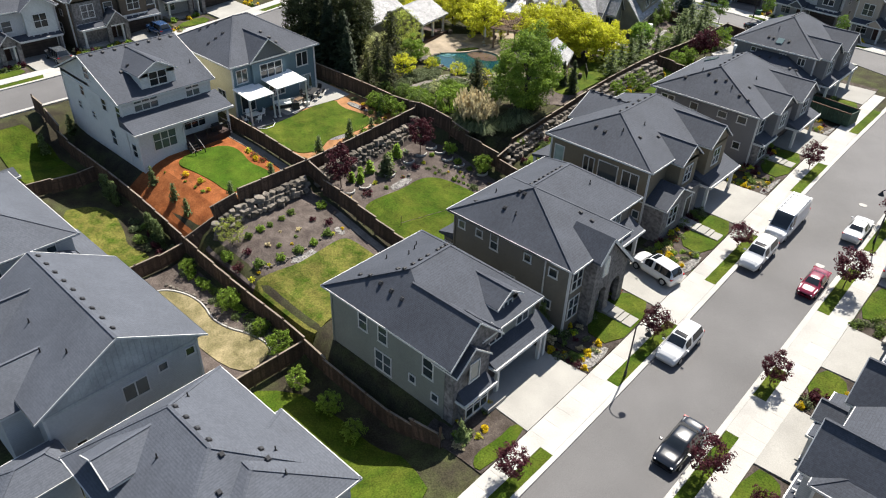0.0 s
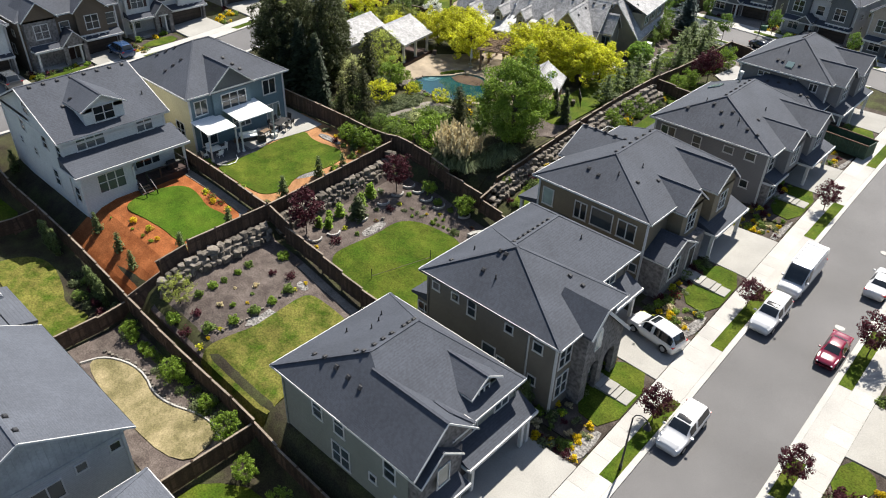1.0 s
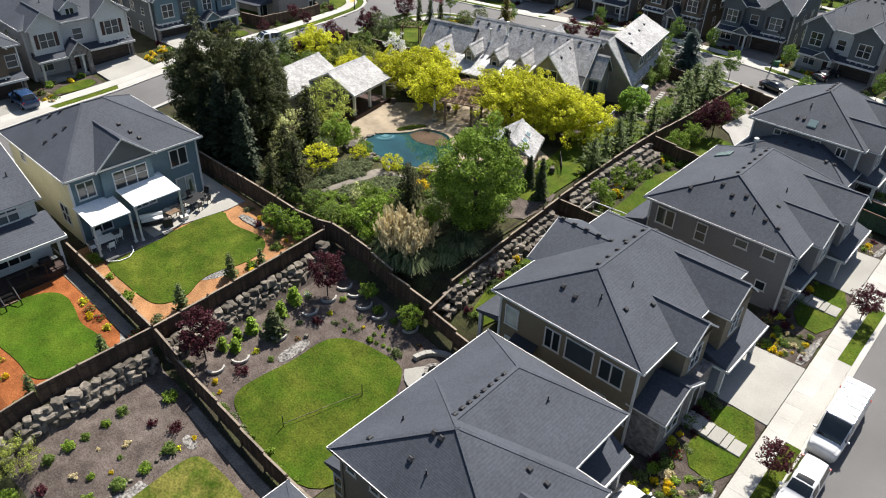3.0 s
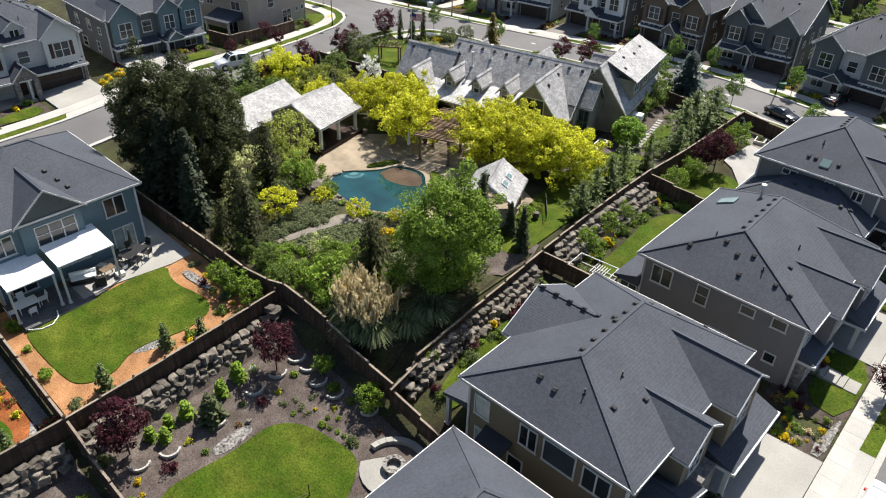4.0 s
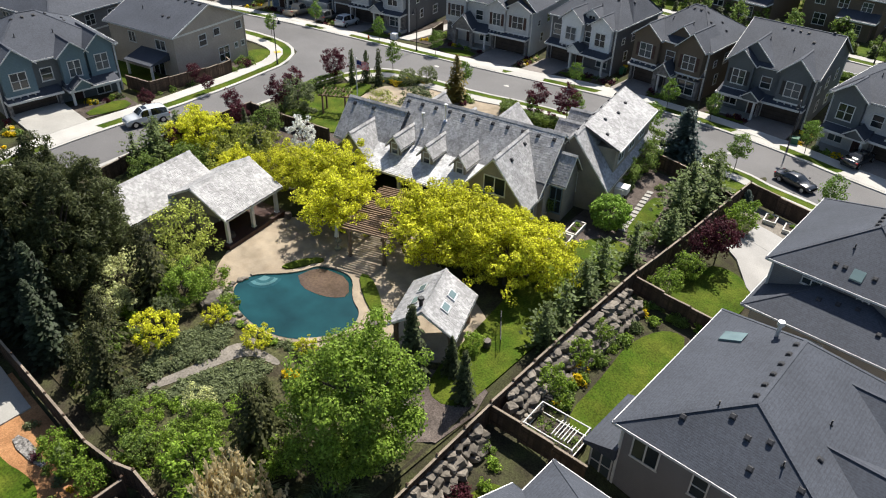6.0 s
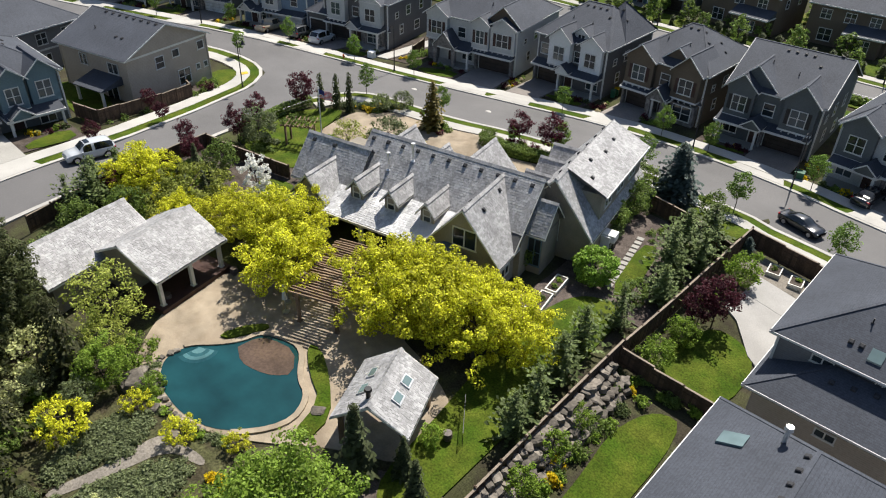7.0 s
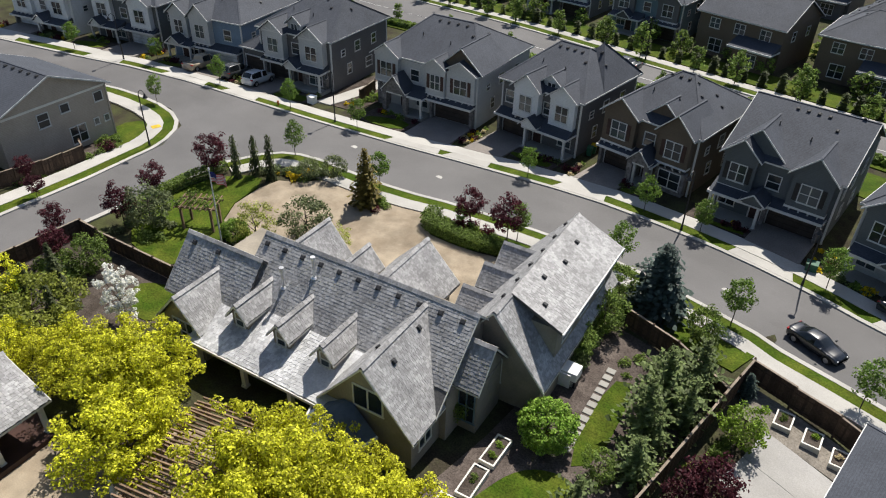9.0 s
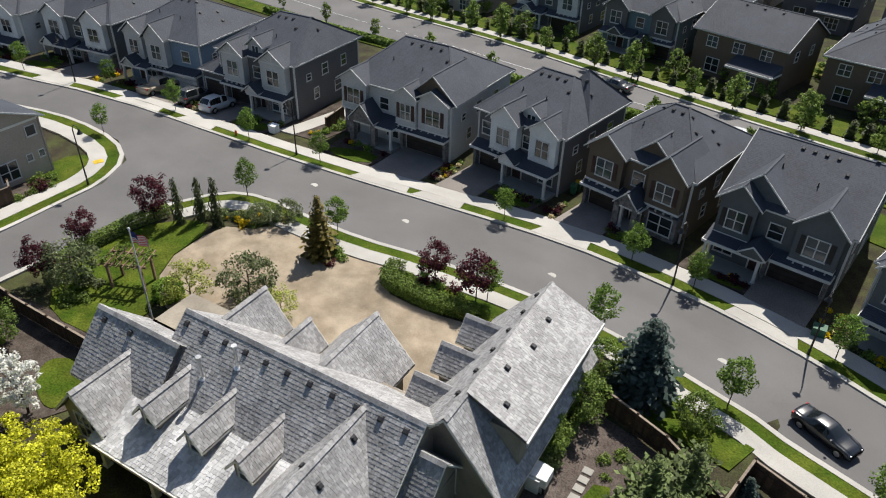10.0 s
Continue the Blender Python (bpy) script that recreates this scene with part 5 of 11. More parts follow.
MORE = {
    "charcoal": dict(timber=True, dormers=[(5.4, 1.3, 0.3, 4.6, 7.2, 8.3, 6.0)], wings=[(-2.6, 0.9, -0.6, 7.0, 3.3, 4.6)], ridge=(4.6, 9.0), stone=[(6.8, 10.4, -0.6, 2.4)], glazed=[(8.9, -0.6, 0.5, 1.9, 1.6)]),
    "light": dict(gables=[(11.0, 2.9, -0.2, 6.0, 6.2, 8.75, S_BROWN)], entry_gable=(1.7, 4.6), entry_wall=STONE, ridge=(3.4, 9.0), stone=[(-0.3, 1.4, -0.3, 2.4)]),
    "slate": dict(dormers=[(5.85, 1.25, 0.4, 4.4, 7.0, 7.95, 6.0)], peaks=[(4.4, 10.33, 3.6, 12.03, 7.6, 7.2, 10.1)], ridge=(3.2, 6.8)),
    "brown": dict(gables=[(5.7, 2.2, 0.4, 5.5, 6.3, 8.2, S_BROWN)], entry_gable=(1.2, 4.0), entry_wall=STONE, stone=[(6.5, 9.6, -0.7, 2.3)], glazed=[(8.05, -0.7, 0.45, 2.2, 1.65)], ridge=(4.2, 5.6)),
    "dark": dict(side_gable=True, gables=[(2.5, 2.7, -0.1, 6.0, 6.25, 8.75, S_CHAR)]),
}
for lab, x, y, b, rz, W, D, wm, ac, bays, gs, po, en, shut, dm in NORTHERN:
    street_house(lab, x, y, b, rz, W, D, wm, ac, bays, gs, po, en, eave=6.15, ridge=9.6, shut=shut, doormat=dm, extra=MORE.get(lab.split()[0]) if -115 < x < -50 else None)
WESTERN = [
    ("dark grey house with white gables and paired garage", -105.2, 67.6, 4.7, 88, 12.6, 12, S_CHAR, S_TEAL, [(0.4, 3.6, 0.7, 7.8), (6.4, 9.0, 0.8, 7.4), (9.4, 12.2, 0.5, 7.6)], (0.6, 5.4), (6.2, 11.8), 7.6, None, None),
    ("light grey house with dark porch roof and stone entry", -103.3, 50.9, 4.85, 89, 12.4, 12, S_PALE, S_LIGHT, [(0.5, 3.9, 0.7, 7.8), (8.2, 11.9, 0.6, 8.0)], (6.6, 11.9), (0.3, 5.6), 5.0, SHUTTER, None),
    ("brown house with stone front, arched entry and dark garage", -100.4, 36.9, 4.35, 90, 12.0, 12, S_BROWN, S_BROWN, [(0.4, 4.0, 0.7, 8.0), (6.6, 10.4, 0.7, 8.0)], (6.8, 11.6), (0.4, 6.2), 5.2, None, None),
    ("pale grey house with white trim, stone piers and garage", -101.2, 23.4, 4.1, 90, 12.2, 12, S_PALE, S_LIGHT, [(0.4, 3.9, 0.7, 7.8), (8.0, 11.8, 0.6, 7.6)], (6.6, 11.6), (0.4, 5.8), 5.0, None, None),
    ("pale house with dark roof behind the street", -120.5, 52, 4.6, 90, 12.0, 12, S_TAN, S_TAN, [(0.4, 3.6, 0.7, 7.8)], (6.2, 11.4), (0.4, 5.6), 3.6, None, None),
]
for lab, x, y, b, rz, W, D, wm, ac, bays, gs, po, en, shut, dm in WESTERN:
    street_house(lab, x, y, b, rz, W, D, wm, ac, bays, gs, po, en, eave=6.0, ridge=9.3, shut=shut, doormat=dm,
                 extra={"brown": dict(entry_gable=(1.5, 4.3), entry_wall=STONE, stone=[(0.3, 4.1, -0.72, 5.9)]), "light": dict(entry_gable=(1.3, 4.1), entry_wall=STONE, dormers=[(6.0, 1.3, 0.6, 4.6, 7.2, 8.2, 6.0)]),
                        "pale": dict(entry_gable=(1.3, 4.0), entry_wall=STONE)}.get(lab.split()[0]))


def corner_tan():
    b = 4.4
    h = house("tan two-storey corner house with gable end and back porch", -104.3, 87.2, b, 102)
    wall(h, 0, 11.6, 0, 11.4, -1.6, 5.4, S_TAN); corner_boards(h, 0, 11.6, 0, 11.4, -0.2, 5.3, S_TAN)
    gable(h, "v", 5.8, 6.25, -0.45, 12, 5.5, 8.1, None, S_TAN, 0.44)
    band_board(h, 0, 11.6, 0, 0.1, 5.2, CREAM)
    window(h, "F", 4.4, 0, 3.3, 1.1, 1.3, "hung"); window(h, "F", 6.8, 0, 4.0, 0.9, 0.8, "plain"); window(h, "F", 10.6, 0, 3.9, 0.9, 0.9, "plain"); window(h, "F", 7.6, 0, 0.5, 1.7, 1.7, "twin"); window(h, "F", 9.8, 0, 1.6, 0.5, 0.6, "plain"); window(h, "F", 11.0, 0, 1.6, 0.5, 0.6, "plain")
    window(h, "L", 2.4, 0, 3.5, 1.6, 1.1, "slider"); window(h, "L", 7.4, 0, 3.6, 1.1, 1.2, "slider"); window(h, "L", 3.4, 0, 0.3, 1.9, 1.9, "slider")
    me = Mesh(); me.solid([(-3.0, 1.2, 2.4), (0.0, 1.2, 2.4), (0, 6.0, 2.4), (-3.0, 6.0, 2.4)], [(-3.0, 1.2, 2.5), (0, 1.2, 3.3), (0, 6.0, 3.3), (-3.0, 6.0, 2.5)]); put("porch_roof", me.data("porch_roof", SHINGLE), h)
    for v in (1.5, 5.7):
        post(h, -2.7, v, 0, 2.4, 0.25)
    vent_row(h, (5.4, 0.6, 8.0), (5.4, 9, 8.0), 8); vents(h, [(2.4, 3.0, 6.4), (2.4, 4.0, 6.4), (2.8, 8, 6.6, 1)])
    k = house("slate house with hip roof beside the corner house", -121, 80, 4.2, 102)
    wall(k, 0, 11, 0, 12, -1.6, 5.4, S_SLATE); hip(k, -0.5, 11.5, -0.5, 12.5, 5.5, (4.5, 6), (6.5, 6), 8.6)
    for v in (2.5, 6, 9.5):
        window(k, "L", v, 0, 3.5, 1.3, 1.3, "twin"); window(k, "L", v, 0, 0.6, 1.3, 1.6, "twin")
        window(k, "F", v - 0.6, 0, 3.5, 1.3, 1.3, "twin"); window(k, "F", v - 0.6, 0, 0.6, 1.3, 1.6, "twin")
    corner_boards(k, 0, 11, 0, 12, -0.2, 5.3); band_board(k, 0, 11, 0, 0.1, 2.7)


corner_tan()
# houses beyond the far road and east of the main street
FAR = [(-108, 173, 4, S_CHAR, S_LIGHT), (-92, 173, 2, S_TEAL, S_IRON),
       (-100, 190, 180, S_CHAR, S_LIGHT), (-78, 192, 180, S_BROWN, S_BROWN), (-50, 191, 180, S_IRON, S_IRON), (-24, 192, 180, S_SLATE, S_SLATE)]
for i, (x, y, rz, wm, ac) in enumerate(FAR):
    street_house("far two-storey house with dark shingle roof" if i % 2 else "far house with gabled front and dark roof", x, y, gz(x, y), rz, 11.4, 11.5, wm, ac, [(0.4, 3.8, 0.6, 7.7), (7.6, 11.0, 0.6, 7.6)], (6.4, 11.0), (0.4, 5.6), 3.0)
def far_house(x, y, rz, W, D, wm, label, side=True):
    h = house(label, x, y, gz(x, y), rz)
    wall(h, 0, W, 0, D, -1, 5.9, wm)
    if side:
        gable(h, "u", D / 2, D / 2 + 0.5, -0.4, W + 0.4, 5.9, 9.0, None, wm, 0.42)
    else:
        hip(h, -0.5, W + 0.5, -0.5, D + 0.5, 5.9, (W * 0.4, D / 2), (W * 0.6, D / 2), 8.9)
    wall(h, W * 0.55, W * 0.95, -2.2, 0, -1, 3.0, wm, "rear_room")
    shed(h, W * 0.5, W, -2.8, 0.0, 3.0, 3.9)
    for u in (W * 0.2, W * 0.5, W * 0.8):
        window(h, "F", u, 0, 3.9, 1.4, 1.3, "twin")
    window(h, "F", W * 0.25, 0, 0.7, 1.8, 1.7, "twin"); window(h, "F", W * 0.75, -2.2, 0.7, 2.0, 1.6, "triple")
    for v in (D * 0.3, D * 0.7):
        window(h, "L", v, 0, 3.8, 0.9, 1.2, "hung"); window(h, "R", v, W, 3.8, 0.9, 1.2, "hung")
    vent_row(h, (W * 0.3, D * 0.45, 8.6), (W * 0.7, D * 0.45, 8.6), 3)


FAR_MIX = (S_BROWN, S_CHAR, S_TAN, S_IRON, S_SLATE, S_BROWN, S_TEAL)
for i in range(9):
    far_house(-122 + i * 14.6, 205 + (i * 37 % 5), (2, -4, 3)[i % 3], 11.4, 11, FAR_MIX[i % 7], ("far brown house with dark roof", "far dark grey house with dark roof", "far tan house with dark roof", "far iron-grey house with dark roof", "far slate house with dark roof", "far brown house with dark roof", "far teal house with dark roof")[i % 7], i % 2 == 0)
for x, y, rz, W, wm, lab, sd in ((-77.5, 172.5, -4, 12.5, S_BROWN, "far brown house with shallow side gable", True), (-61, 174, 3, 11.5, S_BROWN, "far dark brown house with hip roof", False), (-43.5, 172, -2, 11, S_IRON, "far iron-grey house with rear porch", True),
                                (-26, 172.5, 2, 12, S_CHAR, "far charcoal house with hip roof", False), (-8, 172, 0, 12, S_SLATE, "far slate house with dark roof", True), (-126, 172, 3, 12, S_TAN, "far tan house with rear porch", True), (-146, 171, 3, 12, S_PALE, "far pale house with hip roof", False)):
    far_house(x, y, rz, W, 11, wm, lab, sd)
EAST = [(-1.5, 45.2, 0.35, S_TAN), (-0.8, 60.5, 1.4, S_SLATE), (-1.0, 76.5, 2.2, S_PALE), (-1.0, 30.5, 0.0, S_PALE)]
for i, (x, y, b, wm) in enumerate(EAST):
    street_house("grey house with dark roof across the street", x, y, b, -90, 11.8, 11.5, wm, S_PALE, [(0.4, 3.8, 0.6, 7.5), (7.6, 11.2, 0.8, 7.6)], (6.2, 11.0), (0.4, 5.6), 3.0, eave=5.2, ridge=7.9)

# ---- ground, roads, walks ----
def ground_sheet():
    xs = [-2500, -900, -400, -260] + [-200 + 1.0 * i for i in range(0, 221)] + [40, 120, 400, 900, 2500]
    ys = [-1500, -500, -150, -60] + [-30 + 1.0 * i for i in range(0, 205)] + [200, 260, 420, 900, 2500]
    v = [(x, y, gz(x, y) - 0.04) for y in ys for x in xs]
    n = len(xs)
    f = [(j * n + i, j * n + i + 1, (j + 1) * n + i + 1, (j + 1) * n + i) for j in range(len(ys) - 1) for i in range(n - 1)]
    me = bpy.data.meshes.new("ground")
    me.from_pydata(v, [], f)
    me.materials.append(EARTH)
    me.polygons.foreach_set("use_smooth", [True] * len(f))
    put("ground", me, kind="structure", label="dark earth and bark between the gardens, rising to the west")


ground_sheet()
drape("road", [(-15.3, -60), (-8.3, -60), (-8.5, 112), (-16.2, 112)], ASPHALT, 0.02, label="grey asphalt residential street with worn patches")
NORTH_S = [(-16.2, 112), (-24, 114.5), (-38, 115.2), (-47, 116.2), (-56.5, 116.6), (-62, 115.8), (-71, 113.6), (-76.6, 111.5), (-82, 110.5), (-88, 109.8), (-91.4, 107.6), (-93, 103)]
NORTH_N = [(-100, 114.6), (-87.1, 118), (-75.3, 121.6), (-64.7, 124.2), (-56.6, 124.9), (-49.4, 124.9), (-42.7, 124.2), (-37.9, 123.2), (-24, 121.6), (20, 119)]
drape("road", NORTH_S + [(-92.8, 95.5), (-91.3, 88.5), (-89.4, 80), (-88, 68), (-86.6, 55), (-85.4, 40), (-84.6, -20), (-92, -20), (-92.6, 40), (-94, 57), (-94.6, 68), (-95.4, 80), (-98.1, 90.7), (-99.8, 96), (-100.8, 100.6),
              (-103.6, 104.4), (-108.5, 106), (-116.7, 105.6), (-124, 103.6), (-140, 97), (-180, 80), (-180, 92), (-140, 104.5), (-120.7, 111)] + NORTH_N + [(20, 110), (-8.5, 112)], ASPHALT, 0.025, step=2.0,
      label="grey asphalt street curving past the houses")
drape("road", [(-200, 148.5), (-147, 149.5), (-114, 152), (-93, 153), (-75, 155), (-48, 155.5), (20, 154), (20, 160.6), (-48, 161.2), (-73, 161.2), (-101, 161.8), (-131, 161.8), (-200, 161)], ASPHALT, 0.02, step=3.0,
      label="wider asphalt road with a planted median")


def slab_row(x0, x1, ya, yb, label, size=1.5):
    walk_way = put("pavement", None, label=label, kind="structure")
    y = ya
    while y < yb:
        me = Mesh()
        zs = gz(-16, y), gz(-16, y + size)
        g = 0.006
        me.solid([(x0(y), y + g, zs[0] - 0.15), (x1(y), y + g, zs[0] - 0.15), (x1(y + size), y + size - g, zs[1] - 0.15), (x0(y + size), y + size - g, zs[1] - 0.15)],
                 [(x0(y), y + g, zs[0] + 0.14), (x1(y), y + g, zs[0] + 0.14), (x1(y + size), y + size - g, zs[1] + 0.14), (x0(y + size), y + size - g, zs[1] + 0.14)])
        put("slab", me.data("slab", CONCRETE), walk_way)
        y += size


wk = lambda y: -15.05 - 0.012 * (y - 30)
slab_row(lambda y: wk(y) - 2.75, lambda y: wk(y) - 0.62 - 0.75, -20, 104, "pale concrete pavement along the west of the street")
ek = lambda y: -8.4 - 0.003 * (y - 30)
slab_row(lambda y: ek(y) + 1.4, lambda y: ek(y) + 3.0, 5, 104, "pale concrete pavement along the east of the street")
for f, s, nm in ((wk, -1, "west"), (ek, 1, "east")):
    drape("kerb", [(f(-20), -20), (f(104), 104), (f(104) + s * 0.42, 104), (f(-20) + s * 0.42, -20)] if s < 0 else [(f(-20), -20), (f(-20) + 0.42, -20), (f(104) + 0.42, 104), (f(104), 104)], CONCRETE, 0.13, label="pale concrete kerb and gutter")



def offset(pts, d):
    """A line in plan moved to its left by d."""
    out = []
    for i, (x, y) in enumerate(pts):
        (a, b), (c, e) = pts[max(0, i - 1)], pts[min(len(pts) - 1, i + 1)]
        n = math.hypot(c - a, e - b)
        out.append((x - (e - b) / n * d, y + (c - a) / n * d))
    return out


def refine(pts, k=2):
    for _ in range(k):
        pts = [pts[0]] + [p for i in range(len(pts) - 1) for p in ((pts[i][0] * .75 + pts[i + 1][0] * .25, pts[i][1] * .75 + pts[i + 1][1] * .25), (pts[i][0] * .25 + pts[i + 1][0] * .75, pts[i][1] * .25 + pts[i + 1][1] * .75))] + [pts[-1]]
    return pts


def roadside(line, k0, k1, walk_w=1.7, strip=1.15):
    """Kerb, grass strip and pavement along the left of a road edge."""
    line = refine(line, 1)
    lay = (("kerb", 0.0, 0.42, CONCRETE, 0.14, "pale concrete kerb and gutter"), ("grass_strip", 0.42, 0.42 + strip, LAWN, 0.11, "green grass strip between kerb and pavement"), ("pavement", 0.42 + strip, 0.42 + strip + walk_w, CONCRETE, 0.15, "pale concrete pavement along the curved street"))
    for nm, a, b, mt, lift, lab in lay:
        A, B = offset(line, a), offset(line, b)
        drape(nm, A + B[::-1], mt, lift, 0.3, 2.0, label=lab)


roadside([(-180, 92), (-140, 104.5), (-120.7, 111), (-100, 114.6), (-87.1, 118), (-75.3, 121.6), (-64.7, 124.2), (-56.6, 124.9), (-49.4, 124.9), (-42.7, 124.2), (-37.9, 123.2), (-24, 121.6), (20, 119)], 0, 1)
roadside([(-24, 114.5), (-38, 115.2), (-47, 116.2), (-56.5, 116.6), (-62, 115.8), (-71, 113.6), (-76.6, 111.5), (-82, 110.5), (-88, 109.8), (-91.4, 107.6), (-93, 103)], 0, 1, 1.5, 1.1)
roadside([(-92, -20), (-92.6, 40), (-94, 57), (-94.6, 68), (-95.4, 80), (-98.1, 90.7), (-99.8, 96), (-100.8, 100.6), (-103.6, 104.4), (-108.5, 106), (-116.7, 105.6), (-124, 103.6), (-140, 97), (-175, 82)], 0, 1)
SIDE_E = [(-93, 103), (-92.8, 95.5), (-91.3, 88.5), (-89.4, 80), (-88, 68), (-86.6, 55), (-85.4, 40), (-84.6, -20)]
drape("kerb", offset(SIDE_E, 0.0) + offset(SIDE_E, 0.5)[::-1], CONCRETE, 0.14, label="pale concrete kerb of the side street")
roadside([(-200, 161), (-131, 161.8), (-101, 161.8), (-73, 161.2), (-48, 161.2), (20, 160.6)], 0, 1, 1.6, 1.4)
drape("median", [(-200, 144.6), (-147, 145.6), (-114, 148), (-93, 149), (-75, 151), (-48, 151.5), (20, 150), (20, 153.6), (-48, 155.2), (-75, 154.7), (-93, 152.7), (-114, 151.7), (-147, 149.2), (-200, 148.2)], LAWN, 0.1, step=4.0, label="green planted strip beside the far road")
me = Mesh()
for k in range(110):
    x = -190 + k * 1.9
    yy = 156.6 + (0 if x > -75 else (x + 75) * 0.03)
    me.poly([(x, yy, gz(x, yy) + 0.045), (x + 1.9, yy, gz(x + 1.9, yy) + 0.045), (x + 1.9, yy + 0.12, gz(x, yy) + 0.045), (x, yy + 0.12, gz(x, yy) + 0.045)])
put("road_marking", me.data("road_marking", TRIM, fix=False), kind="structure", label="white edge line on the far road")

# lawns and beds behind the row
drape("garden_bed", [(-51.6, 25.45), (-36.6, 25.45), (-36.6, 37.4), (-51.6, 37.4)], GARDEN, 0.03, label="grey-brown garden soil sloping up to the boulder wall")
drape("lawn", [(-44.1, 25.0), (-44.6, 26.3), (-44.3, 27.6), (-43.7, 29.7), (-43.8, 31.2), (-43.9, 32.6), (-44.0, 34.4), (-43.8, 35.3), (-43.1, 35.7), (-41.0, 35.9), (-39.0, 35.8), (-37.4, 31.4), (-36.3, 25.9), (-36.3, 24.9)], LAWN_MID, 0.09, curve=1, label="patchy yellow-green back lawn")
drape("garden_bed", [(-51.6, 38.2), (-36.4, 38.2), (-36.4, 53.2), (-51.6, 53.2)], GARDEN, 0.03, label="grey-brown garden soil with curved edging")
drape("lawn", [(-44.6, 39.0), (-45.7, 39.4), (-46.2, 40.3), (-46.1, 42.1), (-45.7, 44.6), (-45.8, 47.1), (-45.2, 48.4), (-44.0, 49.3), (-42.4, 49.8), (-40.4, 50.2), (-39.4, 49.4), (-37.8, 46.4), (-36.2, 42.4), (-36.2, 38.9), (-41, 38.3)], LAWN, 0.09, curve=2, label="green back lawn with rounded edge")
drape("garden_bed", [(-65.6, 25.0), (-52.8, 25.0), (-52.8, 36.7), (-65.6, 36.7)], MULCH, 0.03, label="orange bark mulch on the sloping bed")
drape("lawn", [(-62.9, 29.6), (-63.9, 31.3), (-63.9, 33.3), (-63.2, 35.1), (-61.9, 35.8), (-59.9, 35.6), (-58.1, 35.1), (-56.1, 35.6), (-54.7, 35.5), (-54.2, 34.3), (-54.5, 32.6), (-54.4, 31.3), (-55.3, 30.4), (-57.4, 30.5), (-60.1, 30.1)], LAWN_BRIGHT, 0.09, curve=2, label="bright green kidney-shaped lawn in orange mulch")
drape("garden_bed", [(-66.9, 38.4), (-53.2, 38.4), (-53.2, 53.0), (-66.9, 53.0)], MULCH_PALE, 0.03, label="orange bark mulch around the lawn")
drape("lawn", [(-63.6, 40.0), (-63.5, 44), (-63.6, 50.8), (-60.9, 49.6), (-57.6, 50.6), (-56.0, 50.0), (-55.6, 47.6), (-56.4, 45.4), (-56.4, 43.8), (-55.6, 42.5), (-55.5, 41.4), (-56.1, 40.1), (-57.3, 39.7), (-60.6, 39.5), (-63.0, 39.6)], LAWN, 0.09, curve=2, label="green lawn with curved mulch border")
drape("patio", [(-67.2, 40), (-63.9, 40), (-63.9, 46.6), (-62.9, 50.8), (-62.9, 52.6), (-73, 52.8), (-73, 51.2), (-67.2, 51.2)], DRIVE, 0.12, label="pale concrete patio behind the teal house")
drape("lawn", [(-51.4, 19.4), (-50.8, 21.0), (-47.9, 22.2), (-44.3, 21.3), (-40.2, 23.1), (-38.0, 22.6), (-37.6, 19.3), (-45.1, 18.9)], LAWN_DRY, 0.09, curve=2, label="dry straw-coloured lawn edged with stones")
drape("garden_bed", [(-53.3, 17.6), (-36.8, 17.6), (-36.8, 24.3), (-53.3, 24.3)], GARDEN, 0.03, label="grey garden soil round the dry lawn")
drape("lawn", [(-67, 18.4), (-66.8, 21.6), (-64.4, 22.9), (-60.6, 22.2), (-58.4, 21.2), (-55.4, 22.5), (-54.3, 18.2)], LAWN_MID, 0.08, curve=2, label="green lawn behind the pale house")
drape("lawn", [(-82, 18.6), (-82, 23.6), (-71.5, 24), (-71.2, 18.6)], LAWN, 0.08, curve=1, label="green lawn beside the street corner")
drape("lawn", [(-36.2, 17.6), (-36.2, 20.4), (-33, 22.6), (-20, 22.4), (-18.2, 17.6)], LAWN, 0.08, curve=1, label="green lawn strip shaded by the fence")
drape("lawn", [(-37.0, 56), (-40.2, 57.2), (-40.2, 68), (-36.6, 70)], LAWN, 0.08, curve=1, label="narrow green back lawn")
drape("lawn", [(-39.0, 75), (-39.2, 80), (-39.8, 84.6), (-38.6, 88.2), (-36.4, 88.2), (-36.4, 75.2)], LAWN, 0.08, curve=2, label="green back lawn below the boulder slope")
drape("lawn", [(-41, 92.6), (-40.2, 98.6), (-37.6, 98.8), (-35.6, 97), (-35.6, 91), (-39, 90.2)], LAWN, 0.08, curve=2, label="green back lawn beside the concrete patio")
drape("patio", [(-40.2, 101.6), (-39.9, 104.2), (-35.0, 103.4), (-35.0, 96.5), (-36.6, 97.6), (-38.8, 100.6)], PATIO, 0.13, label="grey concrete patio slab behind the house")
drape("patio", [(-39.9, 104.23), (-39.7, 107.1), (-35.0, 106.3), (-35.0, 103.43)], PATIO, 0.13, label="grey concrete patio slab behind the house")
drape("gravel_bed", [(-41.8, 107.3), (-35, 106.5), (-35, 109.3), (-41.8, 110.3)], PATH, 0.06, label="dark gravel round the raised beds")
drape("lawn", [(-49.4, 90.5), (-48.9, 93.7), (-47, 95.2), (-45.0, 94.8), (-44.4, 90), (-44.0, 84), (-43.5, 75), (-43.4, 70), (-46.6, 70), (-47.4, 76), (-48.6, 82), (-49.4, 87)], LAWN, 0.07, curve=2, label="long green lawn along the estate fence")
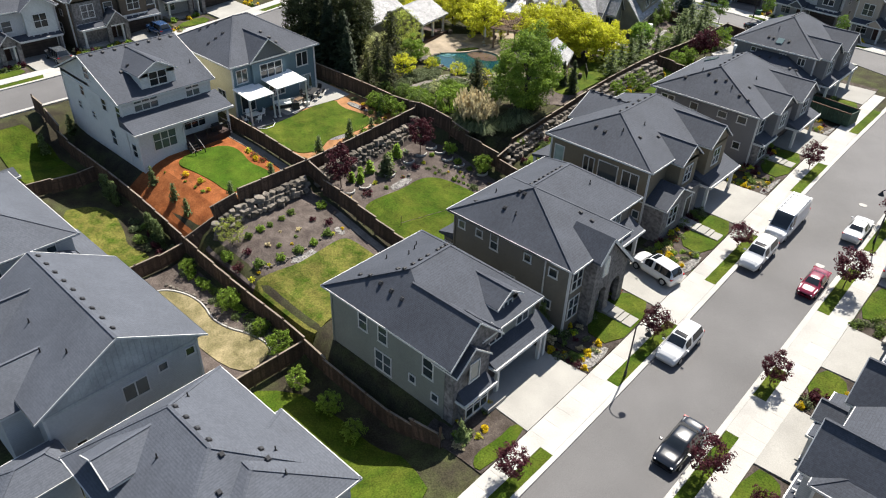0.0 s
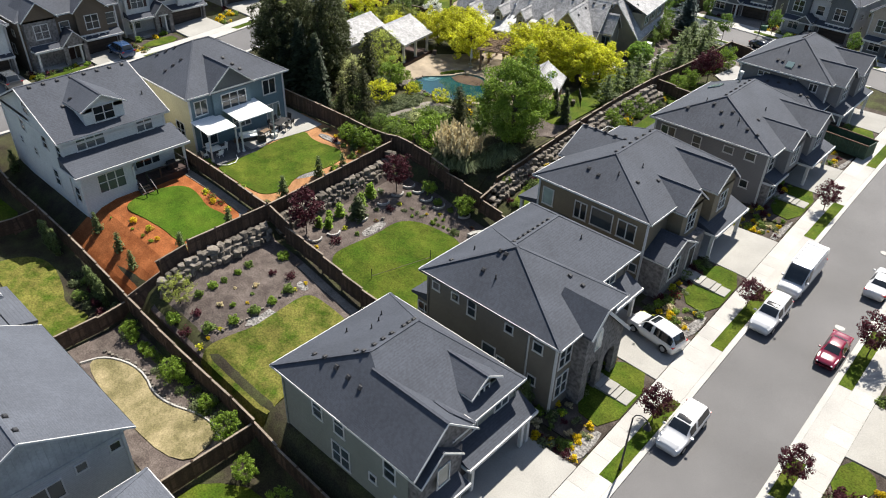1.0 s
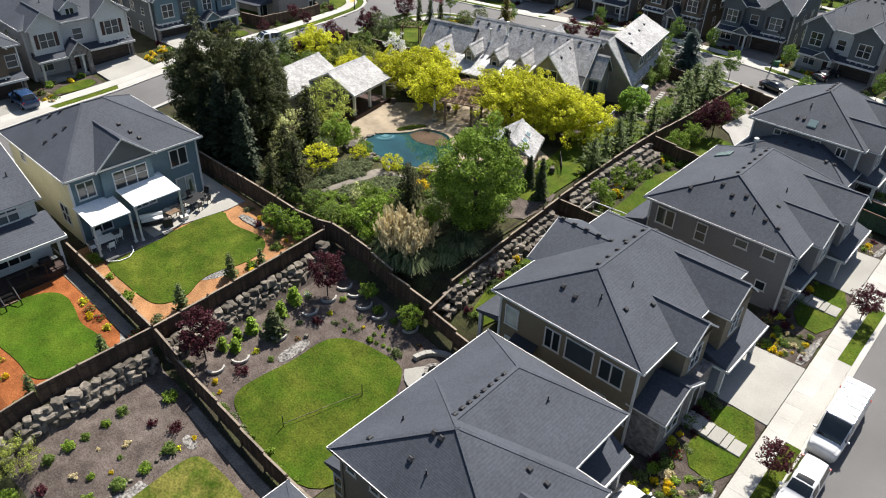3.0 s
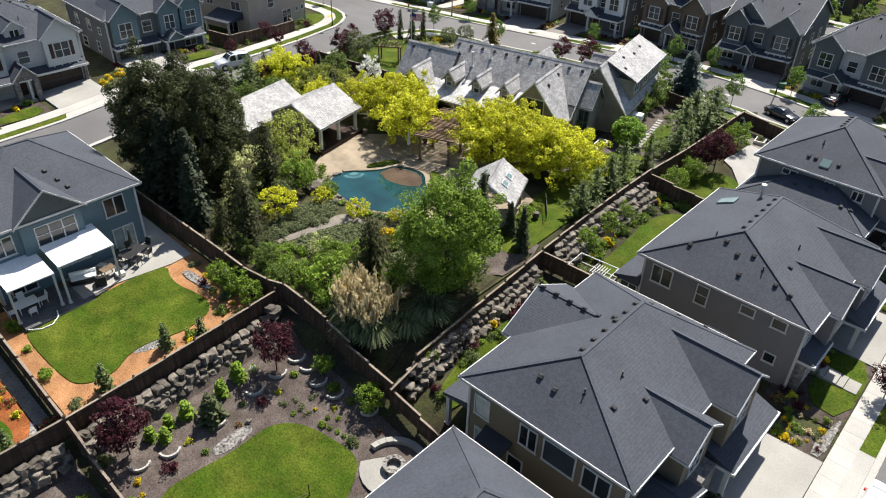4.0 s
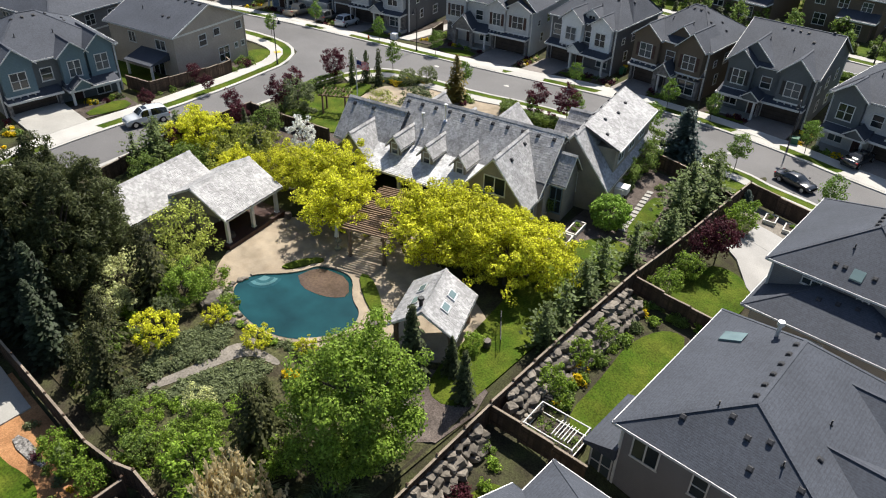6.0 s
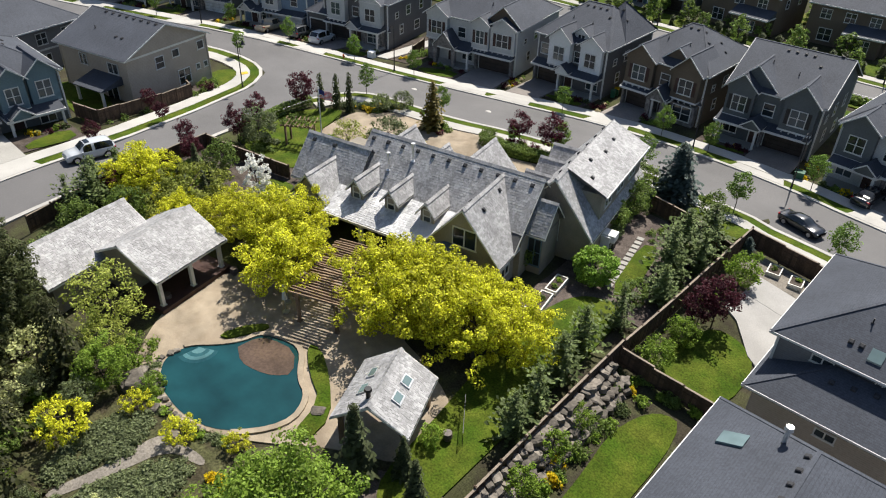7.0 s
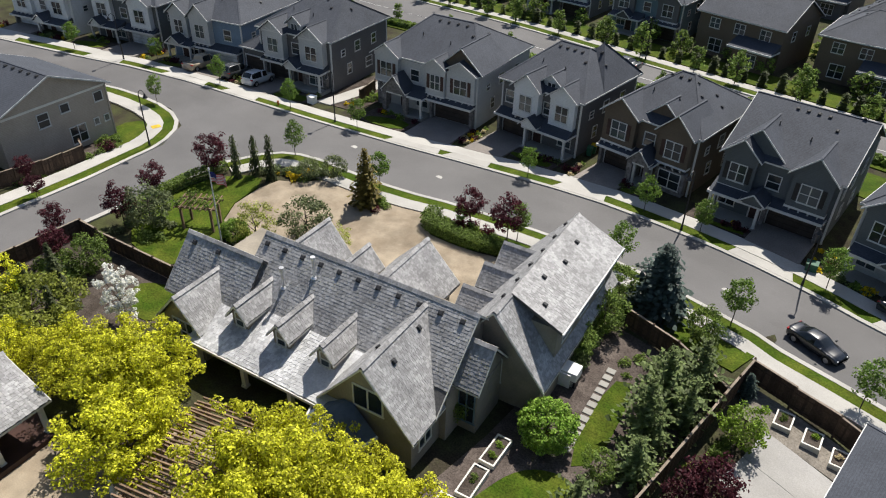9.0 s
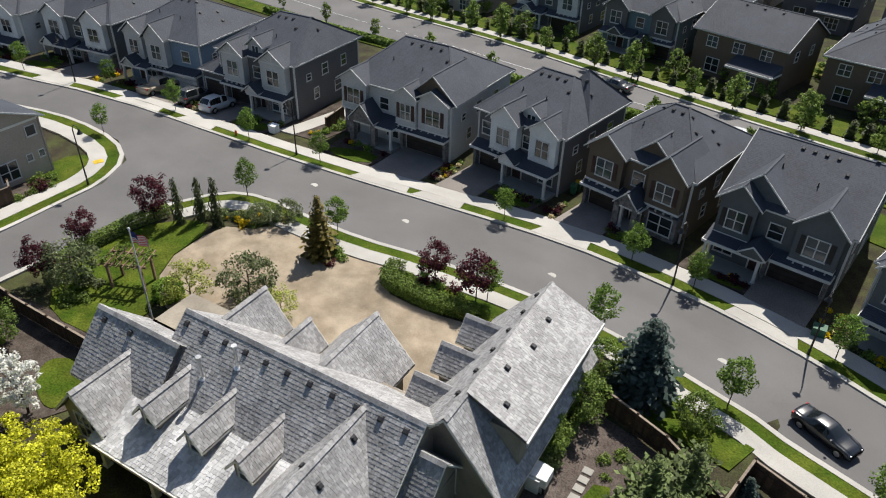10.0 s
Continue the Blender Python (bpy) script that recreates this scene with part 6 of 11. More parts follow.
drape("lawn", [(-49.0, 103.6), (-47.4, 104.6), (-45.8, 97.2), (-47.2, 95.6)], LAWN, 0.07, curve=1, label="narrow green lawn beside stepping stones")
drape("garden_bed", [(-51.8, 94.4), (-43.2, 94.0), (-43.2, 108.2), (-51.4, 108.6), (-52.6, 104)], GARDEN, 0.03, label="brown garden soil beside the east wing")
drape("garden_bed", [(-66, 54.6), (-43.0, 54.8), (-42.7, 72), (-46, 73), (-51.5, 70), (-54.5, 66.5), (-60, 65), (-64.6, 65.8), (-68, 66)], GROUNDCOVER, 0.03, label="green and brown groundcover of the sloping estate garden")
drape("garden_bed", [(-51.6, 84.4), (-47.4, 84.6), (-46.8, 94.8), (-51.8, 95)], GARDEN, 0.03, label="brown soil round the raised beds")
drape("garden_bed", [(-89.4, 79.6), (-76.5, 77), (-74, 88), (-79, 91), (-88.6, 88)], SOIL, 0.03, label="dark planted soil beside the side street")
drape("lawn", [(-80.2, 86.8), (-78, 88.6), (-75.8, 88.2), (-74.6, 84.8), (-77.8, 85)], LAWN, 0.08, curve=2, label="small shaded lawn beside the blossom tree")
drape("gravel_patch", [(-54.4, 30.6), (-54.5, 31.7), (-54.6, 32.8), (-54.3, 34.2), (-53.6, 34.2), (-53.6, 32.9), (-53.5, 31.2)], GRAVEL, 0.05, label="pale river stones between lawn and fence")
drape("gravel_patch", [(-55.4, 36.7), (-55.0, 36.8), (-53.7, 36.5), (-53.5, 35.9), (-54.4, 36.2)], GRAVEL, 0.05, label="pale river stones at the end of the side path")
drape("gravel_patch", [(-44.2, 29.4), (-44.6, 30.0), (-44.4, 31.0), (-44.5, 31.9), (-43.9, 32.1), (-43.7, 31.2), (-43.8, 29.9)], GRAVEL, 0.05, label="pale stone chips beside the lawn")
drape("gravel_patch", [(-45.4, 35.2), (-45.4, 35.9), (-44.3, 35.9), (-44.3, 35.2)], GRAVEL, 0.05, curve=1, label="pale stone chips beside the lawn")
# Darker gravel colour stands in for the fence's shade on a paler strip.
drape("drain_strip", [(-46.8, 36.6), (-36.4, 36.6), (-36.4, 37.3), (-46.8, 37.3)], PATH, 0.08, label="grey gravel drain strip along the fence, darkened for its shade")
drape("gravel_patch", [(-56.5, 43.7), (-56.7, 45.2), (-56.0, 46.6), (-55.4, 46.0), (-55.8, 44.6)], GRAVEL, 0.05, curve=2, label="pale gravel patch in the mulch border")
drape("gravel_patch", [(-61.2, 50.6), (-58.2, 51.0), (-58.2, 51.6), (-61.4, 51.4)], GRAVEL, 0.1, curve=1, label="pale gravel patch in the mulch border")
# Shade beside the fence is put into this path's darker colour.
drape("side_path", [(-66.2, 36.75), (-55.6, 36.75), (-53.0, 37.0), (-53.0, 37.6), (-66.2, 37.6)], PATH, 0.06, label="grey gravel side path along the fence, darkened for its shade")
# estate paving
drape("pool_patio", [(-64.6, 65.8), (-68.6, 70.6), (-69.8, 75.4), (-66, 79), (-62.5, 84.5), (-57, 85.4), (-55.5, 80.5), (-50.4, 79.4), (-46.6, 77.6), (-45.8, 73), (-50, 71), (-52.4, 69), (-55.5, 66.8), (-60, 65.2)], TANPAVE, 0.06, curve=2, label="tan stamped concrete terrace around the pool")
drape("courtyard", [(-85.1, 97.4), (-86.7, 104.0), (-84.4, 105.6), (-82.6, 108.2), (-77.4, 109.7), (-71.6, 110.3), (-70.4, 107.6), (-66, 108.1), (-61.8, 109.6), (-58.6, 107.6), (-58.6, 101), (-63.9, 97), (-70.9, 96), (-79.4, 94.6)], TANPAVE, 0.06, curve=1, label="tan stamped concrete forecourt of the estate")
drape("lawn", [(-91.6, 99), (-89.4, 103.0), (-86.9, 103.6), (-85.2, 97.6), (-80.4, 95), (-79.4, 90.2), (-84.5, 88.8), (-88.2, 90.6), (-90.2, 94)], LAWN, 0.07, curve=1, label="green lawn behind the clipped hedge")
drape("lawn", [(-71.0, 110.2), (-68, 112), (-63.6, 113.4), (-60.4, 113.4), (-62.3, 109.9), (-66, 108.3), (-70.2, 107.9)], LAWN, 0.08, label="green lawn island inside a clipped hedge")
drape("lawn", [(-53.4, 110.4), (-52.4, 113.2), (-43, 113), (-43.4, 110.2)], LAWN, 0.07, label="green lawn outside the estate fence")
# front gardens of the row
for y0, y1, d0, d1 in ((24.4, 37.6, 29.6, 36.4), (38.2, 53.4, 47.4, 52.2), (54.0, 71.4, 63.0, 69.2), (72.6, 90.4, 80.6, 86.8), (92, 107, 100.2, 105.4)):
    drape("garden_bed", [(-23.4, y0), (-17.9 - .012 * (y0 - 30), y0), (-17.9 - .012 * (y1 - 30), y1), (-23.4, y1)], SOIL, 0.06, label="dark bark garden bed in front of the house")
    drape("driveway", [(-25.4, d0), (-17.85 - .012 * (d0 - 30), d0 - 0.3), (-17.85 - .012 * (d1 - 30), d1 + 0.3), (-25.4, d1)], DRIVE, 0.135, label="pale concrete driveway with control joints")
    if y0 < 30:
        drape("lawn", [(-19.0, 29.3), (-17.95, 29.3), (-17.9, 24.6), (-18.6, 24.4), (-19.2, 25.4), (-18.9, 27.4)], LAWN, 0.12, curve=1, label="small curved front lawn")
        drape("gravel_patch", [(-19.6, 26.4), (-19.2, 29.2), (-19.9, 29.2), (-20.2, 26.6)], GRAVEL, 0.05, curve=1, label="grey river stones beside the lawn")
        st = Mesh(); st.box(-21.7, -20.8, 28.6, 30.6, gz(-21, 29), gz(-21, 29) + 0.42)
        put("entry_step", st.data("entry_step", DRIVE, bevel=0.02), kind="structure", label="concrete step slab beside the driveway")
        continue
    drape("lawn", [(-21.3, max(y0 + 0.4, d0 - 6.6)), (-17.95 - .012 * (y0 - 30), max(y0 + 0.2, d0 - 7.0)), (-17.95 - .012 * (d0 - 30), d0 - 0.3), (-21.4, d0 - 0.3), (-21.6, d0 - 2.4)], LAWN, 0.12, curve=1, label="small green front lawn")
    x = -18.1 - .012 * (d0 - 30)
    for k in range(6):
        L, yy = (0.85, 0.45)[k % 2], d0 - 3.3
        s = Mesh(); s.box(x - L, x, yy - 0.7, yy + 0.7, gz(x, yy), gz(x, yy) + 0.16 + 0.05 * k)
        put("stepping_slab", s.data("stepping_slab", DRIVE, bevel=0.02), kind="structure", label="concrete step slab leading to the door")
        x -= L + 0.04
def verge(x0, x1, a, b):
    drape("grass_strip", [(x0, a), (x1, a), (x1, b), (x0, b)], LAWN, 0.15, label="green grass patch between kerb and pavement")
for a, b in ((20, 28.8), (37.2, 46.2), (53.0, 62.2), (72.0, 79.8), (90, 99)):
    verge(wk(a) - 1.42, wk(a) - 0.44, a, b)
for a, b in ((30.6, 38.8), (43.2, 47.0), (55.5, 63), (66.5, 75)):
    verge(ek(a) + 0.44, ek(a) + 1.38, a, b)
for a, b in ((20, 28.8), (28.8, 37.2), (46.2, 53.0), (62.2, 72.0), (79.8, 90)):
    if (a, b) != (20, 28.8):
        drape("driveway_apron", [(wk(a) - 1.42, a), (wk(a) - 0.43, a), (wk(b) - 0.43, b), (wk(b) - 1.42, b)], CONCRETE, 0.142, label="pale concrete apron across the kerb strip")
for a, b in ((5, 30.6), (38.8, 43.2), (47, 55.5), (63, 66.5), (75, 104)):
    drape("driveway_apron", [(ek(a) + 0.43, a), (ek(a) + 1.4, a), (ek(b) + 1.4, b), (ek(b) + 0.43, b)], CONCRETE, 0.142, label="pale concrete apron across the kerb strip")
for a, b in ((37.8, 43.8), (49.7, 55.0), (62.6, 68.2), (76.4, 82.0)):
    drape("driveway", [(-5.45, a - 0.3), (0.5, a), (0.5, b), (-5.45, b + 0.3)], DRIVE, 0.13, label="pale concrete driveway across the street")
for a, b in ((28.4, 37.4), (44.2, 49.4), (55.3, 62.2), (68.6, 76.0)):
    drape("garden_bed", [(-5.4, a), (-0.8, a), (-0.8, b), (-5.4, b)], SOIL, 0.05, label="dark bark bed before the house")
    drape("lawn", [(-5.4, a + 1.6), (-3.6, a + 2.2), (-3.0, b - 1.4), (-3.6, b - 0.1), (-5.4, b - 0.1)], LAWN, 0.11, curve=1, label="small green front lawn")
def gap(p, line):
    """Distance in plan from a point to a line."""
    best = 1e9
    for (ax, ay), (bx, by) in zip(line, line[1:]):
        dx, dy = bx - ax, by - ay
        t = min(1.0, max(0.0, ((p[0] - ax) * dx + (p[1] - ay) * dy) / (dx * dx + dy * dy)))
        best = min(best, math.hypot(p[0] - ax - dx * t, p[1] - ay - dy * t))
    return best


NORTH_KERB = refine([(-180, 92), (-140, 104.5), (-120.7, 111), (-100, 114.6), (-87.1, 118), (-75.3, 121.6), (-64.7, 124.2), (-56.6, 124.9), (-49.4, 124.9), (-42.7, 124.2), (-37.9, 123.2), (-24, 121.6), (20, 119)], 1)
SIDE_KERB = refine([(-92, -20), (-92.6, 40), (-94, 57), (-94.6, 68), (-95.4, 80), (-98.1, 90.7), (-99.8, 96), (-100.8, 100.6)], 1)
for i, (lab, x, y, b, rz, W, D, wm, ac, bays, gs, po, en, shut, dm) in enumerate(NORTHERN + WESTERN):
    M = pose(x, y, 0, 0, 0, rz)
    P = lambda u, v: tuple((M @ Vector((u, v, 0)))[:2])
    kerb = NORTH_KERB if i < len(NORTHERN) else SIDE_KERB
    def reach(u, d):
        v = -0.5
        while v > -16 and gap(P(u, v), kerb) > d:
            v -= 0.1
        return v
    u0, u1 = gs[0] - 0.3, gs[1] + 0.3
    if reach(u0, 3.2) > -15 and reach(u1, 3.2) > -15:
        drape("driveway", [P(u0, 0), P(u0, reach(u0, 3.2)), P(u1, reach(u1, 3.2)), P(u1, 0)], PAVER if i < len(NORTHERN) else DRIVE, 0.165, label="grey driveway in front of the garage")
        drape("driveway_apron", [P(u0, reach(u0, 1.6)), P(u0 - 0.4, reach(u0 - 0.4, 0.4)), P(u1 + 0.4, reach(u1 + 0.4, 0.4)), P(u1, reach(u1, 1.6))], CONCRETE, 0.155, label="pale concrete apron across the grass strip")
    lo, hi = (po[0], po[1]) if po[0] > gs[0] else (po[0] - 0.4, po[1])
    back = max(reach(lo + 0.2, 3.5), reach(hi - 0.6, 3.5), -6.5)
    if back < -3.4:
        drape("garden_bed", [P(lo - 0.6, -1.8), P(lo - 0.6, back), P(hi, back), P(hi, -1.8)], SOIL, 0.06, label="dark bark bed before the porch")
        drape("lawn", [P(lo + 0.2, (back - 2.4) / 2), P(lo + 0.2, back), P(hi - 0.6, back), P(hi - 0.6, -2.8)], LAWN, 0.1, curve=1, label="small green front lawn")
drape("lawn", [(-108.8, 100.0), (-107.8, 102.4), (-104.4, 101.8), (-103.2, 100.2), (-103.0, 97.6), (-104.6, 95.6), (-107, 97)], LAWN, 0.1, curve=1, label="green corner lawn beside the tan house")
drape("garden_bed", [(-104.2, 84), (-101.2, 82), (-102.0, 90), (-102.9, 94.2), (-103.4, 98), (-106.4, 98.6), (-107, 96)], SOIL, 0.05, label="bark bed between the fence and the pavement")
drape("lawn", [(-116, 82.2), (-102.6, 80.8), (-101.6, 82), (-103.8, 84.8), (-116, 88)], LAWN, 0.05, label="shaded back lawn of the corner house")
drape("ramp_plate", [(-105.6, 101.9), (-104.8, 101.7), (-104.6, 102.6), (-105.4, 102.8)], material("yellow_tactile_plate", (0.55, 0.38, 0.03), 0.7, 0.1, 9, 1, 0.2), 0.17, label="yellow tactile plate at the pavement corner")
drape("lawn", [(-100, 139.6), (-60, 145.0), (0, 141), (0, 148.5), (-60, 150.4), (-93, 148.4), (-100, 147.4)], LAWN, 0.05, step=3.0, label="green back lawns behind the street houses")
drape("lawn", [(-150, 165.6), (12, 165.0), (12, 170.5), (-150, 170.5)], LAWN, 0.05, step=4.0, label="green gardens beyond the far road")
drape("lawn", [(-150, 182.5), (12, 182.5), (12, 189), (-150, 189)], LAWN_MID, 0.05, step=4.0, label="patchy green gardens beyond the far road")
drape("garden_bed", [(-101.6, 119.9), (-95.2, 121.6), (-95.4, 137), (-102.2, 137)], SOIL, 0.04, label="bark bed between two street houses")
drape("side_path", [(-100.3, 120.1), (-98.2, 120.7), (-98.0, 134), (-100.0, 134)], CONCRETE, 0.1, label="pale concrete side path between two houses")

# ---- the estate house with its shake roofs; u runs east along the ridge, v north ----
def shake_tile():
    if "shake" not in CACHE:
        out = []
        for k in range(4):
            w = (0.20, 0.26, 0.32, 0.24)[k]
            me = Mesh(); me.solid([(0, 0, 0), (w, 0, 0), (w, 0.42, 0.0), (0, 0.42, 0.0)], [(0.006, 0, 0.035), (w - 0.006, 0, 0.035 + 0.008 * (k % 2)), (w - 0.006, 0.42, 0.008), (0.006, 0.42, 0.008)])
            out.append((w, me.data("shake", SHAKE_LIT)))
        CACHE["shake"] = out
    return CACHE["shake"]


def shakes(h, a, b, c, d, pieces=False, row=0.22, mat_=None):
    """Courses of split shakes on the slope with eave a-b and ridge d-c."""
    a, b, c, d = (Vector(k) for k in (a, b, c, d))
    n = max(2, round(((d + c) / 2 - (a + b) / 2).length / row))
    nrm = (b - a).cross(d - a).normalized()
    if nrm.z < 0:
        nrm = -nrm
    me = Mesh()
    rnd = random.Random(int(abs(a.x * 7 + a.y * 13 + b.x * 3) * 10))
    for r in range(n):
        k0, k1 = r / n, min(1.0, (r + 1.35) / n)
        L0, R0, L1, R1 = a.lerp(d, k0), b.lerp(c, k0), a.lerp(d, k1), b.lerp(c, k1)
        wid = (R0 - L0).length
        x = 0.0
        while x < wid - 0.05:
            w = min(rnd.uniform(0.13, 0.30), wid - x)
            f0, f1 = x / wid, (x + w - 0.012) / wid
            lift = 0.026 + rnd.uniform(0, 0.014)
            sag = rnd.uniform(-0.02, 0.02)
            p, q = L0.lerp(R0, f0), L0.lerp(R0, f1)
            s, t = L1.lerp(R1, f1), L1.lerp(R1, f0)
            p, q = p + (d - a).normalized() * sag, q + (d - a).normalized() * sag
            if pieces:
                tile = rnd.choice(shake_tile())
                ex, ey = (R0 - L0).normalized(), (d - a).normalized()
                ez = ex.cross(ey).normalized()
                if ez.z < 0:
                    ez = -ez
                ey = ez.cross(ex)
                m = Matrix((ex * (w / tile[0]), ey, ez)).transposed().to_4x4()
                m.translation = p + nrm * 0.02
                put("shake", tile[1], h, m)
            else:
                k = len(me.v)
                me.v += [tuple(v) for v in (p + nrm * 0.005, q + nrm * 0.005, p + nrm * lift, q + nrm * lift, s + nrm * 0.012, t + nrm * 0.012)]
                me.f += [(k, k + 1, k + 3, k + 2), (k + 2, k + 3, k + 4, k + 5), (k, k + 2, k + 5), (k + 1, k + 4, k + 3)]
                me.m += [0] * 4
            x += w
    if me.f:
        put("shake_field", me.data("shake_field", mat_ or SHAKE, fix=False), h, kind="stuff")


def shake_gable(h, axis, mid, half, a0, a1, z, zr, wallmat=None, inset=0.35, ends=(True, True), z2=None, trim=None):
    gable(h, axis, mid, half, a0, a1, z, zr, SHAKE_BASE, wallmat, inset, trim or CREAM, ends=ends)
    pt = (lambda a, c, k: (a, c, k)) if axis == "u" else (lambda a, c, k: (c, a, k))
    for s in (-1, 1):
        shakes(h, pt(a0, mid + s * half, z + 0.02), pt(a1, mid + s * half, z + 0.02), pt(a1, mid, zr + 0.02), pt(a0, mid, zr + 0.02))
    cap = Mesh()
    n = int(abs(a1 - a0) / 0.35)
    for i in range(n):
        k0, k1 = a0 + (a1 - a0) * i / n, a0 + (a1 - a0) * (i + 1.2) / n
        for s in (-1, 1):
            cap.poly([pt(k0, mid, zr + 0.12), pt(k1, mid, zr + 0.09), pt(k1, mid + s * 0.2, zr - 0.08), pt(k0, mid + s * 0.2, zr - 0.05)])
    put("ridge_shake", cap.data("ridge_shake", SHAKE, fix=False), h, kind="stuff")


def estate():
    b = 4.95
    O = (-69.9, 92.3)
    h = put("estate_house", None, m=pose(O[0], O[1], b, 0, 0, 12.0), label="rambling stucco country house with weathered grey cedar shake roofs", category="house")
    W = STUCCO
    wall(h, -4.9, 16.2, -3.6, 4.2, -1, 3.0, W); wall(h, -4.9, 0.2, -3.6, 1.0, -1, 3.0, W, "west_wall")
    # main ridge: steep upper slopes, flatter porch skirt to the south
    zr = 6.65
    gable(h, "u", 0.0, 4.7, 0.0, 16.2, 2.35, zr, SHAKE_BASE, W, 0.3, CREAM)
    shakes(h, (-0.05, -3.5, zr - 3.5 * 0.915 + 0.02), (16.2, -3.5, zr - 3.5 * 0.915 + 0.02), (16.2, 0, zr + 0.02), (-0.05, 0, zr + 0.02))
    shakes(h, (-0.05, 4.7, 2.37), (16.2, 4.7, 2.37), (16.2, 0, zr + 0.02), (-0.05, 0, zr + 0.02))
    sk = Mesh(); sk.solid([(-0.8, -7.3, 2.1), (11.2, -7.3, 2.1), (11.2, -3.3, 3.37), (-0.8, -3.3, 3.37)], [(-0.8, -7.3, 2.25), (11.2, -7.3, 2.25), (11.2, -3.3, 3.52), (-0.8, -3.3, 3.52)])
    put("porch_roof", sk.data("porch_roof", SHAKE_BASE), h)
    # Porch slope uses the shake copy with sun sheen in its colour.
    shakes(h, (-0.8, -7.3, 2.26), (7.8, -7.3, 2.26), (7.8, -3.3, 3.53), (-0.8, -3.3, 3.53), mat_=SHAKE_LIT)
    shakes(h, (7.8, -7.3, 2.26), (11.2, -7.3, 2.26), (11.2, -3.3, 3.53), (7.8, -3.3, 3.53), pieces=True)
    gt = Mesh(); gt.beam((-0.85, -7.36, 2.14), (11.2, -7.36, 2.14), 0.14, 0.2); put("gutter", gt.data("gutter", CREAM), h)
    for u in (-0.4, 3.5, 7.3, 10.8):
        post(h, u, -6.9, 0, 2.1, 0.3, CREAM)
        br = Mesh(); br.beam((u - 0.1, -6.9, 1.5), (u - 0.75, -6.9, 2.1), 0.12, 0.14); br.beam((u + 0.1, -6.9, 1.5), (u + 0.75, -6.9, 2.1), 0.12, 0.14); put("post_brace", br.data("post_brace", CREAM), h)
    for u in (1.6, 5.2, 8.6):
        window(h, "F", u, -3.6, 0.1, 1.7, 2.0, "twin", trim=CREAM)
    cap = Mesh()
    for i in range(46):
        u0, u1 = 16.2 * i / 46, 16.2 * (i + 1.2) / 46
        for s in (-1, 1):
            cap.poly([(u0, 0, zr + 0.12), (u1, 0, zr + 0.09), (u1, s * 0.2, zr - 0.1), (u0, s * 0.2, zr - 0.07)])
    put("ridge_shake", cap.data("ridge_shake", SHAKE, fix=False), h, kind="stuff")
    # west wing, gabled porch end, dormers, the tall south gable
    shake_gable(h, "u", -1.85, 2.9, -5.5, 1.2, 2.7, 5.85, W, 0.4, (True, False))
    shake_gable(h, "v", -1.95, 2.0, -6.9, -2.2, 2.5, 4.75, W, 0.4, (True, False))
    wall(h, -3.6, -0.3, -6.5, -3.6, -1, 2.5, W, "west_bay"); window(h, "F", -1.95, -6.5, 0.7, 1.7, 1.9, "triple", trim=TRIM)
    for u in (1.95, 5.35, 8.75):
        shake_gable(h, "v", u, 0.88, -5.5, -1.9, 3.75, 4.85, W, 0.3, (True, False))
        wall(h, u - 0.62, u + 0.62, -5.15, -2.6, 2.6, 3.75, W, "dormer_wall"); window(h, "F", u, -5.16, 3.05, 0.6, 1.0, "hung", trim=TRIM)
    shake_gable(h, "v", 12.8, 3.35, -7.0, 0.3, 2.35, 6.35, W, 0.4, (True, False))
    wall(h, 9.85, 15.75, -6.6, -3.6, -1, 2.6, W, "south_wall"); window(h, "F", 12.9, -6.6, 3.0, 1.9, 1.5, "double", trim=CREAM); window(h, "R", -5.2, 15.75, 0.6, 1.2, 1.6, "twin", trim=CREAM)
    oc = Mesh()
    ring = [(11.6 + 2.3 * math.cos(a), -7.2 + 2.0 * math.sin(a)) for a in (math.pi * (1 + k / 6) for k in range(7))]
    oc.solid([(*p, 1.9) for p in ring], [(11.6 + (p[0] - 11.6) * 0.15, -6.7, 3.0) for p in ring]); put("bay_roof", oc.data("bay_roof", material("patina_metal", (0.07, 0.09, 0.12), 0.45, 0.15, 3, 1, 0.1)), h, label="blue-grey metal roof of the rounded bay")
    bw = Mesh(); bw.solid([(11.6 + (p[0] - 11.6) * 0.85, -7.0 + (p[1] + 7.0) * 0.85, -0.5) for p in ring], [(11.6 + (p[0] - 11.6) * 0.85, -7.0 + (p[1] + 7.0) * 0.85, 1.9) for p in ring]); put("bay_wall", bw.data("bay_wall", W), h)
    gr = Mesh()
    for i in range(6):
        gr.beam((*ring[i], 1.88), (*ring[i + 1], 1.88), 0.12, 0.16)
    put("gutter", gr.data("gutter", TRIM), h)
    # small link roof, east wing with long shed dormer and little gables to the west
    shake_gable(h, "u", -0.6, 1.9, 15.6, 17.7, 3.1, 5.3, W, 0.35, (False, True))
    wall(h, 16.0, 17.4, -2.1, 1.0, -1, 2.9, W, "link_wall"); window(h, "F", 16.75, -2.1, 0.2, 1.0, 2.4, "twin", trim=S_TEAL)
    shake_gable(h, "v", 16.7, 3.7, 0.8, 14.0, 1.9, 6.5, W, 0.4, (True, True))
    wall(h, 13.4, 20.0, 1.3, 13.6, -1, 2.1, W, "east_wing"); window(h, "F", 16.7, 1.2, 1.0, 1.2, 1.8, "twin", trim=CREAM)
